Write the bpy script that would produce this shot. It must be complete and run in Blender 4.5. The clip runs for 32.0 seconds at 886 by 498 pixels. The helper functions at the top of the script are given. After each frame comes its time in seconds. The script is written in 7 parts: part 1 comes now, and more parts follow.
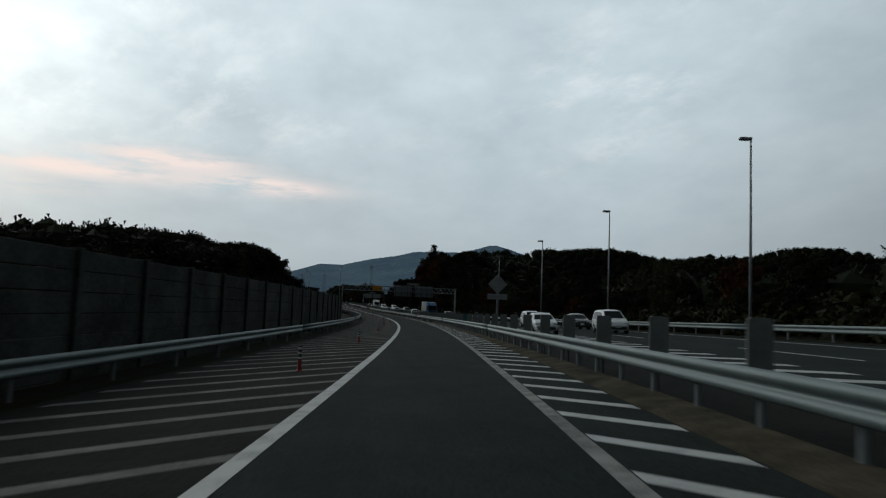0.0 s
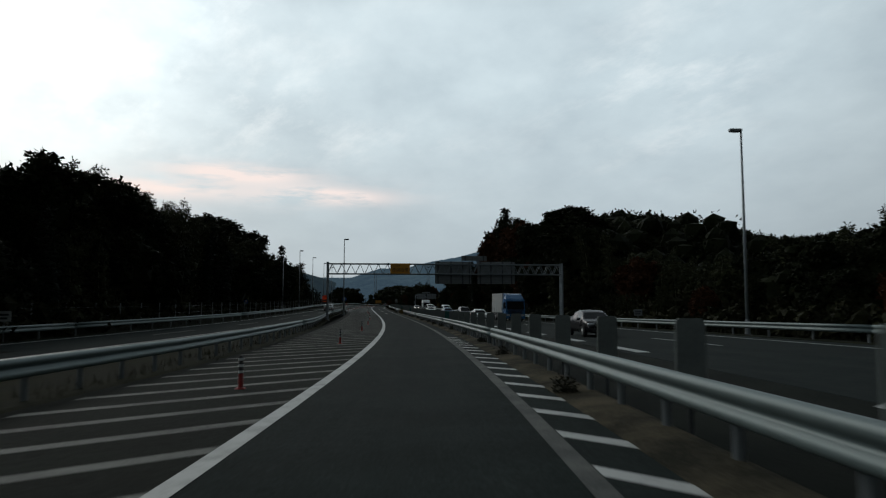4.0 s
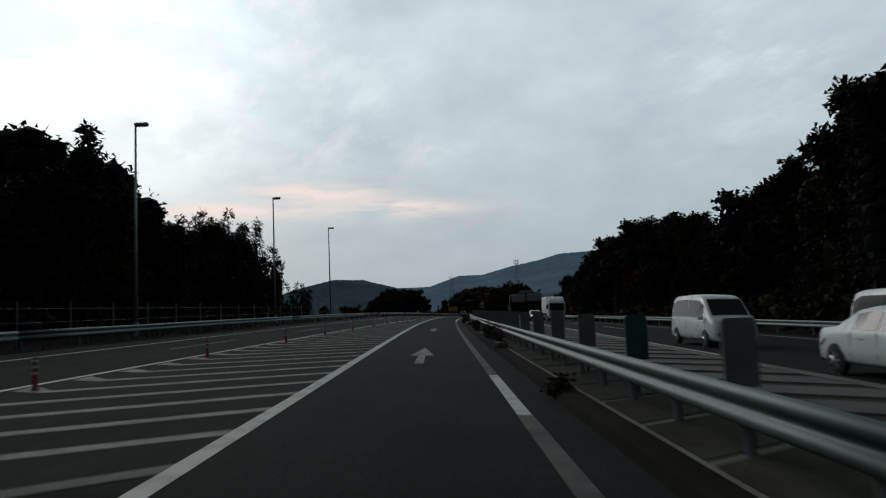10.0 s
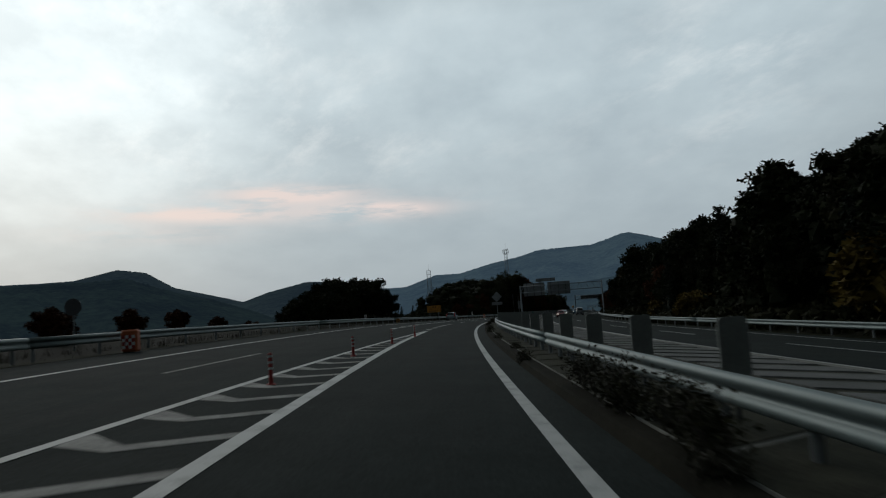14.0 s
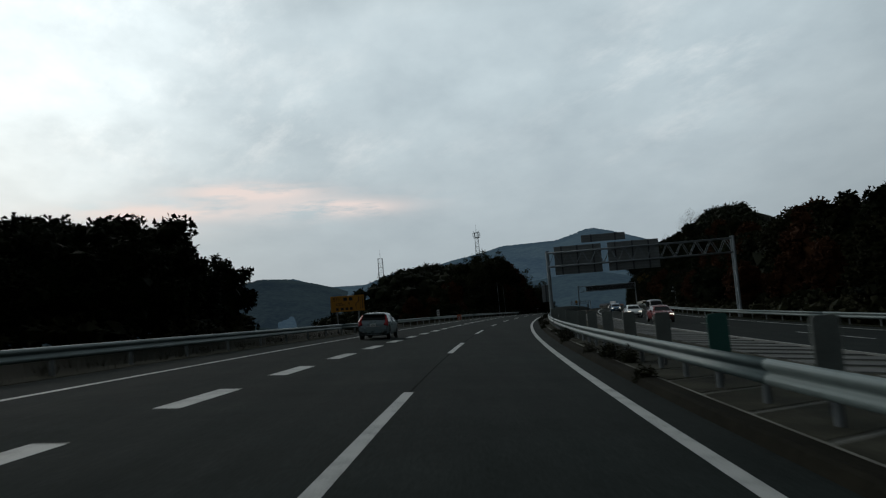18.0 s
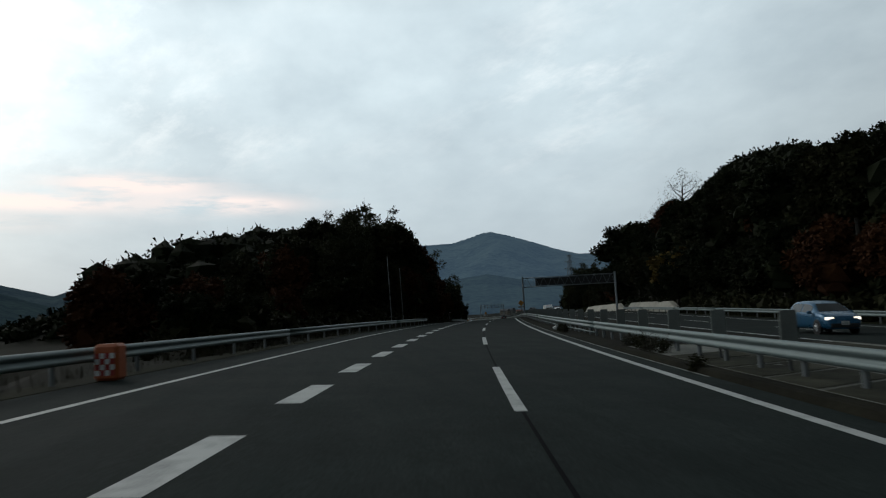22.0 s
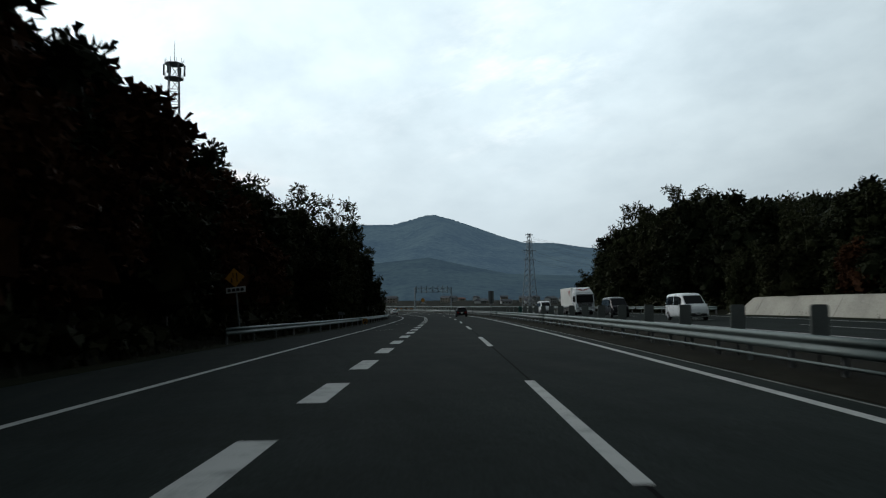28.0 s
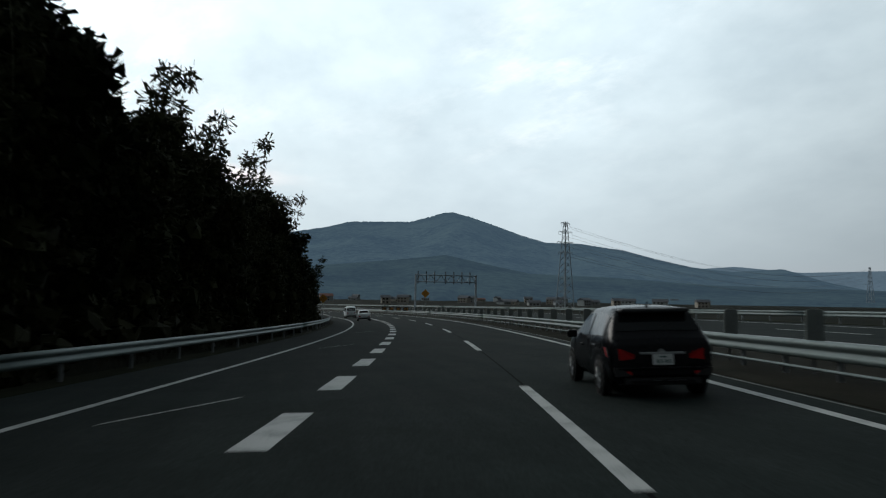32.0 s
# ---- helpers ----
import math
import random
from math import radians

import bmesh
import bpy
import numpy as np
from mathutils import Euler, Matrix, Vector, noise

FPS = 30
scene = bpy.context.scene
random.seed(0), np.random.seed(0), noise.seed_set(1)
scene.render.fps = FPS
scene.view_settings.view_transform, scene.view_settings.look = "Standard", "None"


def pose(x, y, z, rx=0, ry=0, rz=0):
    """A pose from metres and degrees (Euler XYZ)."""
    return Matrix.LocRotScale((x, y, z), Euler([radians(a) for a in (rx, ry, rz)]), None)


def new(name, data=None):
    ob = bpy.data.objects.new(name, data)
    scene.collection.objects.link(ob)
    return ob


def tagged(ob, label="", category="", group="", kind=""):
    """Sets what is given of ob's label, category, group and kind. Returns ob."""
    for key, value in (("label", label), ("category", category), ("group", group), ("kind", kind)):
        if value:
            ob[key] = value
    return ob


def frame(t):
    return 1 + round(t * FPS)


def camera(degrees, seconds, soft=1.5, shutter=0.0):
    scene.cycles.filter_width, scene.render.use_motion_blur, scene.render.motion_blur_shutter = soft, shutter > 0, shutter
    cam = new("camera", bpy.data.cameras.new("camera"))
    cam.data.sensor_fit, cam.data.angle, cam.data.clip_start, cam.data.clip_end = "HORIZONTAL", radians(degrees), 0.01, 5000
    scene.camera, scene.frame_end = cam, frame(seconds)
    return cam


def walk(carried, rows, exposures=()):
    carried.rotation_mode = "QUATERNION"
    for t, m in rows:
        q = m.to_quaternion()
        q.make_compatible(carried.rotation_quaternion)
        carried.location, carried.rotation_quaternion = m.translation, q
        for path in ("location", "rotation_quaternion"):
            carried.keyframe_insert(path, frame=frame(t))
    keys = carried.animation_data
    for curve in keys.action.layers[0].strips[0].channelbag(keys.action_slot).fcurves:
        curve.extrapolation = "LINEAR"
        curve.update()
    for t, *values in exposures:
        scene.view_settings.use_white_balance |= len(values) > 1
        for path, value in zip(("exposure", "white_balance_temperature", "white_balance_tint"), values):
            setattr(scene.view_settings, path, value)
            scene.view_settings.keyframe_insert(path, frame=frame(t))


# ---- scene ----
# ---- camera and walk ----
cam = camera(63.1, 32.0, soft=1.2, shutter=0.2)
PATH = [
    (0.0, -1.695, 0.187, 1.371, 94.754, -2.155, -6.770),
    (0.5, -0.427, 11.576, 1.322, 94.725, -1.888, -6.521),
    (1.0, 0.770, 22.971, 1.270, 94.696, -1.622, -6.034),
    (1.5, 1.856, 34.376, 1.214, 94.679, -1.355, -5.390),
    (2.0, 2.837, 45.788, 1.157, 94.666, -1.088, -4.749),
    (2.5, 3.710, 57.209, 1.102, 94.686, -0.820, -4.119),
    (3.0, 4.443, 68.638, 1.053, 94.717, -0.551, -3.443),
    (3.5, 5.051, 80.074, 1.011, 94.764, -0.282, -2.691),
    (4.0, 5.491, 91.518, 0.980, 94.828, -0.012, -1.714),
    (4.5, 5.713, 102.956, 0.961, 94.896, 0.241, -0.701),
    (5.0, 5.759, 114.375, 0.955, 94.972, 0.457, 0.277),
    (5.5, 5.599, 125.771, 0.963, 94.934, 0.672, 1.132),
    (6.0, 5.280, 137.142, 0.988, 94.903, 0.886, 1.773),
    (6.5, 4.840, 148.489, 1.029, 94.836, 1.100, 2.387),
    (7.0, 4.278, 159.809, 1.086, 94.777, 1.302, 2.952),
    (7.5, 3.617, 171.104, 1.161, 94.952, 1.503, 3.422),
    (8.0, 2.874, 182.373, 1.253, 95.117, 1.702, 3.701),
    (8.5, 2.107, 193.629, 1.360, 95.181, 1.902, 3.895),
    (9.0, 1.288, 204.879, 1.480, 95.243, 2.102, 4.154),
    (9.5, 0.418, 216.121, 1.615, 95.418, 2.303, 4.394),
    (10.0, -0.477, 227.360, 1.763, 95.586, 2.504, 4.701),
    (10.5, -1.448, 238.588, 1.922, 95.795, 2.704, 5.030),
    (11.0, -2.418, 249.814, 2.090, 96.003, 2.902, 5.157),
    (11.5, -3.386, 261.037, 2.260, 95.782, 3.062, 5.087),
    (12.0, -4.326, 272.260, 2.430, 95.561, 3.221, 4.806),
    (12.5, -5.183, 283.503, 2.595, 95.511, 3.380, 4.306),
    (13.0, -5.988, 294.779, 2.755, 95.456, 3.540, 3.804),
    (13.5, -6.710, 306.091, 2.907, 95.489, 3.705, 3.448),
    (14.0, -7.350, 317.437, 3.048, 95.513, 3.874, 2.926),
    (14.5, -7.841, 328.821, 3.176, 95.472, 4.044, 2.302),
    (15.0, -8.217, 340.239, 3.288, 95.415, 4.215, 1.959),
    (15.5, -8.555, 351.687, 3.389, 95.358, 4.350, 1.535),
    (16.0, -8.751, 363.168, 3.471, 95.301, 4.357, 1.154),
    (16.5, -8.930, 374.691, 3.547, 95.244, 4.364, 0.724),
    (17.0, -8.944, 386.269, 3.607, 95.195, 4.371, 0.440),
    (17.5, -8.997, 397.906, 3.666, 95.166, 4.378, 0.377),
    (18.0, -8.880, 409.599, 3.707, 95.152, 4.254, -0.105),
    (18.5, -8.633, 421.347, 3.737, 95.005, 4.112, -0.898),
    (19.0, -8.208, 433.147, 3.758, 94.891, 3.970, -2.001),
    (19.5, -7.524, 444.988, 3.769, 94.943, 3.826, -3.137),
    (20.0, -6.663, 456.872, 3.777, 95.008, 3.681, -4.215),
    (20.5, -5.564, 468.766, 3.782, 94.916, 3.536, -5.395),
    (21.0, -4.298, 480.650, 3.786, 94.825, 3.391, -6.762),
    (21.5, -2.724, 492.500, 3.785, 94.852, 3.245, -7.767),
    (22.0, -0.997, 504.333, 3.783, 94.871, 3.089, -8.503),
    (22.5, 0.928, 516.138, 3.774, 94.795, 2.920, -9.482),
    (23.0, 2.993, 527.923, 3.762, 94.717, 2.751, -10.430),
    (23.5, 5.242, 539.677, 3.743, 94.671, 2.581, -11.167),
    (24.0, 7.616, 551.408, 3.718, 94.619, 2.389, -11.781),
    (24.5, 10.123, 563.133, 3.678, 94.472, 2.119, -12.321),
    (25.0, 12.741, 574.878, 3.628, 94.319, 1.849, -12.660),
    (25.5, 15.414, 586.653, 3.563, 94.137, 1.577, -12.906),
    (26.0, 18.161, 598.452, 3.481, 93.954, 1.304, -12.987),
    (26.5, 20.897, 610.295, 3.379, 93.753, 1.033, -12.971),
    (27.0, 23.667, 622.172, 3.254, 93.551, 0.761, -13.079),
    (27.5, 26.483, 634.081, 3.107, 93.581, 0.487, -13.238),
    (28.0, 29.307, 646.034, 2.936, 93.610, 0.212, -13.346),
    (28.5, 32.159, 658.028, 2.750, 93.708, 0.012, -13.752),
    (29.0, 35.013, 670.072, 2.541, 93.806, -0.187, -14.252),
    (29.5, 37.930, 682.149, 2.314, 93.815, -0.386, -14.204),
    (30.0, 40.838, 694.275, 2.069, 93.826, -0.586, -13.958),
    (30.5, 43.726, 706.450, 1.825, 93.745, -0.669, -13.766),
    (31.0, 46.572, 718.676, 1.575, 93.666, -0.744, -13.489),
    (31.5, 49.358, 730.955, 1.321, 93.669, -0.819, -12.800),
    (32.0, 52.054, 743.294, 1.064, 93.673, -0.894, -11.956),
]
walk(cam, [(r[0], pose(*r[1:])) for r in PATH],
     [(0, -0.52), (2.5, -0.42), (5, -0.42), (7, -0.32), (10, -0.56), (13, -0.68), (17, -0.67), (19, -0.58), (22, -0.27), (24, -0.02), (28, 0.07), (32, 0.05)])

# ---- the road's alignment: s metres along the right edge line, o metres to its right ----
STEP = 2.5
S = np.arange(-50, 1050, STEP)
CURVE = [-0.00, 0.20, 0.42, 0.66, 0.95, 1.22, 1.37, 1.28, 0.98, 0.63, 0.37, 0.15, -0.10, -0.32, -0.54, -0.82, -1.08, -1.22, -1.27, -1.27, -1.23, -1.17, -1.06, -0.98, -0.87, -0.66, -0.34, -0.06, 0.07, 0.07, 0.18, 0.44, 0.77, 1.21, 1.71, 2.07, 2.31, 2.47, 2.59, 2.66, 2.72, 2.76, 2.79, 2.82, 2.84]
GRADE = [-0.21, -0.25, -0.28, -0.32, -0.32, -0.26, -0.12, 0.04, 0.22, 0.42, 0.59, 0.75, 0.84, 0.84, 0.77, 0.65, 0.47, 0.30, 0.14, 0.03, 0.00, 0.01, 0.03, -0.01, -0.05, -0.15, -0.31, -0.52, -0.72, -0.93, -1.07, -1.12, -1.13, -1.12, -1.07, -1.03, -0.99, -0.97, -0.95, -0.94, -0.93, -0.92, -0.92, -0.92, -0.91]
BANK = [-4.29, -3.13, -1.96, -0.78, 0.16, 1.05, 1.95, 2.65, 3.40, 3.43, 2.82, 2.21, 1.49, 0.36, -0.76, -1.57, -1.86, -2.32, -2.68, -2.99, -3.28, -3.57, -3.86]
HEAD0 = -6.300
_k = np.interp(S, np.arange(-50, 1051, 25.0), CURVE) / 1000
_i0 = int(np.searchsorted(S, 0))
PSI = np.cumsum(_k) * STEP
PSI = PSI - PSI[_i0] + radians(HEAD0)
_g = np.radians(np.interp(S, np.arange(-50, 1051, 25.0), GRADE))
BNK = np.radians(np.interp(S, np.arange(-50, 1051, 50.0), BANK))
PX, PY, PZ = np.cumsum(-np.sin(PSI)) * STEP, np.cumsum(np.cos(PSI)) * STEP, np.cumsum(np.tan(_g)) * STEP
PX, PY, PZ = PX - PX[_i0], PY - PY[_i0], PZ - PZ[_i0]


def road_arrays(s):
    s = np.asarray(s, float)
    return (np.interp(s, S, PX), np.interp(s, S, PY), np.interp(s, S, PZ), np.interp(s, S, PSI), np.interp(s, S, BNK))


def rp(s, o, h=0.0):
    """World point at station s, offset o, height h over the banked road."""
    x, y, z, a, b = (float(v) for v in road_arrays(s))
    oc = max(-22.0, min(26.0, o))
    return Vector((x + math.cos(a) * o, y + math.sin(a) * o, z - math.sin(b) * oc + h))


def rmat(s, o, h=0.0, turn=0.0):
    """Upright pose at a station: local y along the road, x to the right."""
    a = float(np.interp(s, S, PSI))
    return Matrix.Translation(rp(s, o, h)) @ Matrix.Rotation(a + radians(turn), 4, "Z")


def rtilt(s, o, h=0.0, turn=0.0):
    """The same, laid on the banked and sloping road."""
    a, b = float(np.interp(s, S, PSI)), float(np.interp(s, S, BNK))
    g = float(np.interp(s, S, _g))
    return (Matrix.Translation(rp(s, o, h)) @ Matrix.Rotation(a, 4, "Z")
            @ Matrix.Rotation(b, 4, "Y") @ Matrix.Rotation(g, 4, "X") @ Matrix.Rotation(radians(turn), 4, "Z"))

# ---- world, sun, exposure ----
SUN_AZ, SUN_EL = 35.0, 29.0
world = bpy.data.worlds.new("dusk_sky")
scene.world = world
world.use_nodes = True


class Nodes:
    """A short way to wire nodes."""

    def __init__(self, tree, keep=False):
        self.t = tree
        if not keep:
            self.t.nodes.clear()

    def n(self, kind, ins=None, **props):
        nd = self.t.nodes.new(kind)
        for k, v in props.items():
            setattr(nd, k, v)
        for k, v in (ins or {}).items():
            sock = nd.inputs[k]
            if isinstance(v, bpy.types.NodeSocket):
                self.t.links.new(v, sock)
            else:
                sock.default_value = v
        return nd

    def math(self, op, a, b=0.0, c=0.0, clamp=False):
        return self.n("ShaderNodeMath", {0: a, 1: b, 2: c}, operation=op, use_clamp=clamp).outputs[0]

    def vmath(self, op, a, b=(0, 0, 0)):
        nd = self.n("ShaderNodeVectorMath", {0: a, 1: b}, operation=op)
        return nd.outputs[1] if op in ("DOT_PRODUCT", "LENGTH", "DISTANCE") else nd.outputs[0]

    def mix(self, f, a, b, blend="MIX"):
        nd = self.n("ShaderNodeMix", data_type="RGBA", blend_type=blend)
        for i, v in ((0, f), (6, a), (7, b)):
            if isinstance(v, bpy.types.NodeSocket):
                self.t.links.new(v, nd.inputs[i])
            else:
                nd.inputs[i].default_value = v if i == 0 else (*v[:3], 1)
        return nd.outputs[2]

    def noise(self, vec, scale, detail=3.0, rough=0.55):
        return self.n("ShaderNodeTexNoise", {"Vector": vec, "Scale": scale, "Detail": detail, "Roughness": rough}).outputs[0]

    def ramp(self, f, lo, hi):
        return self.n("ShaderNodeMapRange", {0: f, 1: lo, 2: hi, 3: 0.0, 4: 1.0}, clamp=True).outputs[0]


def build_sky():
    w = Nodes(world.node_tree)
    d = w.n("ShaderNodeTexCoord").outputs["Generated"]
    sep = w.n("ShaderNodeSeparateXYZ", {0: d})
    x, y, z = sep.outputs
    az = w.math("MULTIPLY", w.math("ARCTAN2", w.math("MULTIPLY", x, -1.0), y), 57.2958)   # degrees to the left of y
    el = w.math("MULTIPLY", w.math("ARCSINE", z), 57.2958)
    # cloud deck seen in perspective
    den = w.math("ADD", w.math("MAXIMUM", z, 0.0), 0.30)
    flat = w.n("ShaderNodeCombineXYZ", {0: w.math("DIVIDE", x, den), 1: w.math("DIVIDE", y, den), 2: 0.0}).outputs[0]
    big = w.noise(flat, 1.3, 3.0, 0.5)
    mid = w.noise(w.vmath("MULTIPLY", flat, (1.25, 1.0, 1.0)), 3.6, 5.0, 0.55)
    cloud = w.math("ADD", w.math("MULTIPLY", big, 0.5), w.math("MULTIPLY", mid, 0.5))
    c = w.ramp(cloud, 0.38, 0.64)
    sky = w.n("ShaderNodeTexSky", sky_type="NISHITA", sun_disc=False, sun_elevation=radians(12), sun_rotation=radians(-SUN_AZ),
              air_density=1.3, dust_density=3.0).outputs[0]
    deck = w.mix(c, (0.69, 0.83, 0.91), (0.93, 1.09, 1.16))
    # torn bright wisps drawn out across the deck
    turn = w.n("ShaderNodeVectorRotate", {"Vector": flat, "Angle": radians(-38)}, rotation_type="Z_AXIS").outputs[0]
    wisp = w.noise(w.vmath("MULTIPLY", turn, (1.6, 0.9, 1.0)), 4.6, 6.0, 0.66)
    patch = w.ramp(w.noise(w.vmath("ADD", flat, (3.7, 1.9, 0.0)), 1.1, 2.0, 0.5), 0.42, 0.62)
    wisp = w.math("MULTIPLY", w.math("MULTIPLY", w.math("POWER", w.ramp(wisp, 0.47, 0.72), 1.3), patch), w.ramp(el, 6.0, 13.0))
    deck = w.mix(w.math("MULTIPLY", wisp, 0.85), deck, (1.16, 1.25, 1.28))
    # the deck is paler and less blue low down
    deck = w.mix(w.ramp(el, 17.0, 1.0), deck, (0.555, 0.65, 0.71))
    # brightest in front of the sun, dying away with the angle from it
    sd = Vector((-math.sin(radians(SUN_AZ)) * math.cos(radians(SUN_EL)), math.cos(radians(SUN_AZ)) * math.cos(radians(SUN_EL)),
                 math.sin(radians(SUN_EL))))
    near = w.vmath("DOT_PRODUCT", w.vmath("NORMALIZE", d), tuple(sd))
    # unseen sky behind and overhead is dimmed to keep the ground dark
    away = w.math("ADD", 0.07, w.math("MULTIPLY", w.math("POWER", w.ramp(near, -0.62, 0.58), 1.4), 0.93))
    dim_above = w.math("SUBTRACT", 1.0, w.math("MULTIPLY", w.math("POWER", w.ramp(el, 23.0, 62.0), 0.8), 0.85))
    deck = w.mix(1.0, deck, w.n("ShaderNodeCombineColor", {0: w.math("MULTIPLY", away, dim_above), 1: w.math("MULTIPLY", away, dim_above), 2: w.math("MULTIPLY", away, dim_above)}).outputs[0], "MULTIPLY")
    core = w.math("POWER", w.ramp(near, 0.90, 0.99), 1.5)
    wide = w.math("POWER", w.ramp(near, 0.70, 1.0), 2.0)
    glow = w.math("ADD", w.math("MULTIPLY", wide, 0.20), w.math("MULTIPLY", core, 0.85))
    glow = w.math("MULTIPLY", glow, w.math("ADD", w.math("MULTIPLY", c, 0.5), 0.6))
    deck = w.mix(1.0, deck, w.n("ShaderNodeCombineColor", {0: w.math("MULTIPLY", glow, 0.96), 1: glow, 2: w.math("MULTIPLY", glow, 0.97)}).outputs[0], "ADD")
    # lit streaks of cloud low in the sky, each about a middle azimuth and height
    wob = w.noise(w.n("ShaderNodeCombineXYZ", {0: w.math("MULTIPLY", az, 0.10), 1: w.math("MULTIPLY", el, 0.55), 2: 0.0}).outputs[0], 1.6, 5.0, 0.6)
    total = None
    for a0, e0, ra, re, k in ((14.4, 10.4, 4.6, 0.62, 1.3), (21.6, 9.0, 5.6, 0.6, 1.0), (7.2, 8.9, 4.2, 0.55, 1.1), (12.5, 9.2, 9.0, 1.1, 0.4),
                              (25.0, 7.6, 6.5, 0.7, 0.3)):
        ea = w.math("POWER", w.math("DIVIDE", w.math("ABSOLUTE", w.math("SUBTRACT", az, a0)), ra), 2.0)
        tilt = w.math("SUBTRACT", w.math("SUBTRACT", el, e0), w.math("MULTIPLY", w.math("SUBTRACT", az, a0), 0.02))
        ee = w.math("POWER", w.math("ABSOLUTE", w.math("DIVIDE", tilt, re)), 2.0)
        m = w.math("POWER", 2.718, w.math("MULTIPLY", w.math("ADD", ea, ee), -1.0))
        m = w.math("MULTIPLY", m, k)
        total = m if total is None else w.math("ADD", total, m)
    streak = w.math("MULTIPLY", w.math("MINIMUM", total, 1.0), w.ramp(wob, 0.34, 0.52))
    deck = w.mix(w.math("MULTIPLY", streak, 0.95), deck, (1.27, 1.10, 1.05))
    low_haze = w.ramp(el, 3.0, -1.0)
    deck = w.mix(low_haze, deck, (0.42, 0.46, 0.50))
    col = w.mix(0.97, w.mix(1.0, sky, (0.1, 0.1, 0.1), "MULTIPLY"), deck)
    bg = w.n("ShaderNodeBackground", {"Color": col, "Strength": 1.0})
    w.n("ShaderNodeOutputWorld", {"Surface": bg.outputs[0]})


build_sky()
sun = new("sun", bpy.data.lights.new("sun", "SUN"))
sun.data.energy, sun.data.angle, sun.data.color = 0.65, radians(24), (1.0, 0.95, 0.88)
sun.matrix_world = pose(0, 0, 60, 90 - SUN_EL, 0, 180 + SUN_AZ)

# ---- materials ----


def material(name, color, rough=0.7, metal=0.0, vary=0.25, scale=6.0, fine=60.0, bump=0.15, island=0.0, tint=None, spec=0.5, obj=0.0, span=(0.3, 0.7)):
    """A surface with a coarse stain, a fine grain and a little relief. tint: a second colour in the stains."""
    mt = bpy.data.materials.new(name)
    mt.use_nodes = True
    w = Nodes(mt.node_tree)
    geo = w.n("ShaderNodeNewGeometry")
    pos = w.n("ShaderNodeTexCoord").outputs["Object"] if obj == 0.0 else geo.outputs["Position"]
    a = w.noise(pos, scale, 4.0, 0.6)
    b = w.noise(pos, fine, 2.0, 0.6)
    f = w.math("ADD", w.math("MULTIPLY", a, 0.65), w.math("MULTIPLY", b, 0.35))
    f = w.ramp(f, *span)
    dark = tuple(max(0.0, c * (1 - vary)) for c in color)
    lite = tint or tuple(min(1.0, c * (1 + vary)) for c in color)
    col = w.mix(f, dark, lite)
    if island:
        r = geo.outputs["Random Per Island"]
        col = w.mix(w.math("MULTIPLY", r, island), col, tuple(c * 0.35 for c in color))
    r2 = w.n("ShaderNodeObjectInfo").outputs["Random"]
    col = w.mix(w.math("MULTIPLY", r2, 0.18), col, tuple(c * 0.6 for c in color))
    bmp = w.n("ShaderNodeBump", {"Height": f, "Strength": bump, "Distance": 0.02}).outputs[0]
    rg = w.math("ADD", w.math("MULTIPLY", a, 0.2), rough - 0.1, clamp=True)
    sh = w.n("ShaderNodeBsdfPrincipled", {"Base Color": col, "Roughness": rg, "Metallic": metal, "Normal": bmp, "Specular IOR Level": spec})
    w.n("ShaderNodeOutputMaterial", {"Surface": sh.outputs[0]})
    return mt


def emitter(name, color, power):
    mt = bpy.data.materials.new(name)
    mt.use_nodes = True
    w = Nodes(mt.node_tree)
    e = w.n("ShaderNodeEmission", {"Color": (*color, 1), "Strength": power})
    w.n("ShaderNodeOutputMaterial", {"Surface": e.outputs[0]})
    return mt


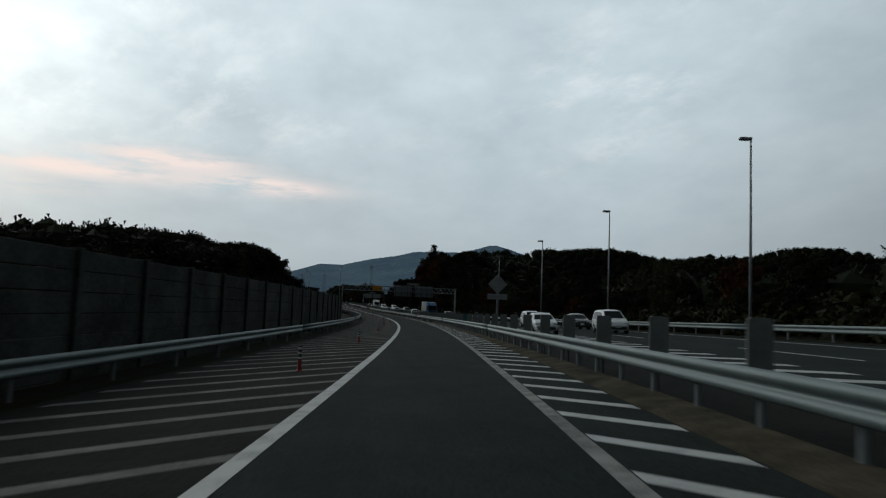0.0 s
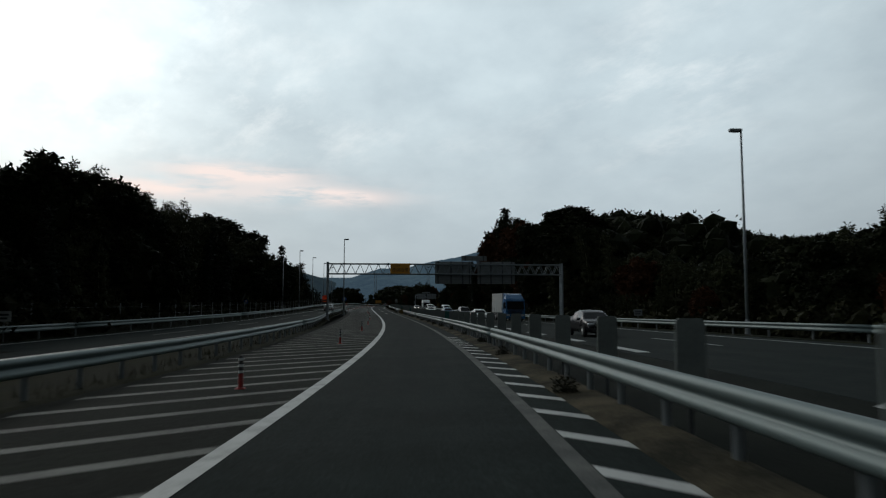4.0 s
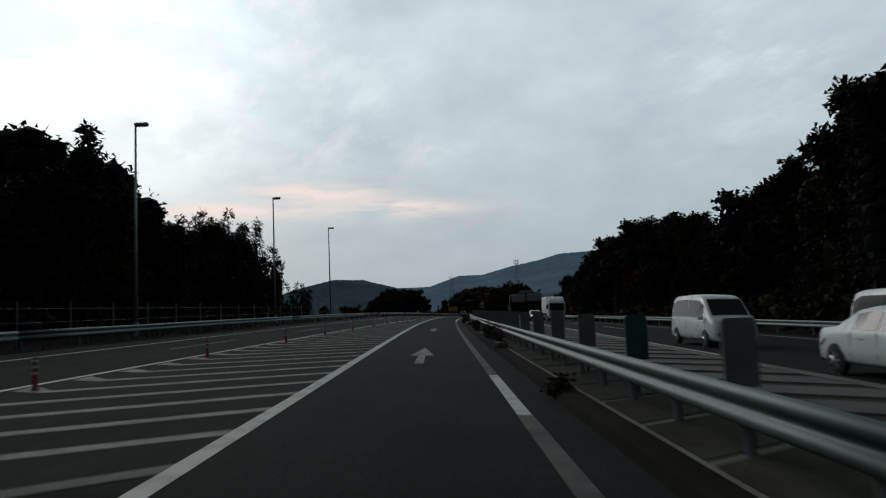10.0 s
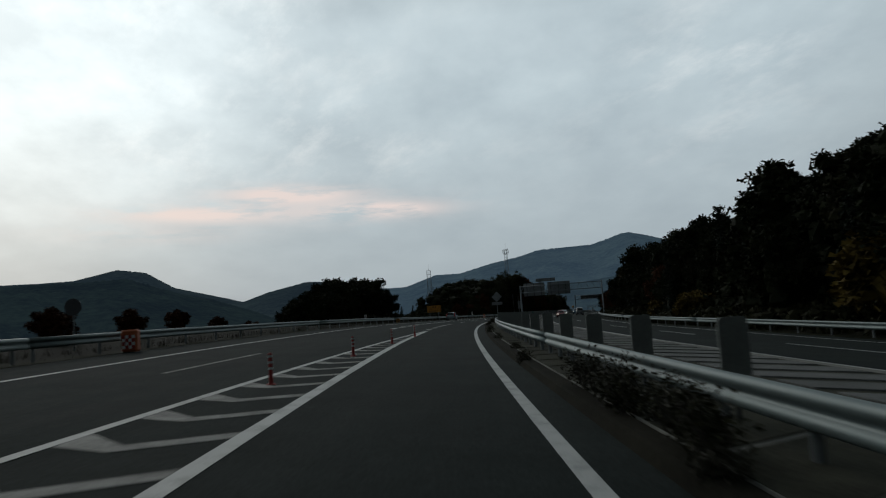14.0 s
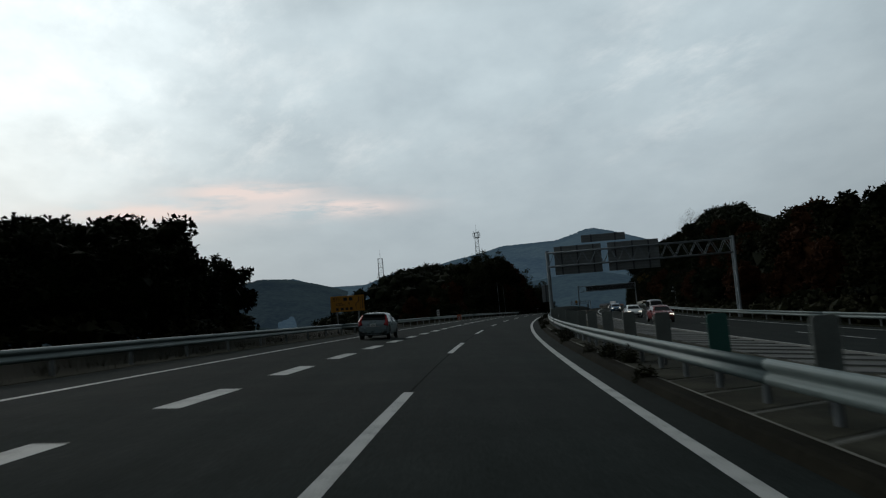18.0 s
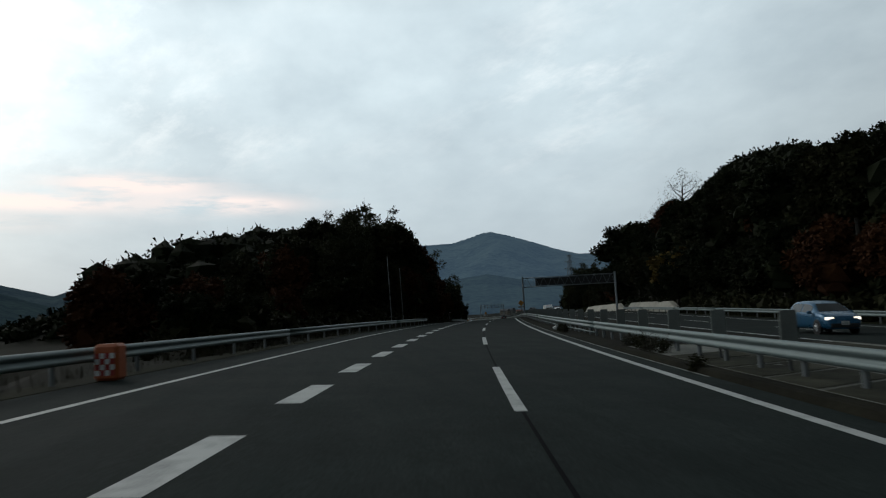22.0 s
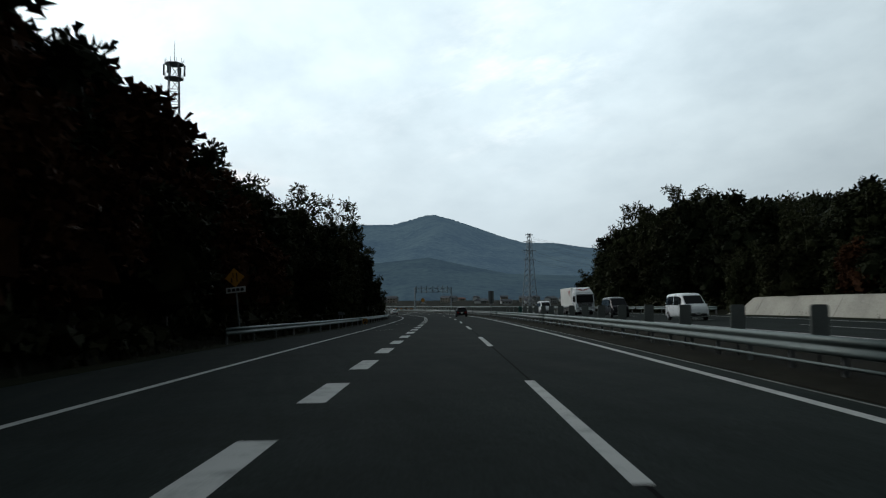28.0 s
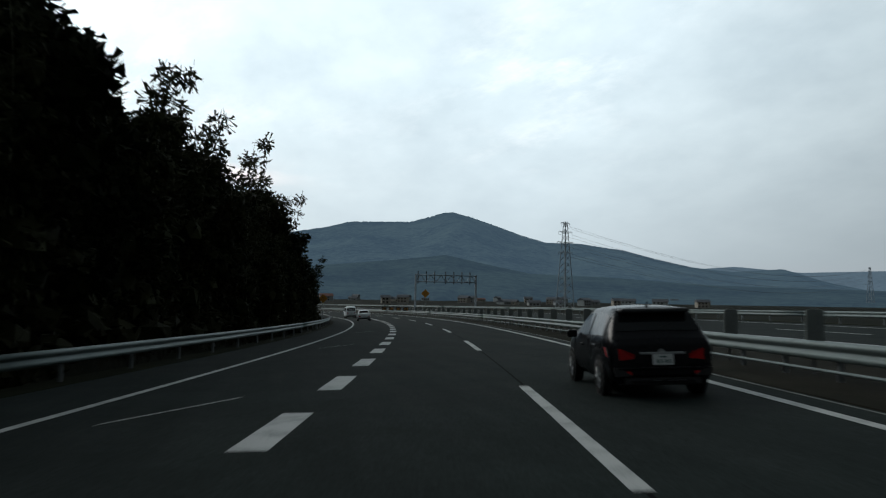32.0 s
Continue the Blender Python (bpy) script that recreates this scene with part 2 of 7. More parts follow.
M = dict(
    # real wear, set darker still to take in the windscreen's vignette on this side
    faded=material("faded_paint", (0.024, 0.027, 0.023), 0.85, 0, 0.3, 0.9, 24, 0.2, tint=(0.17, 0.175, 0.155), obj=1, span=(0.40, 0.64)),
    asphalt=material("asphalt", (0.0138, 0.0192, 0.0182), 0.95, 0, 0.5, 0.22, 9, 0.35, obj=1, spec=0.06),
    grime=material("mossy_asphalt", (0.0085, 0.0105, 0.0075), 0.95, 0, 0.5, 0.35, 12, 0.5, obj=1, spec=0.05, tint=(0.018, 0.021, 0.0165), span=(0.38, 0.62)),
    paint=material("road_paint", (0.30, 0.31, 0.30), 0.7, 0, 0.25, 1.8, 40, 0.2, tint=(0.47, 0.48, 0.465), obj=1, span=(0.36, 0.52)),
    worn=material("worn_paint", (0.085, 0.09, 0.082), 0.8, 0, 0.4, 1.6, 40, 0.2, tint=(0.26, 0.265, 0.245), obj=1, span=(0.38, 0.60)),
    faint=material("faint_paint", (0.022, 0.026, 0.023), 0.85, 0, 0.4, 1.2, 30, 0.2, tint=(0.085, 0.09, 0.08), obj=1, span=(0.40, 0.62)),
    seal=material("joint_seal", (0.008, 0.008, 0.009), 0.95, 0, 0.3, 4, 50, 0.1, obj=1, spec=0.02),
    dirt=material("verge_dirt", (0.034, 0.033, 0.022), 0.95, 0, 0.45, 0.9, 22, 0.8, spec=0.05, tint=(0.10, 0.085, 0.058), obj=1, span=(0.40, 0.64)),
    # moss, plus the black shadow band along the kerb put into the colour
    kerb=material("mossy_kerb", (0.011, 0.011, 0.008), 0.95, 0, 0.6, 0.5, 14, 0.5, spec=0.03, tint=(0.031, 0.029, 0.021), obj=1),
    concrete=material("concrete", (0.17, 0.172, 0.155), 0.95, 0, 0.5, 0.6, 14, 0.4, spec=0.1, obj=1),
    slab=material("mossy_slab", (0.032, 0.033, 0.024), 0.95, 0, 0.6, 0.9, 16, 0.6, spec=0.05, tint=(0.075, 0.075, 0.056), obj=1),
    cover=material("pale_slab", (0.10, 0.105, 0.10), 0.9, 0, 0.4, 0.9, 16, 0.4, spec=0.2, tint=(0.16, 0.165, 0.16), obj=1),
    wallcon=material("stained_concrete", (0.036, 0.042, 0.038), 0.95, 0, 0.5, 0.5, 9, 0.4, obj=1, spec=0.1, tint=(0.075, 0.083, 0.076), span=(0.38, 0.64)),
    steel=material("galvanised_steel", (0.115, 0.15, 0.148), 0.55, 0.3, 0.2, 3, 60, 0.05),
    zinc=material("dull_zinc", (0.17, 0.185, 0.19), 0.6, 0.3, 0.2, 3, 60, 0.05),
    grass=material("verge_grass", (0.009, 0.0125, 0.0055), 0.95, 0, 0.5, 0.5, 9, 0.7, spec=0.03, tint=(0.022, 0.023, 0.011), obj=1),
    soil=material("forest_floor", (0.010, 0.011, 0.007), 0.95, 0, 0.5, 0.15, 3, 0.6, obj=1, spec=0.03),
)




def asphalt_streaks():
    """Wheel paths and oil drips drawn out along the road, over the coarse grain."""
    w = Nodes(M["asphalt"].node_tree, True)
    sh = [n for n in w.t.nodes if n.type == "BSDF_PRINCIPLED"][0]
    base = sh.inputs["Base Color"].links[0].from_socket
    pos = w.n("ShaderNodeNewGeometry").outputs["Position"]
    long = w.noise(w.vmath("MULTIPLY", pos, (1.0, 0.02, 0.02)), 0.9, 4.0, 0.6)
    drip = w.noise(w.vmath("MULTIPLY", pos, (1.0, 0.10, 0.10)), 3.0, 3.0, 0.6)
    f = w.ramp(w.math("ADD", w.math("MULTIPLY", long, 0.65), w.math("MULTIPLY", drip, 0.35)), 0.36, 0.64)
    col = w.mix(f, (0.0080, 0.0130, 0.0125), (0.0215, 0.0278, 0.0262))
    col = w.mix(0.5, base, col)
    # bright and dark chippings
    chip = w.ramp(w.noise(pos, 26.0, 2.0, 0.7), 0.34, 0.66)
    patch = w.ramp(w.noise(pos, 0.6, 4.0, 0.65), 0.36, 0.64)
    col = w.mix(1.0, col, w.mix(chip, (0.6, 0.6, 0.6), (1.45, 1.45, 1.42)), "MULTIPLY")
    col = w.mix(1.0, col, w.mix(patch, (0.84, 0.84, 0.84), (1.14, 1.14, 1.14)), "MULTIPLY")
    w.t.links.new(col, sh.inputs["Base Color"])


asphalt_streaks()

# ---- mesh helpers ----


def link_mesh(name, bm, mat, parent=None, label="", smooth=False):
    me = bpy.data.meshes.new(name)
    bm.to_mesh(me)
    bm.free()
    if smooth:
        me.polygons.foreach_set("use_smooth", [True] * len(me.polygons))
    me.materials.append(mat)
    ob = new(name, me)
    if parent is not None:
        ob.parent = parent
    if label:
        ob["label"] = label
    return ob


def part(name, bm, mat, parent, label="", smooth=False):
    return link_mesh(name, bm, mat, parent, label, smooth)


def share(name, me, parent, m=None, label=""):
    """Another object on the same mesh."""
    ob = new(name, me)
    ob.parent = parent
    if m is not None:
        ob.matrix_basis = m
    if label:
        ob["label"] = label
    return ob


def thing(name, m, label, category, group=""):
    e = new(name)
    e.empty_display_size = 0.3
    e.matrix_world = m
    return tagged(e, label, category, group)


def pydata(name, verts, faces, mat, parent=None, label="", smooth=False):
    me = bpy.data.meshes.new(name)
    me.from_pydata([tuple(v) for v in verts], [], faces)
    me.update()
    if smooth:
        me.polygons.foreach_set("use_smooth", [True] * len(me.polygons))
    me.materials.append(mat)
    ob = new(name, me)
    if parent is not None:
        ob.parent = parent
    if label:
        ob["label"] = label
    return ob


def box(bm, lo, hi, m=None, bevel=0.0):
    v = [bm.verts.new((x, y, z)) for x in (lo[0], hi[0]) for y in (lo[1], hi[1]) for z in (lo[2], hi[2])]
    fs = [bm.faces.new([v[i] for i in q]) for q in ((0, 1, 3, 2), (4, 6, 7, 5), (0, 4, 5, 1), (2, 3, 7, 6), (0, 2, 6, 4), (1, 5, 7, 3))]
    if m is not None:
        bmesh.ops.transform(bm, matrix=m, verts=v)
    if bevel:
        es = list({e for f in fs for e in f.edges})
        bmesh.ops.bevel(bm, geom=es, offset=bevel, segments=1, affect="EDGES")
    return bm


def tube(bm, p0, p1, r0, r1=None, n=8, caps=True):
    p0, p1 = Vector(p0), Vector(p1)
    r1 = r0 if r1 is None else r1
    q = (p1 - p0).to_track_quat("Z", "Y").to_matrix()
    rings = []
    for p, r in ((p0, r0), (p1, r1)):
        rings.append([bm.verts.new(p + q @ Vector((r * math.cos(6.28318 * i / n), r * math.sin(6.28318 * i / n), 0))) for i in range(n)])
    for i in range(n):
        bm.faces.new((rings[0][i], rings[0][(i + 1) % n], rings[1][(i + 1) % n], rings[1][i]))
    if caps:
        bm.faces.new(rings[0][::-1])
        bm.faces.new(rings[1])
    return bm


def sweep_arrays(s0, s1, profile, step=5.0, closed=False):
    """Vertices and faces of a cross-section drawn along the road. profile(s) gives (o, h) pairs."""
    ss = np.linspace(s0, s1, max(2, int(round((s1 - s0) / step)) + 1))
    verts, faces = [], []
    for s in ss:
        for o, h in profile(s):
            verts.append(rp(s, o, h))
    k = len(profile(s0))
    for i in range(len(ss) - 1):
        for j in range(k if closed else k - 1):
            j2 = (j + 1) % k
            faces.append((i * k + j, i * k + j2, (i + 1) * k + j2, (i + 1) * k + j))
    if closed:
        faces.append(tuple(range(k))[::-1])
        faces.append(tuple((len(ss) - 1) * k + j for j in range(k)))
    return verts, faces


def sweep(name, s0, s1, profile, mat, step=5.0, closed=False, parent=None, smooth=False):
    v, f = sweep_arrays(s0, s1, profile, step, closed)
    return pydata(name, v, f, mat, parent, smooth=smooth)


def lerp_tab(tab):
    xs, ys = [a for a, _ in tab], [b for _, b in tab]
    return lambda s: float(np.interp(s, xs, ys))


# ---- layout across the road, by station ----
o_main_right = lerp_tab([(-50, -22.4), (150, -13.6), (200, -11.4), (250, -9.2), (300, -6.96), (350, -4.57), (370, -3.7)])   # right edge line of the main lanes
o_edge = lerp_tab([(-50, -28), (150, -19.4), (200, -17.2), (250, -14.5), (262, -14.0), (291, -12.8), (320, -11.2), (350, -10.95), (1050, -10.85)])
o_rail_left = lerp_tab([(-50, -8.9), (0, -8.8), (60, -8.5), (112, -8.2), (150, -9.1), (172, -10.0), (195, -10.6), (215, -10.0), (232, -9.5)])
o_rail_far = lerp_tab([(-50, -30.5), (120, -22.0), (170, -19.6), (200, -18.6), (228, -17.6), (255, -16.9), (291, -15.4), (320, -14.2), (345, -13.8), (400, -13.4),
                       (520, -13.15), (600, -13.0), (682, -15.0), (700, -14.2), (723, -13.7), (1050, -13.6)])
o_rail_right = lerp_tab([(-50, 2.1), (10, 2.02), (30, 1.75), (60, 1.5), (110, 1.25), (190, 1.2), (260, 1.65), (320, 1.82), (400, 1.65), (440, 1.45), (500, 1.75), (1050, 1.82)])
o_pave = lerp_tab([(-50, 1.5), (20, 1.42), (60, 1.15), (95, 0.8), (130, 0.75), (1050, 0.75)])
o_opp_left = lerp_tab([(-50, 6.0), (200, 6.0), (290, 8.3), (400, 8.6), (500, 9.0), (600, 9.4), (1050, 9.0)])
o_opp_right = lerp_tab([(-50, 14.6), (200, 14.6), (290, 15.9), (500, 17.2), (650, 18.0), (1050, 17.0)])
o_rail_opp = lerp_tab([(-50, 16.5), (200, 16.5), (290, 17.8), (500, 19.2), (650, 20.0), (1050, 19.0)])
H_RIGHT = [(0, 5), (45, 7), (60, 7.6), (90, 9.4), (130, 8.0), (165, 7.4), (178, 8.9), (187, 12), (198, 17.2), (220, 20.5), (235, 22), (249, 24.5), (262, 22), (272, 18.6), (287, 14.6), (296, 12.2),
           (303, 13.2), (325, 15.4), (340, 16), (355, 15), (375, 16.2), (390, 15.5), (410, 14.5), (430, 13.5), (455, 14), (475, 12.6), (500, 11.4), (530, 11.4), (550, 15), (570, 17), (590, 17.6),
           (610, 18.6), (630, 20.5), (650, 21.5), (670, 18), (690, 12), (715, 12), (740, 16.5), (755, 18), (770, 16.5), (778, 12), (785, 7), (792, 3), (800, 1)]
H_LEFT = [(0, 4), (30, 5.4), (55, 8.2), (75, 9.6), (93, 9.9), (103, 11.6), (114, 13.3), (133, 14.6), (170, 15.9), (200, 15.5), (215, 15.5), (236, 16.2), (247, 14.2), (262, 13.6), (290, 13.0), (300, 12.6), (312, 13.2), (322, 12.6), (331, 10.6), (336, 4), (345, 1.5),
          (425, 1.5), (433, 4.5), (442, 6.5), (455, 8.8), (468, 8.6), (474, 6), (479, 1.5), (530, 1.5), (545, 5), (560, 6), (580, 10), (600, 16.6), (625, 21), (648, 21.0),
          (658, 18), (668, 15.2), (686, 14.8), (705, 14.6), (725, 14.2), (745, 15), (770, 15.8), (800, 16.4), (835, 16.6), (860, 13), (880, 4), (900, 1.5)]


def tab(table, s):
    return np.interp(s, [a for a, _ in table], [b for _, b in table])


def smooth(x):
    x = np.clip(x, 0, 1)
    return x * x * (3 - 2 * x)


def land(s, o):
    """Height of the land over the road's plane."""
    s, o = np.asarray(s, float), np.asarray(o, float)
    hr = np.maximum(tab(H_RIGHT, s) - 8.0, 0)
    deep = tab([(540, 0), (600, 5), (630, 10), (690, 10), (730, 0)], s)
    right = hr * smooth((o - 21.5) / 11) + (hr * 0.2 + deep) * smooth((o - 31) / 14) - 1.5 * smooth((s - 790) / 30) * smooth((o - 20) / 8)
    foot = np.where(s < 400, 22.0, tab([(400, 22), (540, 17), (1000, 16.5)], s))
    hl = np.maximum(tab(H_LEFT, s) - 8.5, 0)
    dip = tab([(325, 0), (350, -5.5), (425, -5.0), (440, -1.0), (478, -1.5), (492, -7), (530, -7), (552, -1), (570, 0), (850, 0), (900, -4)], s)
    left = (hl + dip) * smooth((-o - foot) / 11) + (hl * 0.25 + tab([(200, 0), (240, 5), (265, 5), (300, 0), (700, 0), (770, 7), (820, 4), (860, 0)], s)) * smooth((-o - 32) / 12)
    far = 1 - 0.95 * np.where(o > 0, smooth((o - 50) / 40), smooth((-o - 40) / 24))
    return np.where(o > 0, right, left) * far


def ground_z(s, o):
    x, y, z, a, b = road_arrays(s)
    return z - np.sin(b) * np.clip(o, -22, 26) + land(s, o)


# ---- ground: one sheet to the horizon ----


def build_ground():
    xs = np.concatenate([[-4800, -3300, -2200, -1500, -1000, -700, -500, -400, -330], np.arange(-280, 330, 5.0), [380, 450, 560, 750, 1050, 1500, 2200, 3300, 4800]])
    ys = np.concatenate([[-4000, -2500, -1500, -900, -500, -300, -180], np.arange(-110, 1090, 5.0), [1150, 1250, 1400, 1700, 2200, 3000, 4000, 4900]])
    gx, gy = np.meshgrid(xs, ys)
    px, py = gx.ravel(), gy.ravel()
    idx = np.empty(len(px), int)
    for i in range(0, len(px), 8000):
        d = (px[i:i + 8000, None] - PX[None]) ** 2 + (py[i:i + 8000, None] - PY[None]) ** 2
        idx[i:i + 8000] = d.argmin(1)
    a = PSI[idx]
    o = (px - PX[idx]) * np.cos(a) + (py - PY[idx]) * np.sin(a)
    dist = np.hypot(px - PX[idx], py - PY[idx])
    o = np.where(o >= 0, dist, -dist)
    z = ground_z(S[idx], o)
    z = z + np.where((o > -17) & (o < 20.5), -0.55, 0.0)
    far = smooth((dist - 70) / 160)
    z = z * (1 - far) + -7.0 * far
    rip = np.array([noise.noise((x * 0.06, y * 0.06, 0.0)) for x, y in zip(px, py)])
    z += rip * 0.5 * smooth((np.abs(o) - 24) / 10)
    w, h = len(xs), len(ys)
    faces = [(j * w + i, j * w + i + 1, (j + 1) * w + i + 1, (j + 1) * w + i) for j in range(h - 1) for i in range(w - 1)]
    ob = pydata("ground", np.stack([px, py, z], 1).tolist(), faces, M["soil"], smooth=True)
    tagged(ob, "dark leaf-covered land and fields", "ground", kind="structure")


build_ground()


def structure(ob, label, category):
    return tagged(ob, label, category, kind="structure")


# carriageways and their verges
structure(sweep("road", -45, 1040, lambda s: [(max(o_rail_left(s) + 0.35, -8.9), -0.4), (max(o_rail_left(s) + 0.4, -8.8), 0.0), (o_pave(s), 0.0), (o_pave(s) + 0.05, -0.4)] if s < 236 else
                [(o_rail_far(s) + 0.4, -0.4), (o_rail_far(s) + 0.45, 0.0), (0.75, 0.0), (0.8, -0.4)], M["asphalt"], 4),
          "dark grey asphalt carriageway with worn wheel tracks", "road")
structure(sweep("road_main", -45, 235, lambda s: [(o_rail_far(s) + 0.4, -0.4), (o_rail_far(s) + 0.45, -0.005), (o_main_right(s) + 0.9, -0.005), (o_main_right(s) + 1.0, -0.4)], M["asphalt"], 4),
          "dark asphalt main carriageway beside the ramp", "road")
structure(sweep("road_opposite", -45, 1040, lambda s: [(o_opp_left(s) - 0.7, -0.4), (o_opp_left(s) - 0.65, 0.0), (o_rail_opp(s) - 0.35, 0.0), (o_rail_opp(s) - 0.3, -0.4)], M["asphalt"], 5),
          "dark asphalt opposite carriageway", "road")
structure(sweep("kerb", 232, 530, lambda s: [(0.66, -0.02), (0.74, 0.11), (0.80, 0.135), (1.04, 0.14), (1.06, 0.08)], M["kerb"], 5), "low mossy concrete kerb along the median", "kerb")
median = structure(sweep("median", 232, 530, lambda s: [(1.06, 0.075), (1.10, 0.075), (1.12, 0.125), (o_opp_left(s) - 1.1, 0.125), (o_opp_left(s) - 0.9, 0.14), (o_opp_left(s) - 0.72, 0.09), (o_opp_left(s) - 0.7, -0.3)],
                           M["concrete"], 5), "stained concrete median strip behind a low kerb", "median")
structure(sweep("median_strip", 530, 1040, lambda s: [(0.70, -0.03), (0.745, 0.02), (1.1, 0.05), (2.2, 0.06), (4.0, 0.02), (o_opp_left(s) - 0.72, 0.03), (o_opp_left(s) - 0.7, -0.3)], M["kerb"], 5), "dark earthy strip of old pavement along the median rail", "median")
structure(sweep("median_bed", 234, 530, lambda s: [(3.45, 0.1), (3.5, 0.129), (o_opp_left(s) - 1.2, 0.129), (o_opp_left(s) - 1.15, 0.1)], M["slab"], 4), "dark bed under the median's pale slabs", "median")
structure(sweep("median_verge", -45, 232, lambda s: [(o_pave(s) - 0.05, -0.03), (o_pave(s) - 0.01, 0.006), (o_pave(s) + 0.12, 0.03), (o_rail_right(s) - 0.1, 0.06), (o_rail_right(s) + 0.12, 0.07), (o_rail_right(s) + 0.24, 0.045), (o_rail_right(s) + 0.34, -0.06), (o_rail_right(s) + 0.38, -0.2)], M["dirt"], 5),
          "dry brown earth and litter along the median", "verge")
structure(sweep("median_pavement", -45, 232, lambda s: [(o_rail_right(s) + 0.28, -0.10), (o_rail_right(s) + 0.5, -0.06), (3.2, -0.05), (o_opp_left(s) - 0.72, -0.002), (o_opp_left(s) - 0.6, -0.01)], M["grime"], 5),
          "dark stained pavement behind the median rail", "pavement")
structure(sweep("ramp_shoulder", -45, 234, lambda s: [(max(o_rail_left(s) + 0.42, -8.75), 0.0035), (-6.2, 0.004), (-3.7, 0.004)], M["grime"], 4),
          "mossy dark shoulder under the hatching", "road")
structure(sweep("verge_left", -45, 236, lambda s: [(o_main_right(s) + 1.0, -0.02), ((o_main_right(s) + o_rail_left(s)) / 2, -0.12), (o_rail_left(s) + 0.2, 0.02), (o_rail_left(s) + 0.42, -0.01)], M["grass"], 4),
          "dull grass strip between the two carriageways", "verge")
structure(sweep("verge_far", -45, 1040, lambda s: [(o_rail_far(s) - 7.5, -2.2), (o_rail_far(s) - 3.5, -0.5), (o_rail_far(s) - 0.6, 0.0), (o_rail_far(s) + 0.42, 0.01), (o_rail_far(s) + 0.46, -0.1)], M["grass"], 5),
          "rough grass slope below the guard rail", "verge")
structure(sweep("verge_opposite", -45, 1040, lambda s: [(o_rail_opp(s) - 0.32, -0.1), (o_rail_opp(s) - 0.31, 0.02), (o_rail_opp(s) + 0.7, 0.03), (o_rail_opp(s) + 3.5, -0.3), (o_rail_opp(s) + 8, -1.5)], M["grass"], 5),
          "rough grass behind the far guard rail", "verge")


# ---- markings ----
def line(name, s0, s1, of, width, mat, label, step=4.0, h=0.006):
    ob = sweep(name, s0, s1, lambda s: [(of(s) - width / 2, h), (of(s) + width / 2, h)], mat, step)
    return structure(ob, label, "road marking")


def quads(name, cells, mat, label, h=0.006):
    """Painted shapes: each cell is a list of (s, o) corners; a dense fan so that it lies on the road."""
    verts, faces = [], []
    for cell in cells:
        n = len(verts)
        verts += [rp(s, o, h) for s, o in cell]
        faces.append(tuple(range(n, n + len(cell))))
    return structure(pydata(name, verts, faces, mat), label, "road marking")


def bars_of(name, cells, mat, label, h=0.006):
    """The same, each painted bar a piece of its own."""
    root = structure(thing(name, Matrix.Translation(rp(*cells[len(cells) // 2][0])), "", ""), label, "road marking")
    inv = root.matrix_world.inverted()
    for cell in cells:
        pydata("bar", [inv @ rp(s, o, h) for s, o in cell], [tuple(range(len(cell)))], mat, root)
    return root


line("edge_line_right_near", -45, 86, lambda s: 0.0, 0.2, M["worn"], "worn grey edge line of the ramp")
line("edge_line_right_faint", 86, 238, lambda s: 0.0, 0.22, M["faint"], "almost worn-away edge line")
line("edge_line_right_patch", 238, 244, lambda s: 0.0, 0.2, M["paint"], "short fresh piece of the edge line", 2)
line("edge_line_right_mid", 244, 312, lambda s: 0.0, 0.2, M["faint"], "faded edge line along the median")
line("edge_line_right", 312, 1040, lambda s: 0.0, 0.2, M["paint"], "white right edge line")
line("edge_line_left", -45, 1040, o_edge, 0.18, M["paint"], "white left edge line")
line("ramp_line", -45, 371, lambda s: -3.6, 0.24, M["paint"], "broad white line along the hatched nose")
line("main_line", -45, 371, o_main_right, 0.18, M["paint"], "white edge line of the main lanes")
for i in range(32):
    s = 415.5 + 20 * i
    line("lane_dash", s, s + 8, lambda q: -3.58, 0.19, M["paint"], "long white dash of the lane line", 4)
for s in (374.5, 381, 387.2, 393.8, 400.6):
    line("block_dash", s, s + 3.4, lambda q: -3.82, 0.45, M["worn"], "short broad block where the lanes merge", 1.7)
for i in range(-6, 80):
    s = 418.9 + 5.965 * i
    s += float(np.interp(s, (418, 562, 640, 735, 760), (-0.3, -0.7, 0.0, 1.1, 1.5)))
    line("block_dash", s - 2.9, s, lambda q: -7.25, 0.45, M["paint"], "short broad white block between two lanes", 1.45)
for i in range(11):
    s = 136 + 20 * i
    line("main_dash", s, s + 8, lambda q: (o_edge(q) + o_main_right(q)) / 2, 0.15, M["worn"], "thin worn dash between the main lanes", 4)
for s in (698.5, 718.7, 738.9, 759.5, 779.6, 800):
    quads("slip_mark", [[(s, -9.85), (s + 0.3, -9.78), (s + 3.2, -8.62), (s + 2.9, -8.69)]], M["paint"], "thin slanted mark in the lane")
# hatching of the nose: slanted bars, with a turned-back end at the main line
bars = []
s = 7.35 - 23 * 2.048
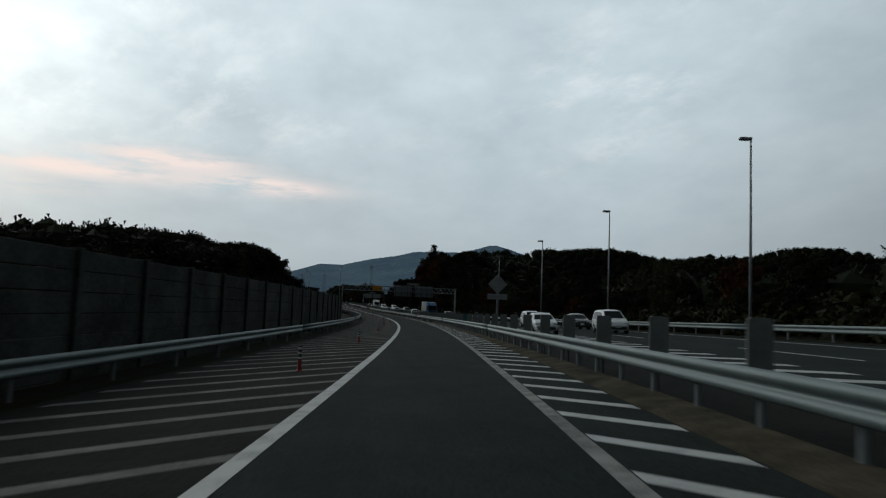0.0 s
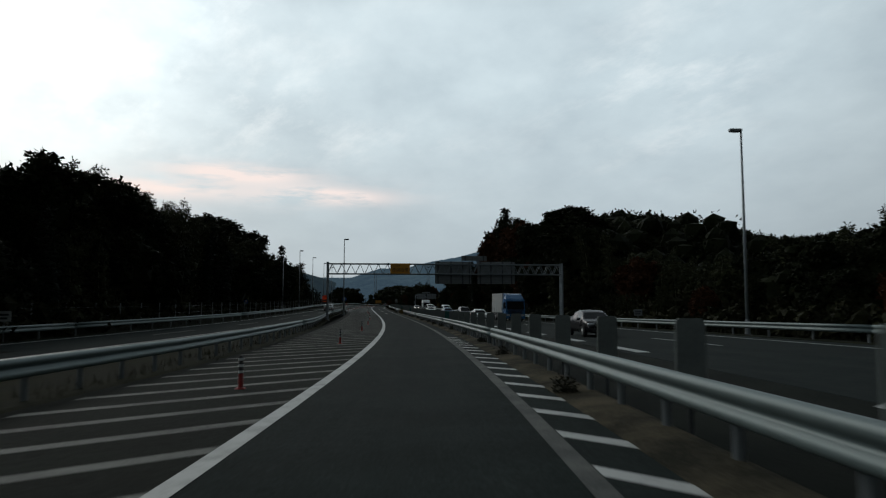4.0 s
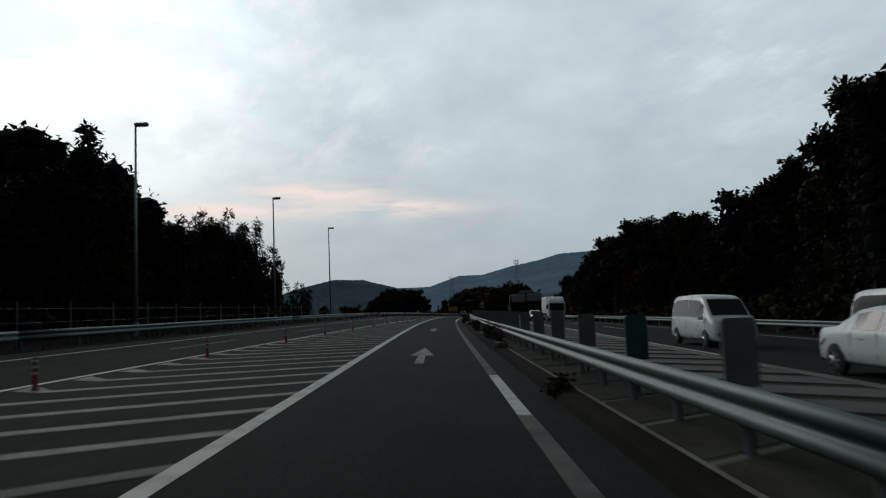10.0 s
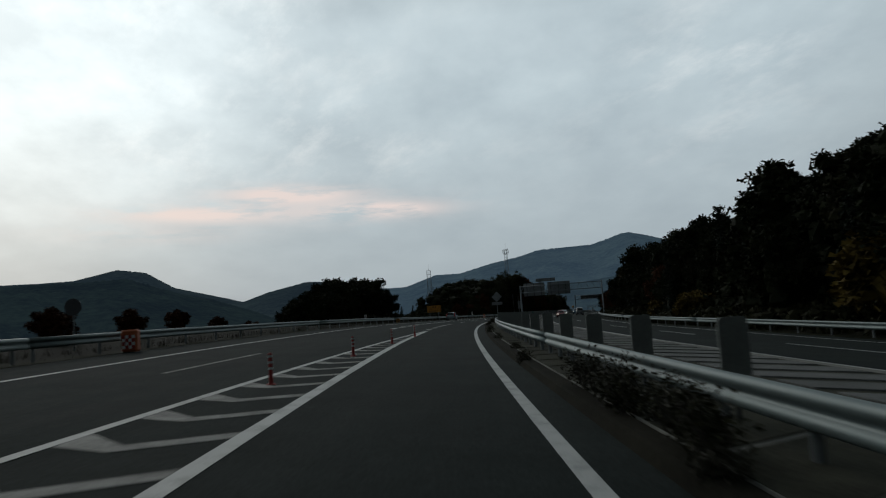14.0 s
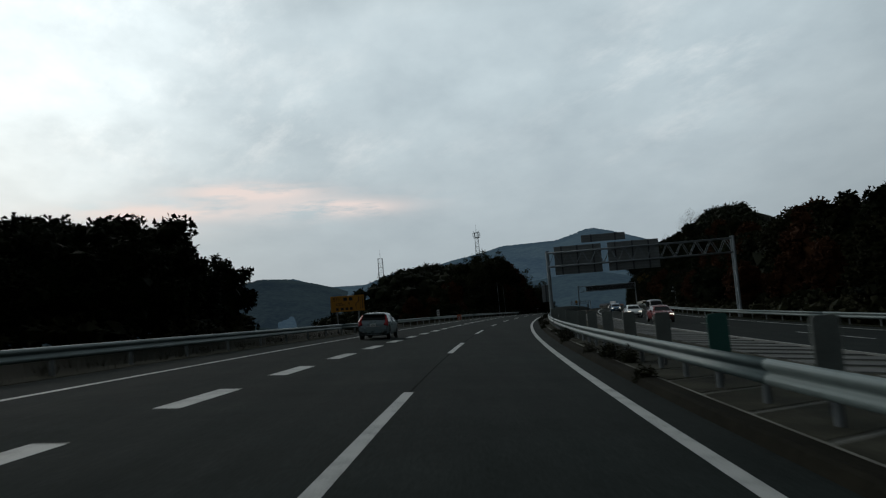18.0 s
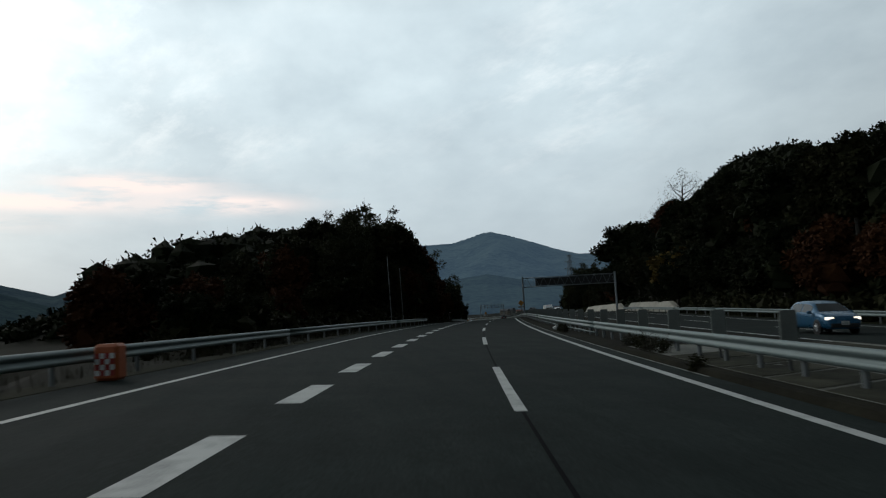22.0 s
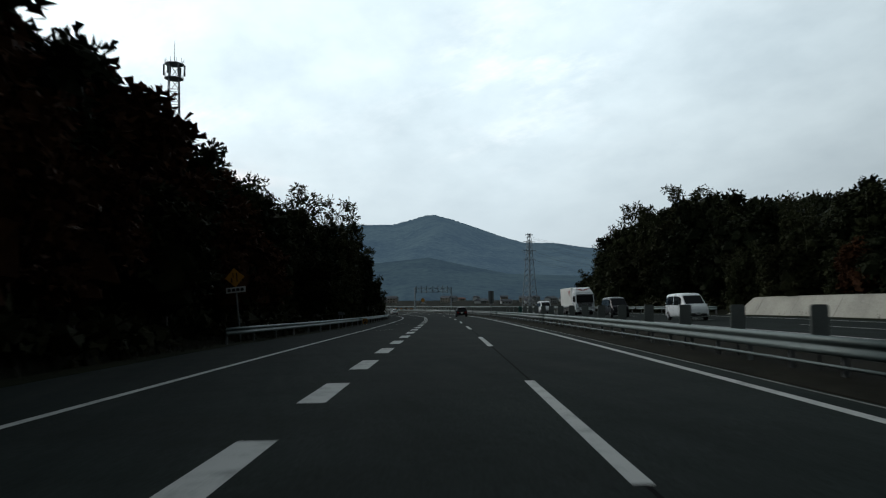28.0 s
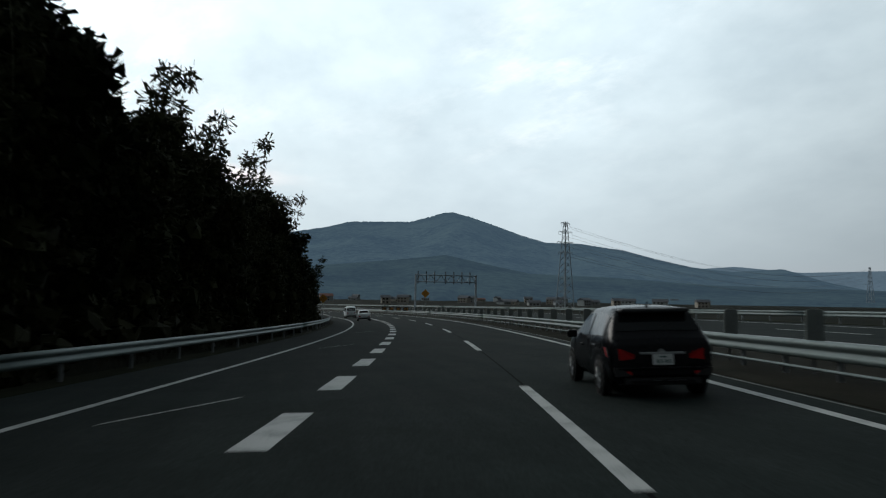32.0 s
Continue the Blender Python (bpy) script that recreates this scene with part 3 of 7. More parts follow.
while s < 366:
    step = 2.048
    lw = 0.42
    left = max(-8.3, o_rail_left(s) + 0.7) if s < 232 else o_main_right(s) + 0.1
    n = max(2, int((-3.7 - left) / 0.8))
    if -3.7 - left > 0.3:
        knee = left + min(0.75, (-3.7 - left) * 0.4) if s >= 232 else left
        k = 0.85 if s < 236 else 0.7
        bars.append([(s, -3.72), (s + lw, -3.72), (s + lw - k * (-3.72 - knee), knee), (s - k * (-3.72 - knee), knee)])
        if s >= 236:
            e = s - k * (-3.72 - knee)
            bars.append([(e, knee), (e + lw, knee), (e + lw + 0.62 * (knee - left) + 0.35, left), (e + 0.62 * (knee - left) - 0.1, left)])
    s += step
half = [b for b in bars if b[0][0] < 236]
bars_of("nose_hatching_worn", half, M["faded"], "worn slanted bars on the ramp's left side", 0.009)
bars_of("nose_hatching", [b for b in bars if b[0][0] >= 236], M["worn"], "white slanted bars filling the merging nose")
bars_of("gore_hatching", [[(30.2 + 2.0 * i, 0.12), (30.65 + 2.0 * i, 0.12), (30.65 + 2.0 * i - 1.5 * w, 0.12 + 1.25 * w), (30.2 + 2.0 * i - 1.5 * w, 0.12 + 1.25 * w)]
                        for i in range(-34, 51) for w in (1.0 if i < 20 else max(0.25, 1.0 - (i - 20) * 0.022),)], M["paint"], "white slanted bars between lane and guard rail")
quads("opposite_hatching", [[(2.6 * i, 5.0), (2.6 * i + 0.8, 5.0), (2.6 * i + 2.2, 6.2), (2.6 * i + 0.8, 7.6), (2.6 * i, 7.6), (2.6 * i + 1.3, 6.2)] for i in range(-12, 40)], M["paint"],
      "white arrow-shaped bars on the opposite side")
for i in range(14):
    line("opposite_block", 116 + 9 * i, 120.5 + 9 * i, lambda q: 5.95, 0.45, M["paint"], "broad white block on the opposite side", 2.25)
line("opposite_edge_left", 250, 1040, o_opp_left, 0.18, M["paint"], "white edge line of the opposite lanes", 5)
line("opposite_edge_right", -45, 1040, o_opp_right, 0.18, M["paint"], "white outer edge line of the opposite lanes", 5)
for i in range(50):
    line("opposite_dash", 20 * i, 20 * i + 8, lambda q: (o_opp_left(q) + o_opp_right(q)) / 2, 0.15, M["paint"], "white dash between the opposite lanes", 4)
for s in (222.3, 247.6, 275.0):
    quads("lane_arrow", [[(s, -1.88), (s, -1.62), (s + 3.7, -1.64), (s + 3.7, -1.86)], [(s + 3.4, -2.12), (s + 3.4, -1.38), (s + 7.9, -1.75)]], M["worn"], "white arrow pointing straight ahead", 0.007)
line("joint", 404, 1040, lambda q: -3.56, 0.05, M["seal"], "dark seam beside the lane line", 4, 0.0055)
line("kerb_seam", 520, 1040, lambda q: 0.62, 0.06, M["worn"], "pale seam at the pavement's edge", 4, 0.005)

# ---- guard rails ----
BEAM = [(0.0, 0.0), (0.035, -0.008), (0.062, -0.028), (0.078, -0.058), (0.08, -0.088), (0.066, -0.118), (0.036, -0.142), (0.018, -0.162), (0.016, -0.188), (0.036, -0.208), (0.066, -0.232),
        (0.08, -0.262), (0.078, -0.292), (0.062, -0.322), (0.035, -0.342), (0.0, -0.35), (-0.012, -0.33), (-0.012, -0.02)]


def post_mesh(r, height, side=0):
    bm = bmesh.new()
    if side:
        box(bm, (min(0, side * 0.11), -0.05, 0.46), (max(0, side * 0.11), 0.05, 0.68), None, 0.012)
    tube(bm, (0, 0, -0.3), (0, 0, height), r, r, 8)
    tube(bm, (0, 0, height), (0, 0, height + 0.03), r * 0.9, r * 0.45, 8)
    me = bpy.data.meshes.new("post")
    bm.to_mesh(me)
    bm.free()
    me.materials.append(M["zinc"])
    return me


POST, POST_BLOCK = post_mesh(0.058, 0.69), {1: post_mesh(0.058, 0.69, 1), -1: post_mesh(0.058, 0.69, -1)}


def guard_rail(s0, s1, of, face, spacing, label, pipe=False, posts=None):
    """face: +1 when the beam's waves look to the right of the way."""
    mid = (s0 + s1) / 2
    root = thing("guard_rail", Matrix.Translation(rp(mid, of(mid))), label, "guard rail", "guard rails along the road")
    inv = root.matrix_world.inverted()

    def put(name, v, f, mat, smooth_it=False):
        return pydata(name, [inv @ p for p in v], f, mat, root, smooth=smooth_it)

    q = s0
    while q < s1 - 1:
        e = min(q + 40, s1)
        v, f = sweep_arrays(q, e, lambda s: [(of(s) + face * a, 0.77 + b) for a, b in BEAM], 4.0, True)
        put("beam", v, f, M["steel"], True)
        if pipe:
            v, f = sweep_arrays(q, e, lambda s: [(of(s) + face * 0.02 + 0.035 * math.cos(k * 1.0472), 0.24 + 0.035 * math.sin(k * 1.0472)) for k in range(6)], 4.0, True)
            put("lower_pipe", v, f, M["steel"], True)
        q = e
    k = s0 + 0.5
    while k < min(s1, posts or s1):
        m = inv @ rmat(k, of(k) - face * 0.13)
        share("post", POST_BLOCK[face] if spacing < 3 else POST, root, m)
        k += spacing
    return root


for a, b, pipe in ((-40, 150, False), (150, 340, False), (340, 540, False), (540, 740, True), (740, 1030, True)):
    guard_rail(a, b, o_rail_right, -1, 2.0, "galvanised steel guard rail along the median", pipe, 880)
guard_rail(-40, 100, o_rail_left, 1, 4.0, "galvanised guard rail in front of the concrete wall")
guard_rail(100, 232, o_rail_left, 1, 2.0, "galvanised guard rail that ends at the merging nose")
guard_rail(95, 340, o_rail_far, 1, 4.0, "galvanised guard rail along the wooded slope")
guard_rail(340, 612, o_rail_far, 1, 4.0, "galvanised guard rail above the open valley")
guard_rail(682, 1020, o_rail_far, 1, 4.0, "galvanised guard rail at the foot of the bamboo", False, 900)
for a, b in ((-40, 300), (300, 640), (716, 1020)):
    guard_rail(a, b, o_rail_opp, -1, 4.0, "galvanised guard rail beyond the opposite lanes", False, 900)

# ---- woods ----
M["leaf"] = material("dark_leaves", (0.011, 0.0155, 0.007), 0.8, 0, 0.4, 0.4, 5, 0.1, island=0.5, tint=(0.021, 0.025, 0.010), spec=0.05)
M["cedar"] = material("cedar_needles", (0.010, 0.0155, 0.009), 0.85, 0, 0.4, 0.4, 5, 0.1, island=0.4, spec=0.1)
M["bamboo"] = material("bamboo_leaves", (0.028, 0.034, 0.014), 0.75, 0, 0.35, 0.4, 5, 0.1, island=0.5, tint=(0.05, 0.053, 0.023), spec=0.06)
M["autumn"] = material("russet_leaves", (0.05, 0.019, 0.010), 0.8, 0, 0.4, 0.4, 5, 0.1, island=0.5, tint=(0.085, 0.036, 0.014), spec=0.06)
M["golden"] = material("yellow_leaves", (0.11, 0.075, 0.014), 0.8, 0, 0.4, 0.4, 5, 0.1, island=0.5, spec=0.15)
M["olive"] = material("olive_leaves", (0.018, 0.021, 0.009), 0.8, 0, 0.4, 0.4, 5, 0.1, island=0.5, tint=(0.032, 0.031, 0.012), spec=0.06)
M["bark"] = material("bark", (0.035, 0.03, 0.023), 0.95, 0, 0.4, 3, 30, 0.6)
M["culm"] = material("bamboo_culm", (0.10, 0.11, 0.055), 0.5, 0, 0.3, 3, 30, 0.2)
M["dry"] = material("dry_weeds", (0.030, 0.028, 0.014), 0.9, 0, 0.4, 2, 20, 0.2, island=0.5)


def leaf_cards(rng, centres, per, spread, size, droop=0.0, slim=0.45, shell=0.4):
    """Many small rhombic leaf sprays round the given centres."""
    c = np.repeat(np.array([tuple(q[0]) for q in centres], float), per, axis=0)
    r = np.repeat(np.array([q[1] for q in centres], float), per)[:, None]
    n = len(c)

    def unit(v):
        return v / (np.linalg.norm(v, axis=1, keepdims=True) + 1e-9)
    p = c + unit(rng.normal(size=(n, 3))) * r * (rng.random((n, 1)) ** shell) * spread
    t = unit(rng.normal(size=(n, 3)) * (1, 1, 0.6) - (0, 0, droop))
    u = unit(np.cross(t, rng.normal(size=(n, 3))))
    k = size * (0.6 + 0.8 * rng.random((n, 1)))
    verts = np.stack([p, p + t * k * 0.45 + u * k * slim * 0.5, p + t * k, p + t * k * 0.5 - u * k * slim * 0.5], 1).reshape(-1, 3)
    faces = np.arange(4 * n).reshape(-1, 4)
    return verts.tolist(), faces.tolist()


ICO = {}


def cores(rng, centres, k, verts, faces, flat=0.85, fine=1, rough=0.5):
    """The dense inside of each clump: a lumpy, ragged body under the leaf sprays."""
    if fine not in ICO:
        b = bmesh.new()
        bmesh.ops.create_icosphere(b, subdivisions=fine, radius=1.0)
        ICO[fine] = (np.array([v.co[:] for v in b.verts]), [tuple(v.index for v in f.verts) for f in b.faces])
        b.free()
    unit, tris = ICO[fine]
    for c, r in centres:
        n = len(verts)
        verts += (np.array(c) + unit * (r * k * (1 - rough / 2 + rough * rng.random((len(unit), 1)))) * np.array((1, 1, flat))).tolist()
        faces += [tuple(n + i for i in f) for f in tris]
    return verts, faces


def sprays(rng, centres, per, length, verts, faces, stray=0.8, droop=0.1, slim=0.3, flat=0.85):
    """Pointed leaf sprays rooted in each clump and reaching just out of it."""
    c = np.repeat(np.array([tuple(q[0]) for q in centres], float), per, axis=0)
    r = np.repeat(np.array([q[1] for q in centres], float), per)[:, None]
    n = len(c)

    def unit(v):
        return v / (np.linalg.norm(v, axis=1, keepdims=True) + 1e-9)
    d = unit(rng.normal(size=(n, 3)))
    p = c + d * r * (0.52 + 0.4 * rng.random((n, 1))) * (1, 1, flat)
    t = unit(d + stray * rng.normal(size=(n, 3)) - (0, 0, droop))
    u = unit(np.cross(t, rng.normal(size=(n, 3))))
    k = length * (0.6 + 0.8 * rng.random((n, 1)))
    w = slim * (0.7 + 0.6 * rng.random((n, 1))) / 2
    back = rng.random((n, 1)) < 0.5
    a, b = np.where(back, p, p + t * k), np.where(back, p + t * k, p)
    tri = np.stack([a - u * w, a + u * w, b], 1).reshape(-1, 3)
    m = len(verts)
    verts += tri.tolist()
    faces += (np.arange(3 * n).reshape(-1, 3) + m).tolist()
    return verts, faces


def mesh_of(name, verts, faces, mat):
    me = bpy.data.meshes.new(name)
    me.from_pydata(verts, [], faces)
    me.update()
    me.materials.append(mat)
    return me


def limbs_mesh(name, segs, mat):
    bm = bmesh.new()
    for p0, p1, r0, r1 in segs:
        tube(bm, p0, p1, r0, r1, 6, False)
    me = bpy.data.meshes.new(name)
    bm.to_mesh(me)
    bm.free()
    me.materials.append(mat)
    return me


def stalk_mesh(name, pts, radii, mat, n=6):
    """One bending stem, a ring at each joint."""
    verts, faces = [], []
    for p, r in zip(pts, radii):
        verts += [(p[0] + r * math.cos(6.28318 * i / n), p[1] + r * math.sin(6.28318 * i / n), p[2]) for i in range(n)]
    for j in range(len(pts) - 1):
        faces += [(j * n + i, j * n + (i + 1) % n, (j + 1) * n + (i + 1) % n, (j + 1) * n + i) for i in range(n)]
    return mesh_of(name, verts, faces, mat)


def broadleaf(seed, mat, h=10.0, wide=3.2, per=46, bare=False):
    """Trunk, limbs and a crown of many rounded leafy clumps; the outermost sprays fray its outline."""
    rng = np.random.default_rng(seed)
    segs, tips = [((0, 0, -0.5), (0.15, 0.1, h * 0.38), 0.24, 0.17), ((0.15, 0.1, h * 0.38), (0.05, -0.1, h * 0.72), 0.17, 0.07)], []
    for i in range(13):
        a, z0 = (i + 0.5 * rng.random()) * 2.4, h * (0.26 + 0.42 * (i / 12) + 0.05 * rng.random())
        ln = wide * (0.60 + 0.36 * rng.random()) * (1.18 - 0.55 * (z0 / h))
        p1 = (math.cos(a) * ln, math.sin(a) * ln, z0 + ln * (0.25 + 0.45 * rng.random()))
        segs.append(((0.1, 0, z0), p1, 0.08, 0.025))
        tips.append((p1, wide * (0.34 + 0.14 * rng.random())))
        b = a + rng.normal() * 0.8
        q = 0.35 if bare else 0.26
        p2 = (p1[0] + math.cos(b) * ln * q, p1[1] + math.sin(b) * ln * q, p1[2] + ln * q)
        segs.append((p1, p2, 0.03, 0.012))
        tips.append((p2, wide * (0.22 + 0.10 * rng.random())))
    for i in range(7):
        a, q = i * 2.4 + rng.random(), 0.66 + 0.23 * i / 6
        rr = wide * 0.5 * math.sqrt(max(0.03, 1 - ((q - 0.5) / 0.44) ** 2))
        tips.append(((math.cos(a) * rr, math.sin(a) * rr, h * q), wide * (0.30 + 0.08 * rng.random())))
    tips.append(((0.05, -0.1, h * 0.93), wide * 0.26))
    if bare:
        v, f = leaf_cards(rng, tips, int(per * 0.9), 1.2, 0.22)
    else:
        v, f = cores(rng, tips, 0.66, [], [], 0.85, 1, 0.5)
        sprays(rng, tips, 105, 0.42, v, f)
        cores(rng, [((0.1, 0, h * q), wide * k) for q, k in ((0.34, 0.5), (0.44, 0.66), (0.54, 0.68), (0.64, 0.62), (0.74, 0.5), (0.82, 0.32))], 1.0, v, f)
    return limbs_mesh("trunk", segs, M["bark"]), mesh_of("crown", v, f, mat), "crown"


def conifer(seed, mat, h=11.0):
    rng = np.random.default_rng(seed)
    segs, cen = [((0, 0, -0.5), (0, 0, h * 0.97), 0.2, 0.02)], []
    z = h * 0.16
    while z < h:
        r = 2.0 * (1 - z / h) ** 0.8 + 0.12
        for i in range(6):
            a = rng.random() * 6.283
            ln = r * (0.8 + 0.35 * rng.random())
            p1 = (math.cos(a) * ln, math.sin(a) * ln, z - ln * 0.12)
            segs.append(((0, 0, z), p1, 0.035, 0.01))
            for k in (0.45, 0.75, 1.0):
                cen.append(((p1[0] * k, p1[1] * k, z + (p1[2] - z) * k), 0.42 * (0.6 + r * 0.3)))
        z += 0.55 + 0.1 * rng.random()
    v, f = leaf_cards(rng, cen, 5, 1.15, 0.44, 0.25, 0.35)
    cores(rng, [((0, 0, h * q), 2.0 * (1 - q) ** 0.8 + 0.1) for q in np.arange(0.2, 0.95, 0.06)], 0.6, v, f, 0.6)
    return limbs_mesh("trunk", segs, M["bark"]), mesh_of("crown", v, f, mat), "crown"


def bamboo(seed, mat, h=11.0):
    rng = np.random.default_rng(seed)
    stalks, cen = [], []
    for i in range(5):
        segs = []
        stalks.append(segs)
        x, y = rng.normal(size=2) * 1.1
        a, lean = rng.random() * 6.283, 0.6 + 1.6 * rng.random()
        hh = h * (0.75 + 0.28 * rng.random())
        prev = Vector((x, y, -0.4))
        for k in range(1, 9):
            t = k / 8
            bend = lean * t ** 3
            p = Vector((x + math.cos(a) * bend, y + math.sin(a) * bend, hh * (t - 0.07 * t ** 4 * lean)))
            segs.append((prev, p, 0.05 * (1.1 - t) + 0.008, 0.05 * (1.0 - t) + 0.006))
            if k >= 1:
                for _ in range(4 if k < 7 else 2):
                    b = rng.random() * 6.283
                    cen.append(((p.x + math.cos(b) * 0.55, p.y + math.sin(b) * 0.55, p.z - 0.1), 0.85 * (1.15 - 0.65 * t)))
            prev = p
    v, f = sprays(rng, cen, 36, 0.42, [], [], 1.2, 0.5, 0.15, 1.0)
    cores(rng, [q for q in cen[::3] if q[0][2] < h * 0.72], 0.7, v, f, 1.2, 1, 0.7)
    return [stalk_mesh("culm", [q[0][0]] + [g[1] for g in q], [q[0][2]] + [g[3] for g in q], M["culm"]) for q in stalks], mesh_of("foliage", v, f, mat), "foliage"


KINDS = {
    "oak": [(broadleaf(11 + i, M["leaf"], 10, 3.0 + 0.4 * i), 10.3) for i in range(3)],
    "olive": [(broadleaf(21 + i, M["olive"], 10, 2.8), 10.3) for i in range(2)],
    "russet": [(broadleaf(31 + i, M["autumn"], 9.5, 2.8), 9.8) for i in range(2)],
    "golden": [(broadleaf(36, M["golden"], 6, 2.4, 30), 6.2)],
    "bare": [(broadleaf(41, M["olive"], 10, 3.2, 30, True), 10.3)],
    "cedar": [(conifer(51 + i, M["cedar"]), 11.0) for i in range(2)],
    "bamboo": [(bamboo(61 + i, M["bamboo"]), 11.0) for i in range(3)],
}
TREE_LABEL = {
    "oak": "dark evergreen broadleaf tree on the roadside slope", "olive": "dull olive-green broadleaf tree on the slope",
    "russet": "autumn tree with russet-brown leaves", "golden": "small tree with yellow autumn leaves",
    "bare": "half-bare tree with thin spreading limbs", "cedar": "dark pointed cedar tree standing in the woods",
    "bamboo": "clump of tall feathery bamboo leaning outward",
}
rnd = random.Random(5)


def plant(kind, s, o, top, squash=1.0):
    """One tree, its tip at that height over the road's plane."""
    (trunk, crown, crown_name), h0 = rnd.choice(KINDS[kind])
    base = float(land(s, o)) - 0.3
    k = max(0.22, (top - base) / h0)
    x, y, z, a, b = (float(v) for v in road_arrays(s))
    p = Vector((x + math.cos(a) * o, y + math.sin(a) * o, float(ground_z(s, o)) - 0.3))
    wide = k * squash * rnd.uniform(0.9, 1.15)
    if k > 1.35:
        wide = 1.35 + (wide - 1.35) * 0.5
    m = Matrix.LocRotScale(p, Euler((rnd.uniform(-.05, .05), rnd.uniform(-.05, .05), rnd.uniform(0, 6.28))), (wide, wide, k))
    root = thing({"bamboo": "bamboo", "cedar": "cedar_tree", "oak": "evergreen_tree", "olive": "broadleaf_tree", "bare": "bare_tree"}.get(kind, "autumn_tree"), m, TREE_LABEL[kind], "bamboo" if kind == "bamboo" else "tree", "roadside trees")
    for stem in trunk if isinstance(trunk, list) else [trunk]:
        share(stem.name.split(".")[0], stem, root)
    share(crown_name, crown, root)
    return root


def pick(s, side):
    r = rnd.random()
    if side > 0:
        if s < 200:
            return "oak" if r < 0.4 else "olive" if r < 0.5 else "bamboo" if r < 0.94 else "russet"
        if s < 262:
            return "oak" if r < 0.9 else "russet"
        if s < 540:
            return "oak" if r < (0.6 if s < 470 else 0.35) else "cedar" if r < (0.78 if s < 470 else 0.4) else "olive" if r < (0.9 if s < 470 else 0.6) else "russet"
        if s < 700:
            return "oak" if r < 0.55 else "olive" if r < 0.75 else "russet" if r < 0.92 else "bare"
        return "oak" if r < 0.35 else "bamboo" if r < 0.7 else "olive"
    if 300 < s < 340:
        return "bamboo" if r < 0.65 else "oak"
    if s < 330:
        return "oak" if r < 0.52 else "cedar" if r < 0.6 else "bamboo" if r < 0.93 else "olive"
    if 425 < s < 490:
        return "cedar" if r < 0.25 else "oak"
    if s < 640:
        return "olive" if r < 0.4 else "bamboo" if r < 0.62 else "oak" if r < 0.88 else "russet"
    if s < 705:
        return "russet" if r < 0.5 else "olive" if r < 0.75 else "oak"
    return "bamboo" if r < 0.6 else "olive" if r < 0.8 else "oak"


def wood(side, table, s0, s1, rows, step):
    s = s0
    while s < s1:
        for o, share_of_top in rows:
            q, oo = s + rnd.uniform(-2.2, 2.2), o + rnd.uniform(-1.3, 1.3)
            top = float(tab(table, q)) * share_of_top * rnd.uniform(0.9, 1.04)
            if top < 2.2:
                continue
            plant(pick(q, side), q, side * oo, top)
        s += step


wood(1, H_RIGHT, 22, 200, ((23.0, 0.5), (28.0, 0.95)), 8.0)
wood(1, H_RIGHT, 200, 545, ((23.0, 0.52), (27.5, 0.92)), 7.0)
wood(1, H_RIGHT, 545, 700, ((23.5, 0.5), (28.0, 0.92), (36, 1.08)), 7.0)
wood(1, H_RIGHT, 700, 790, ((22.5, 0.55), (26.5, 0.90)), 5.0)
wood(-1, H_LEFT, 30, 335, ((23.6, 0.52), (28.0, 0.88)), 7.5)
wood(-1, H_LEFT, 428, 467, ((24.0, 0.80), (27.5, 1.0), (31.5, 1.06)), 2.9)
wood(-1, H_LEFT, 545, 612, ((19.5, 0.6), (25.0, 0.95)), 5.5)
wood(-1, H_LEFT, 612, 882, ((17.8, 0.5), (21.5, 0.86)), 5.2)
for i in range(34):
    plant("oak" if i % 3 else "olive", 694 + 5.4 * i, -25.0 - 2.5 * (i % 2), float(tab(H_LEFT, 694 + 5.4 * i)) * rnd.uniform(0.84, 0.98), 1.2)
# feathery bamboo above the canopy
for i in range(13):
    plant("bamboo", 152 + 4.3 * i, -28.5 - 1.5 * (i % 3), 13.6 + rnd.uniform(0, 1.6))
for i in range(16):
    plant("bamboo", 118 + 4.2 * i, 28.5 + 1.5 * (i % 3), float(tab(H_RIGHT, 118 + 4.2 * i)) + rnd.uniform(-0.5, 0.5))
for i in range(8):
    plant("bamboo", 305 + 4 * i, -27.5, float(tab(H_LEFT, 305 + 4 * i)) + rnd.uniform(-0.3, 0.8))
for i in range(12):
    plant("bamboo", 585 + 6 * i, -22.5, float(tab(H_LEFT, 585 + 6 * i)) * rnd.uniform(0.9, 0.98))
for i in range(12):
    plant("bamboo", 706 + 11 * i, -20.5, float(tab(H_LEFT, 706 + 11 * i)) * (rnd.uniform(0.92, 1.02) if i < 4 else rnd.uniform(0.87, 0.94)))
for s, o, t in ((741, 27, 17.4), (748, 26, 16.6), (758, 26, 17.2), (766, 25.5, 15.6), (727, 27.5, 13.0)):
    plant("bamboo", s, o, t)
plant("cedar", 252, 26, 24.5, 1.2)
# single trees that stand out of the line
plant("oak", 254, -39, 20.4, 1.5)
plant("oak", 249, -36, 19.5, 1.5)
plant("cedar", 280.5, -26.7, 15.4, 1.2)
plant("cedar", 262.5, 20.5, 12.6, 0.7)
plant("cedar", 266, 21.5, 12.0, 0.7)

plant("russet", 252, 24, 19.5)
plant("bare", 262, 28, 20.5)
plant("bare", 246, 26, 21.5)
plant("oak", 333, 27, 12.2, 1.3)
plant("oak", 339, 28, 12.0, 1.3)
plant("oak", 217, 31, 20.4, 1.7)
plant("oak", 226, 31, 20.8, 1.7)
plant("oak", 208, 30, 19.0, 1.7)
plant("bare", 655, 31, 22.5)
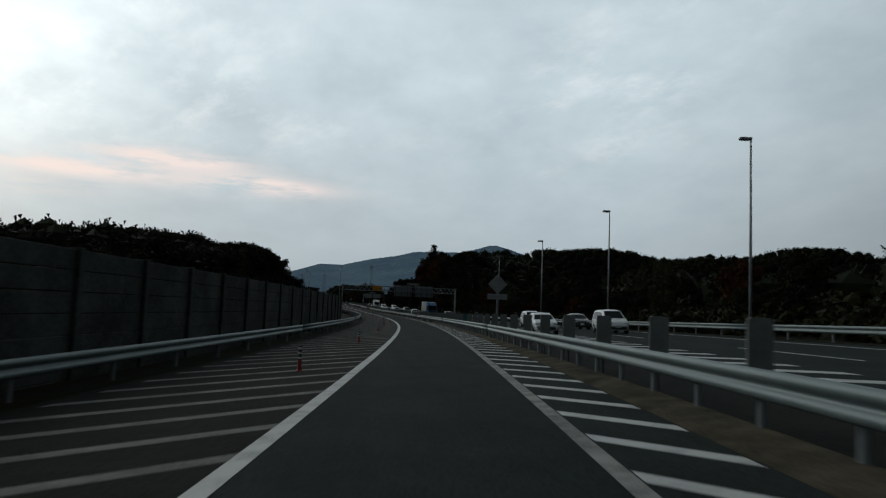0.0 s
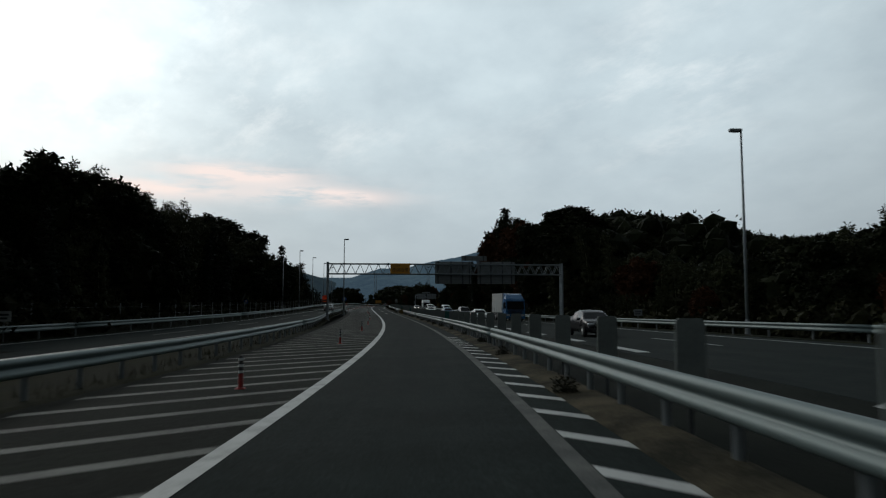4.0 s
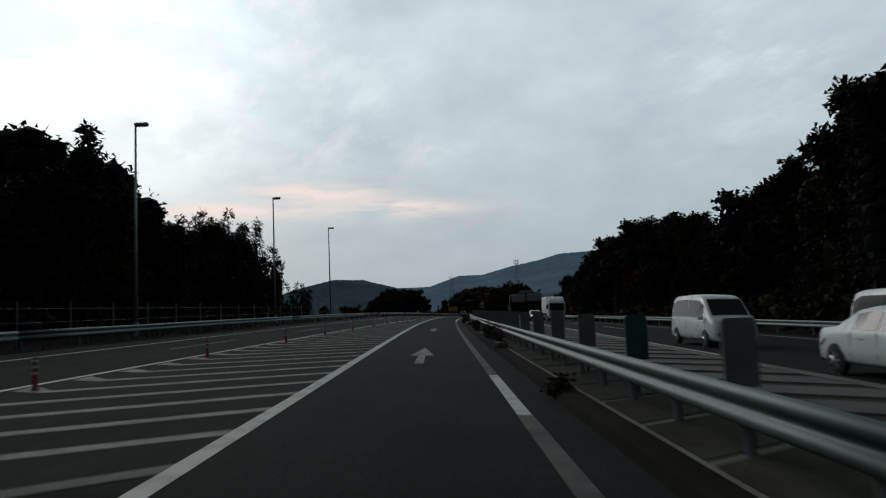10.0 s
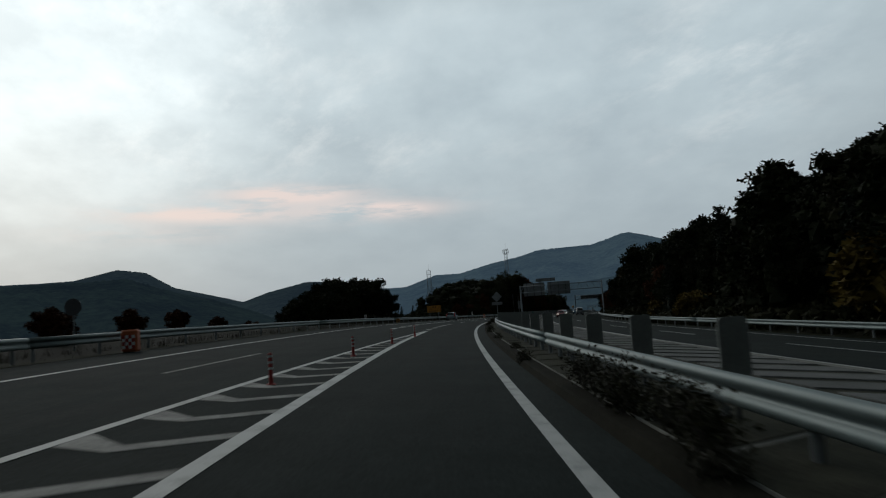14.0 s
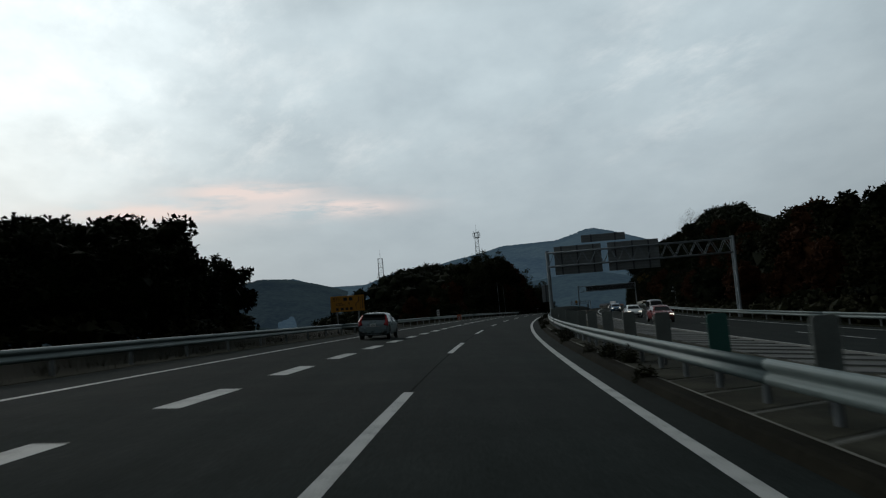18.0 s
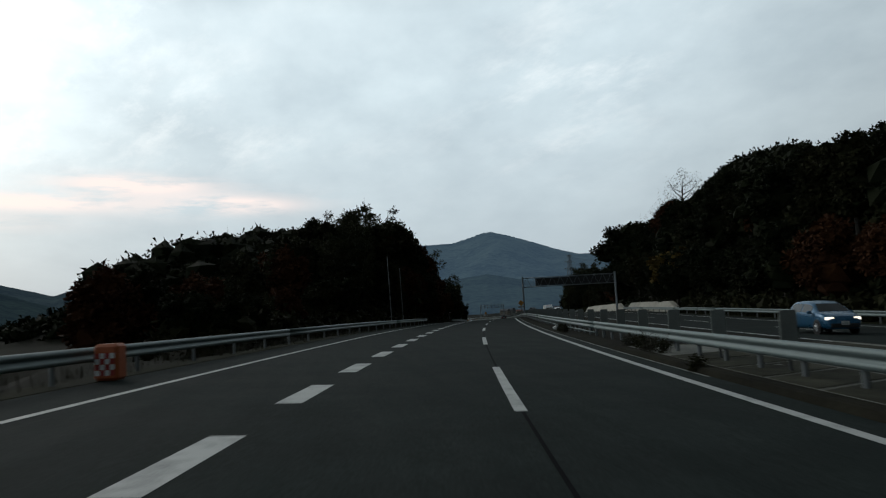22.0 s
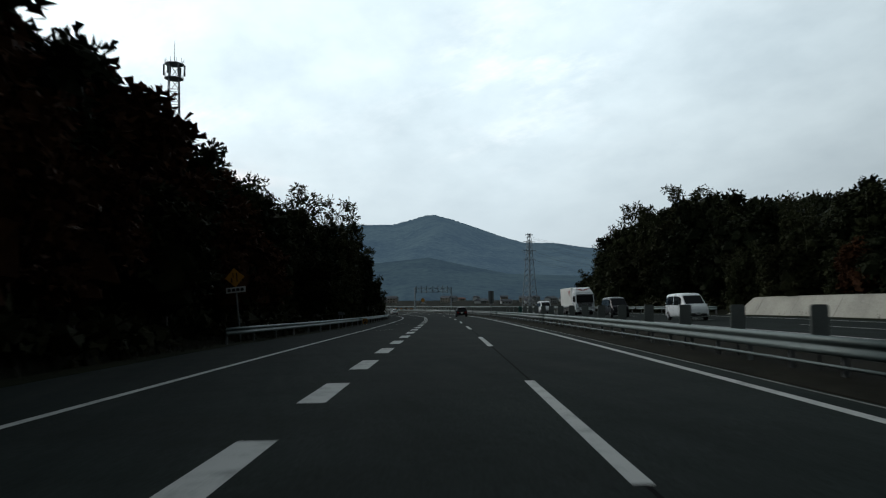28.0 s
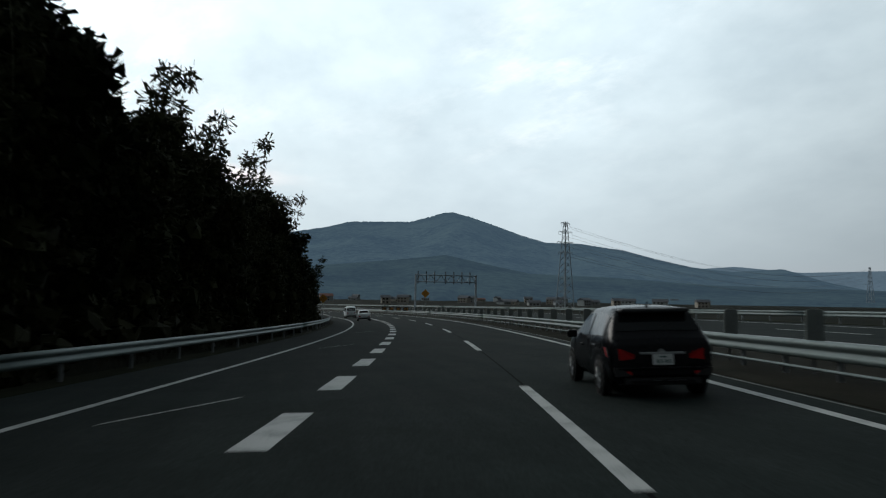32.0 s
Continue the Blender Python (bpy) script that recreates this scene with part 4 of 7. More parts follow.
plant("oak", 662, 27, 19.0, 1.2)
plant("oak", 669, 28, 18.5, 1.2)
plant("bare", 678, 41, 33)
plant("bamboo", 768, 22.5, 13.5)
plant("oak", 764, 24.5, 13.5)
plant("oak", 752, 27.5, 15.0)
plant("bamboo", 742, -20.2, 16.6)
plant("bamboo", 738, -20.6, 15.4)
plant("bamboo", 668, -20, 19.5)
for s, o, t in ((352, -20, 0.9), (362, -21, 1.1), (371, -22, 1.3), (384, -24, 1.0), (345, -22, 1.4), (395, -25, 0.8)):
    plant("golden" if rnd.random() < 0.5 else "russet", s, o, t, 1.3)
for s, o, t in ((395, 22.5, 3.4), (410, 22.5, 3.0), (355, 22, 6.0), (610, 24, 9.0), (604, 25, 8.0), (496, -22, 0.8), (512, -23, 1.2), (526, -22, 1.6)):
    plant("golden" if s < 620 and o > 0 else "olive", s, o, t, 1.4)
for s, o, t in ((606.3, -65.4, 7.2), (603.7, -60, 7.4), (598, -63, 5.0)):
    plant("cedar", s, o, t, 0.9)


def undergrowth():
    """Low bushes, sasa and creepers at the foot of the woods: too many to count."""
    rng = np.random.default_rng(77)
    cen = []
    for side, table, a, b in ((1, H_RIGHT, 20, 790), (-1, H_LEFT, 80, 334), (-1, H_LEFT, 430, 466), (-1, H_LEFT, 545, 885)):
        for s in np.arange(a, b, 1.1):
            foot = (20.6 if s < 598 or s > 722 else 23.2) if side > 0 else (22.0 if s < 400 else float(tab([(400, 24), (540, 17.5), (612, 15.6), (680, 16.6), (1000, 15.6)], s)))
            for _ in range(3):
                o = foot + abs(rng.normal()) * 3.2
                z = float(land(s, side * o))
                p = rp(s, side * o, z + rng.random() * (0.8 + 0.35 * (o - foot)))
                cen.append((p, 0.9 + 0.5 * rng.random()))
    v, f = cores(rng, cen, 0.62, [], [], 0.8, 1, 0.6)
    sprays(rng, cen, 45, 0.45, v, f)
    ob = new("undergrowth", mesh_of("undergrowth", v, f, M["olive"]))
    tagged(ob, "tangled dark bushes along the foot of the woods", "undergrowth", kind="stuff")


undergrowth()


def back_woods():
    """Closed canopy of the hills behind the front trees."""
    rng = np.random.default_rng(78)
    cen = []
    for side, table, a, b in ((1, H_RIGHT, 20, 790), (-1, H_LEFT, 24, 332), (-1, H_LEFT, 588, 880)):
        for s in np.arange(a, b, 3.9):
            for o in np.arange(30, 54, 4.8):
                q, oo = s + rng.normal() * 1.2, o + rng.normal() * 1.2
                g = float(land(q, side * oo))
                top = float(tab(table, q)) * ((0.90 + 0.006 * (oo - 30)) if side > 0 else 0.86)
                z = rp(q, side * oo, 0).z
                p = rp(q, side * oo, 0)
                for lift in np.linspace(0.12, 0.72, max(2, int((top - g) / 2.5))):
                    h = g + (max(top, g + 2.0) - 2.0 - g) * lift + rng.normal() * 0.4
                    cen.append(((p.x, p.y, z + h), 2.7))
    # the wooded hill that rises behind the wall's trees
    crest = [(60, 9.0), (110, 12.4), (150, 15.4), (180, 17.0), (250, 18.8), (290, 21.5), (318, 22.5), (330, 19)]
    for s in np.arange(62, 330, 3.6):
        for o in np.arange(44, 60, 4.2):
            q, oo = s + rng.normal() * 1.1, o + rng.normal() * 1.0
            g = float(land(q, -oo))
            top = float(tab(crest, q)) - 0.10 * abs(oo - 51) + rng.normal() * 0.6 - 1.8
            p = rp(q, -oo, 0)
            for h in np.arange(g + 1.0, top, 2.6):
                cen.append(((p.x, p.y, p.z + h), 2.5))
            cen.append(((p.x, p.y, p.z + top), 2.3))
    for side, a, b, out in ((1, 180, 760, 47), (-1, 200, 330, 47), (-1, 545, 660, 66), (-1, 660, 880, 47)):
        for s in np.arange(a, b, 2.4):
            for o in np.arange(22.6, out, 2.4):
                q, oo = s + rng.normal() * 0.7, o + rng.normal() * 0.7
                g = float(land(q, side * oo))
                if g > 0.4:
                    cen.append((tuple(rp(q, side * oo, g + 0.5 + 0.5 * rng.random())), 1.6))
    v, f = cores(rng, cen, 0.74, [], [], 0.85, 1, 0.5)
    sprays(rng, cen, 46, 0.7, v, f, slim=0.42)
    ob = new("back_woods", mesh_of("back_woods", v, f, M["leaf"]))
    tagged(ob, "closed dark canopy of the hill behind the roadside trees", "woods", kind="stuff")


back_woods()


def far_wooded_hill():
    """The hill to the right of the interchange: its land and the closed crowns on it."""
    rng = np.random.default_rng(83)

    def at(u, d):
        x, y = 118 + 250 * u, 585 - 105 * u
        h = (47 + 4.0 * math.sin(u * 9.0) + 2.0 * math.sin(u * 23.0 + 1)) * smooth((u + 0.10) / 0.22)
        return x + d * 0.40, y - d * 0.92, float(h * (1 - smooth((abs(d) - 6) / 95)))
    n, m = 40, 24
    grid = [at(i / n, -60 + 170 * j / m) for i in range(n + 1) for j in range(m + 1)]
    faces = [(i * (m + 1) + j, (i + 1) * (m + 1) + j, (i + 1) * (m + 1) + j + 1, i * (m + 1) + j + 1) for i in range(n) for j in range(m)]
    structure(pydata("far_hill", [(x, y, z - 3.5) for x, y, z in grid], faces, M["soil"], smooth=True), "leaf-covered land of a wooded hill", "hill")
    cen = []
    for u in np.arange(0, 1, 0.019):
        for d in np.arange(-12, 92, 5.0):
            x, y, z = at(u + rng.normal() * 0.005, d + rng.normal() * 1.3)
            cen.append(((x, y, z + rng.normal() * 1.1), 3.4 + 1.5 * rng.random()))
    v, f = cores(rng, cen, 0.74, [], [], 0.9, 1, 0.5)
    sprays(rng, cen, 60, 1.3, v, f, slim=0.8)
    tagged(new("far_woods", mesh_of("far_woods", v, f, M["leaf"])), "dark closed crowns covering the far hill", "woods", kind="stuff")


far_wooded_hill()


def grass_tufts():
    rng = np.random.default_rng(79)
    verts, faces = [], []

    def tuft(s, o, h, n, zz=0.0):
        for _ in range(n):
            p = rp(s + rng.normal() * 0.25, o + rng.normal() * 0.18, zz)
            a = rng.random() * 6.283
            d = Vector((math.cos(a), math.sin(a), 0))
            l = h * (0.5 + 0.8 * rng.random())
            k = len(verts)
            verts.extend([p - d.orthogonal() * 0.012, p + d.orthogonal() * 0.012, p + d * l * 0.35 + Vector((0, 0, l))])
            faces.append((k, k + 1, k + 2))
    for s in np.arange(95, 236, 0.5):
        tuft(s, o_rail_left(s) + 0.25 - rng.random() * 1.3, 0.22, 9)
    for s in np.arange(150, 236, 0.3):
        tuft(s, o_rail_left(s) - 0.1 - rng.random() * 0.8, 0.34, 40)
    for s in np.arange(100, 612, 0.45):
        tuft(s, o_rail_far(s) + 0.1 - rng.random() * 1.9, 0.36, 9)
    for s in np.arange(615, 690, 0.4):
        tuft(s, -14.6 - rng.random() * 2.2, 0.45, 6)
    for s in np.arange(690, 860, 0.5):
        tuft(s, o_rail_far(s) - 0.4 - rng.random() * 1.6, 0.4, 6)
    for s in np.arange(20, 715, 0.8):
        tuft(s, o_rail_opp(s) + 0.6 + rng.random() * 1.5, 0.4, 5)
    ob = new("grass", mesh_of("grass", verts, faces, M["dry"]))
    tagged(ob, "dry yellowish grass along the guard rails", "grass", kind="stuff")


grass_tufts()


def weed(kind, s, o, h, mat, label):
    rng = np.random.default_rng(int(s * 10))
    segs, cen = [], []
    for i in range(12):
        a, l = rng.random() * 6.283, h * (0.5 + 0.5 * rng.random())
        p1 = (math.cos(a) * l * 0.45, math.sin(a) * l * 0.9, l)
        segs.append(((0, 0, 0), p1, 0.012, 0.005))
        cen += [(p1, 0.16), ((p1[0] * 0.6, p1[1] * 0.6, p1[2] * 0.6), 0.14)]
    v, f = leaf_cards(rng, cen, 22, 1.5, 0.075, 0.0, 0.4)
    root = thing(kind, rmat(s, o, 0.03 if s < 236 else 0.11), label, "weed", "weeds in the median")
    tagged(share("stems", limbs_mesh("stems", segs, M["bark"]), root), kind="stuff")
    tagged(share("leaves", mesh_of("leaves", v, f, mat), root), kind="stuff")


for s, o, h in ((223, 1.05, 0.5), (224.4, 0.95, 0.75), (225.8, 1.0, 0.9), (227.2, 1.05, 1.1), (228.6, 1.2, 0.8), (230.4, 1.1, 0.6)):
    weed("weed_clump", s, o, h, M["golden"], "yellow flowering weeds growing over the guard rail")
for s0, n, h in ((324.5, 9, 0.55), (258.0, 8, 0.5), (278.5, 5, 0.4), (306.0, 14, 0.16), (404.5, 9, 0.5), (428, 4, 0.25), (443.5, 5, 0.26), (470, 4, 0.2), (503.0, 8, 0.4), (526, 6, 0.34), (547, 5, 0.2)):
    for i in range(n):
        s = s0 + i * 0.72 + rnd.uniform(-0.25, 0.25)
        weed("weed_clump", s, rnd.uniform(0.98, 1.4), h * rnd.uniform(0.6, 1.15), M["dry"] if rnd.random() < 0.45 else M["olive"], "withered brown weeds growing through the guard rail")
for i in range(30):
    s = 240 + i * 9.6 + rnd.uniform(-3, 3)
    weed("weed_clump", s, rnd.uniform(0.75, 1.12), rnd.uniform(0.05, 0.14), M["dry"] if rnd.random() < 0.4 else M["olive"], "dry brown weeds in a crack of the kerb")
for i in range(14):
    s = 96 + i * 9.1 + rnd.uniform(-2, 2)
    weed("weed_clump", s, 1.0 + rnd.uniform(-0.1, 0.3), rnd.uniform(0.05, 0.16), M["dry"], "low dry weeds on the earthy verge")

# ---- far hills ----


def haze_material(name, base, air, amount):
    """Forest seen through a kilometre or more of damp air: the air's own light is put in as emission."""
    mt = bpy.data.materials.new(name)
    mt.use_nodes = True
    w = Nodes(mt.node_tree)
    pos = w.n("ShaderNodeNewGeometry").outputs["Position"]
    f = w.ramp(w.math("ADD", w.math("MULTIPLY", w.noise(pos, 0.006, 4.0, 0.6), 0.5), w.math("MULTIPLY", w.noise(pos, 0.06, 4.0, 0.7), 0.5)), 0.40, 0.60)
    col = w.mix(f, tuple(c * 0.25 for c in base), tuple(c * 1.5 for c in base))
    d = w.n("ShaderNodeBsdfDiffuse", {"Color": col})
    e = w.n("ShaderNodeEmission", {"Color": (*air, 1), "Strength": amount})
    # wood's own colour also made to glow a little
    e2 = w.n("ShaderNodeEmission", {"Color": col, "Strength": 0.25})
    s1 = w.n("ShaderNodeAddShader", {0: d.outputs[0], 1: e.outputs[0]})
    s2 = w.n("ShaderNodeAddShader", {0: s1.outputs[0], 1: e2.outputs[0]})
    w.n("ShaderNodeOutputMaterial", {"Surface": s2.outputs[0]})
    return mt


def ridge(name, table, dist, depth, mat, seed, label, rough=0.03):
    """A range of hills: a strip of land rising to the ridge, with spurs and a wooded edge."""
    lo, hi = min(a for a, _ in table), max(a for a, _ in table)
    az = np.arange(lo, hi, 0.16)
    top = tab(sorted(table), az)
    rows = 34
    verts, faces = [], []
    for j in range(rows):
        t = j / (rows - 1)
        for a, h in zip(az, top):
            spur = noise.fractal((a * 0.35, t * 1.6, seed), 1.0, 2.0, 5)
            fine = noise.noise((a * 6.0, t * 9.0, seed + 3)) * 0.5 + noise.noise((a * 14.0, t * 20, seed + 7)) * 0.3
            r = dist - depth * (1 - t) + spur * depth * 0.18 * (1 - t)
            z = -20 + (h + 20) * (t ** 0.8) + spur * h * 0.16 * math.sin(t * 3.1416) + fine * h * rough * (0.25 + 0.75 * t ** 6)
            verts.append((-math.sin(radians(a)) * r, 400 + math.cos(radians(a)) * r, z))
    n = len(az)
    for j in range(rows - 1):
        for i in range(n - 1):
            faces.append((j * n + i, j * n + i + 1, (j + 1) * n + i + 1, (j + 1) * n + i))
    ob = pydata(name, verts, faces, mat, smooth=True)
    structure(ob, label, "hills")


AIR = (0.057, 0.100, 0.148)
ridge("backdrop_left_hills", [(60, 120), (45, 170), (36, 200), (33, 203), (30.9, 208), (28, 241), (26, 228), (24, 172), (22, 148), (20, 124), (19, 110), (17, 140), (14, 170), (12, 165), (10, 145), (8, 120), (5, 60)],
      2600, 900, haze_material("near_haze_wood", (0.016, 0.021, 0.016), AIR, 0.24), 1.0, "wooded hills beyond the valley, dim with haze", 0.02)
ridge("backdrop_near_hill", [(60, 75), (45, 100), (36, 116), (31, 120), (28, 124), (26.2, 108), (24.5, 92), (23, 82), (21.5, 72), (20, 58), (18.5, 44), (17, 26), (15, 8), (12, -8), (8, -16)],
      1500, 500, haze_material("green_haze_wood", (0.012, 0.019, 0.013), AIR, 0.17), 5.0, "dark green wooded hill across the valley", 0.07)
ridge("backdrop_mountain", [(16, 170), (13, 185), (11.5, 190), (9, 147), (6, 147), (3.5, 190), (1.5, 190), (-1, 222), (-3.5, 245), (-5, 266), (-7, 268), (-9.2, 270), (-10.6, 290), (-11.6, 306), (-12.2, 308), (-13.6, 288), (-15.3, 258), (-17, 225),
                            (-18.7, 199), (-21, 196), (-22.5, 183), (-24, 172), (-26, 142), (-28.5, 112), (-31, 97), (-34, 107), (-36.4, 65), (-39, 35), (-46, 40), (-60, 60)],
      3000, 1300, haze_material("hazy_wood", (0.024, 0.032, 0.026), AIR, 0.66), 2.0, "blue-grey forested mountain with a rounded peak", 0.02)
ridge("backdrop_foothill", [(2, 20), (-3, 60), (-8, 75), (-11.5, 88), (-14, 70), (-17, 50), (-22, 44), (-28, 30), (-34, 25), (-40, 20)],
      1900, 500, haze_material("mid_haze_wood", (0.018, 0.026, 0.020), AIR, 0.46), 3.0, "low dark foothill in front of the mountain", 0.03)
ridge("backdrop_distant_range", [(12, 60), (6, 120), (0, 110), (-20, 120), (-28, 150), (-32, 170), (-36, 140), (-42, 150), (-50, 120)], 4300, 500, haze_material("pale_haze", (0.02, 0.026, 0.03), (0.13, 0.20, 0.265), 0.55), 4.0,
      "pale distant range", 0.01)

# ---- signs, gantries, lamps ----
M["signback"] = material("sign_back_aluminium", (0.20, 0.215, 0.22), 0.6, 0.2, 0.25, 1.2, 30, 0.05)
M["frame"] = material("painted_gantry_steel", (0.22, 0.25, 0.27), 0.55, 0.25, 0.2, 2, 30, 0.05)
M["darkframe"] = material("dark_stiffener", (0.06, 0.065, 0.07), 0.6, 0.2, 0.2, 2, 30, 0.05)
M["amber"] = material("amber_sheeting", (0.52, 0.22, 0.015), 0.55, 0, 0.12, 1.5, 30, 0.03)
M["black"] = material("black_lettering", (0.012, 0.012, 0.012), 0.6, 0, 0.2, 3, 30, 0.03)
M["white"] = material("white_sheeting", (0.62, 0.63, 0.62), 0.55, 0, 0.1, 3, 30, 0.03)
M["blue"] = material("blue_sheeting", (0.02, 0.09, 0.33), 0.5, 0, 0.12, 3, 30, 0.03)
M["red"] = material("red_plastic", (0.30, 0.022, 0.018), 0.5, 0, 0.2, 3, 30, 0.05)
M["orange"] = material("orange_plastic", (0.372, 0.078, 0.015), 0.55, 0, 0.15, 3, 30, 0.05)
M["green"] = material("green_panel", (0.012, 0.085, 0.07), 0.6, 0, 0.15, 3, 30, 0.05)
M["panel"] = material("grey_panel", (0.135, 0.15, 0.14), 0.85, 0, 0.3, 1.6, 25, 0.1)
M["lampgrey"] = material("lamp_steel", (0.26, 0.28, 0.29), 0.5, 0.35, 0.15, 2, 30, 0.05)
M["led"] = emitter("led_digits", (1.0, 0.09, 0.02), 0.22)
M["slope"] = material("sprayed_concrete", (0.38, 0.365, 0.32), 0.95, 0, 0.35, 0.35, 8, 0.6, spec=0.1, obj=1)


def text_bm(body, size, m, depth=0.0):
    cu = bpy.data.curves.new("lettering", "FONT")
    cu.body, cu.size, cu.align_x, cu.align_y, cu.extrude = body, size, "CENTER", "CENTER", depth
    ob = bpy.data.objects.new("lettering", cu)
    scene.collection.objects.link(ob)
    bpy.context.view_layer.update()
    me = bpy.data.meshes.new_from_object(ob.evaluated_get(bpy.context.evaluated_depsgraph_get()))
    bm = bmesh.new()
    bm.from_mesh(me)
    bmesh.ops.transform(bm, matrix=m, verts=bm.verts)
    bpy.data.objects.remove(ob)
    bpy.data.curves.remove(cu)
    bpy.data.meshes.remove(me)
    return bm


FACE = Matrix.Rotation(radians(90), 4, "X")      # lettering upright, read from behind the camera's way


def bars_bm(rects, y):
    bm = bmesh.new()
    for x0, z0, x1, z1 in rects:
        box(bm, (x0, y - 0.004, z0), (x1, y, z1))
    return bm


def back_panel(root, x0, x1, z0, z1, y, rows, posts, name="sign_panel"):
    """The back of a large sign: sheet, ribs across, stiffeners upright."""
    bm = bmesh.new()
    box(bm, (x0, y, z0), (x1, y + 0.04, z1), None, 0.008)
    panel = part(name, bm, M["signback"], root, "grey aluminium back of a road sign")
    for i in range(rows):
        z = z0 + (z1 - z0) * (i + 0.5) / rows
        bm = bmesh.new()
        box(bm, (x0 + 0.03, y - 0.03, z - 0.035), (x1 - 0.03, y - 0.002, z + 0.035))
        part("rib", bm, M["zinc"], panel)
    for x in posts:
        bm = bmesh.new()
        box(bm, (x - 0.07, y - 0.12, z0 - 0.02), (x + 0.07, y - 0.032, z1 + 0.02))
        part("stiffener", bm, M["darkframe"], panel)
    return panel


def truss(root, x0, x1, z0, z1, y0, y1, pitch, r=0.07):
    for y in (y0, y1):
        for z in (z0, z1):
            bm = bmesh.new()
            tube(bm, (x0, y, z), (x1, y, z), r, r, 10)
            part("chord", bm, M["frame"], root, smooth=True)
    n = max(2, int(abs(x1 - x0) / pitch))
    for y in (y0, y1):
        for i in range(n):
            a, b = x0 + (x1 - x0) * i / n, x0 + (x1 - x0) * (i + 1) / n
            bm = bmesh.new()
            mid = (a + b) / 2
            tube(bm, (a, y, z0), (mid, y, z1), r * 0.42, None, 6)
            tube(bm, (mid, y, z1), (b, y, z0), r * 0.42, None, 6)
            part("lacing", bm, M["frame"], root)
    for z in (z0, z1):
        bm = bmesh.new()
        for i in range(n + 1):
            a = x0 + (x1 - x0) * i / n
            tube(bm, (a, y0, z), (a, y1, z), r * 0.4, None, 6)
            if i < n:
                tube(bm, (a, y0 if i % 2 else y1, z), (x0 + (x1 - x0) * (i + 1) / n, y1 if i % 2 else y0, z), r * 0.35, None, 6)
        part("cross_bracing", bm, M["frame"], root)


def leg(root, x, z0, z1, y0, y1, r=0.13, laced=True):
    for y in (y0, y1):
        bm = bmesh.new()
        tube(bm, (x, y, z0), (x, y, z1), r, r, 12)
        tube(bm, (x, y, z1), (x, y, z1 + 0.05), r * 1.15, r * 1.15, 12)
        box(bm, (x - 0.25, y - 0.25, z0 - 0.02), (x + 0.25, y + 0.25, z0 + 0.05))
        part("leg", bm, M["frame"], root, smooth=False)
    if laced:
        bm = bmesh.new()
        z, up = z0 + 0.5, True
        while z < z1 - 0.8:
            tube(bm, (x, y0 if up else y1, z), (x, y1 if up else y0, z + 0.85), r * 0.4, None, 6)
            z, up = z + 0.85, not up
        part("leg_lacing", bm, M["frame"], root)


def collar(root, x, y, z):
    bm = bmesh.new()
    tube(bm, (x - 0.05, y, z), (x + 0.05, y, z), 0.13, 0.13, 12)
    part("flange", bm, M["frame"], root)


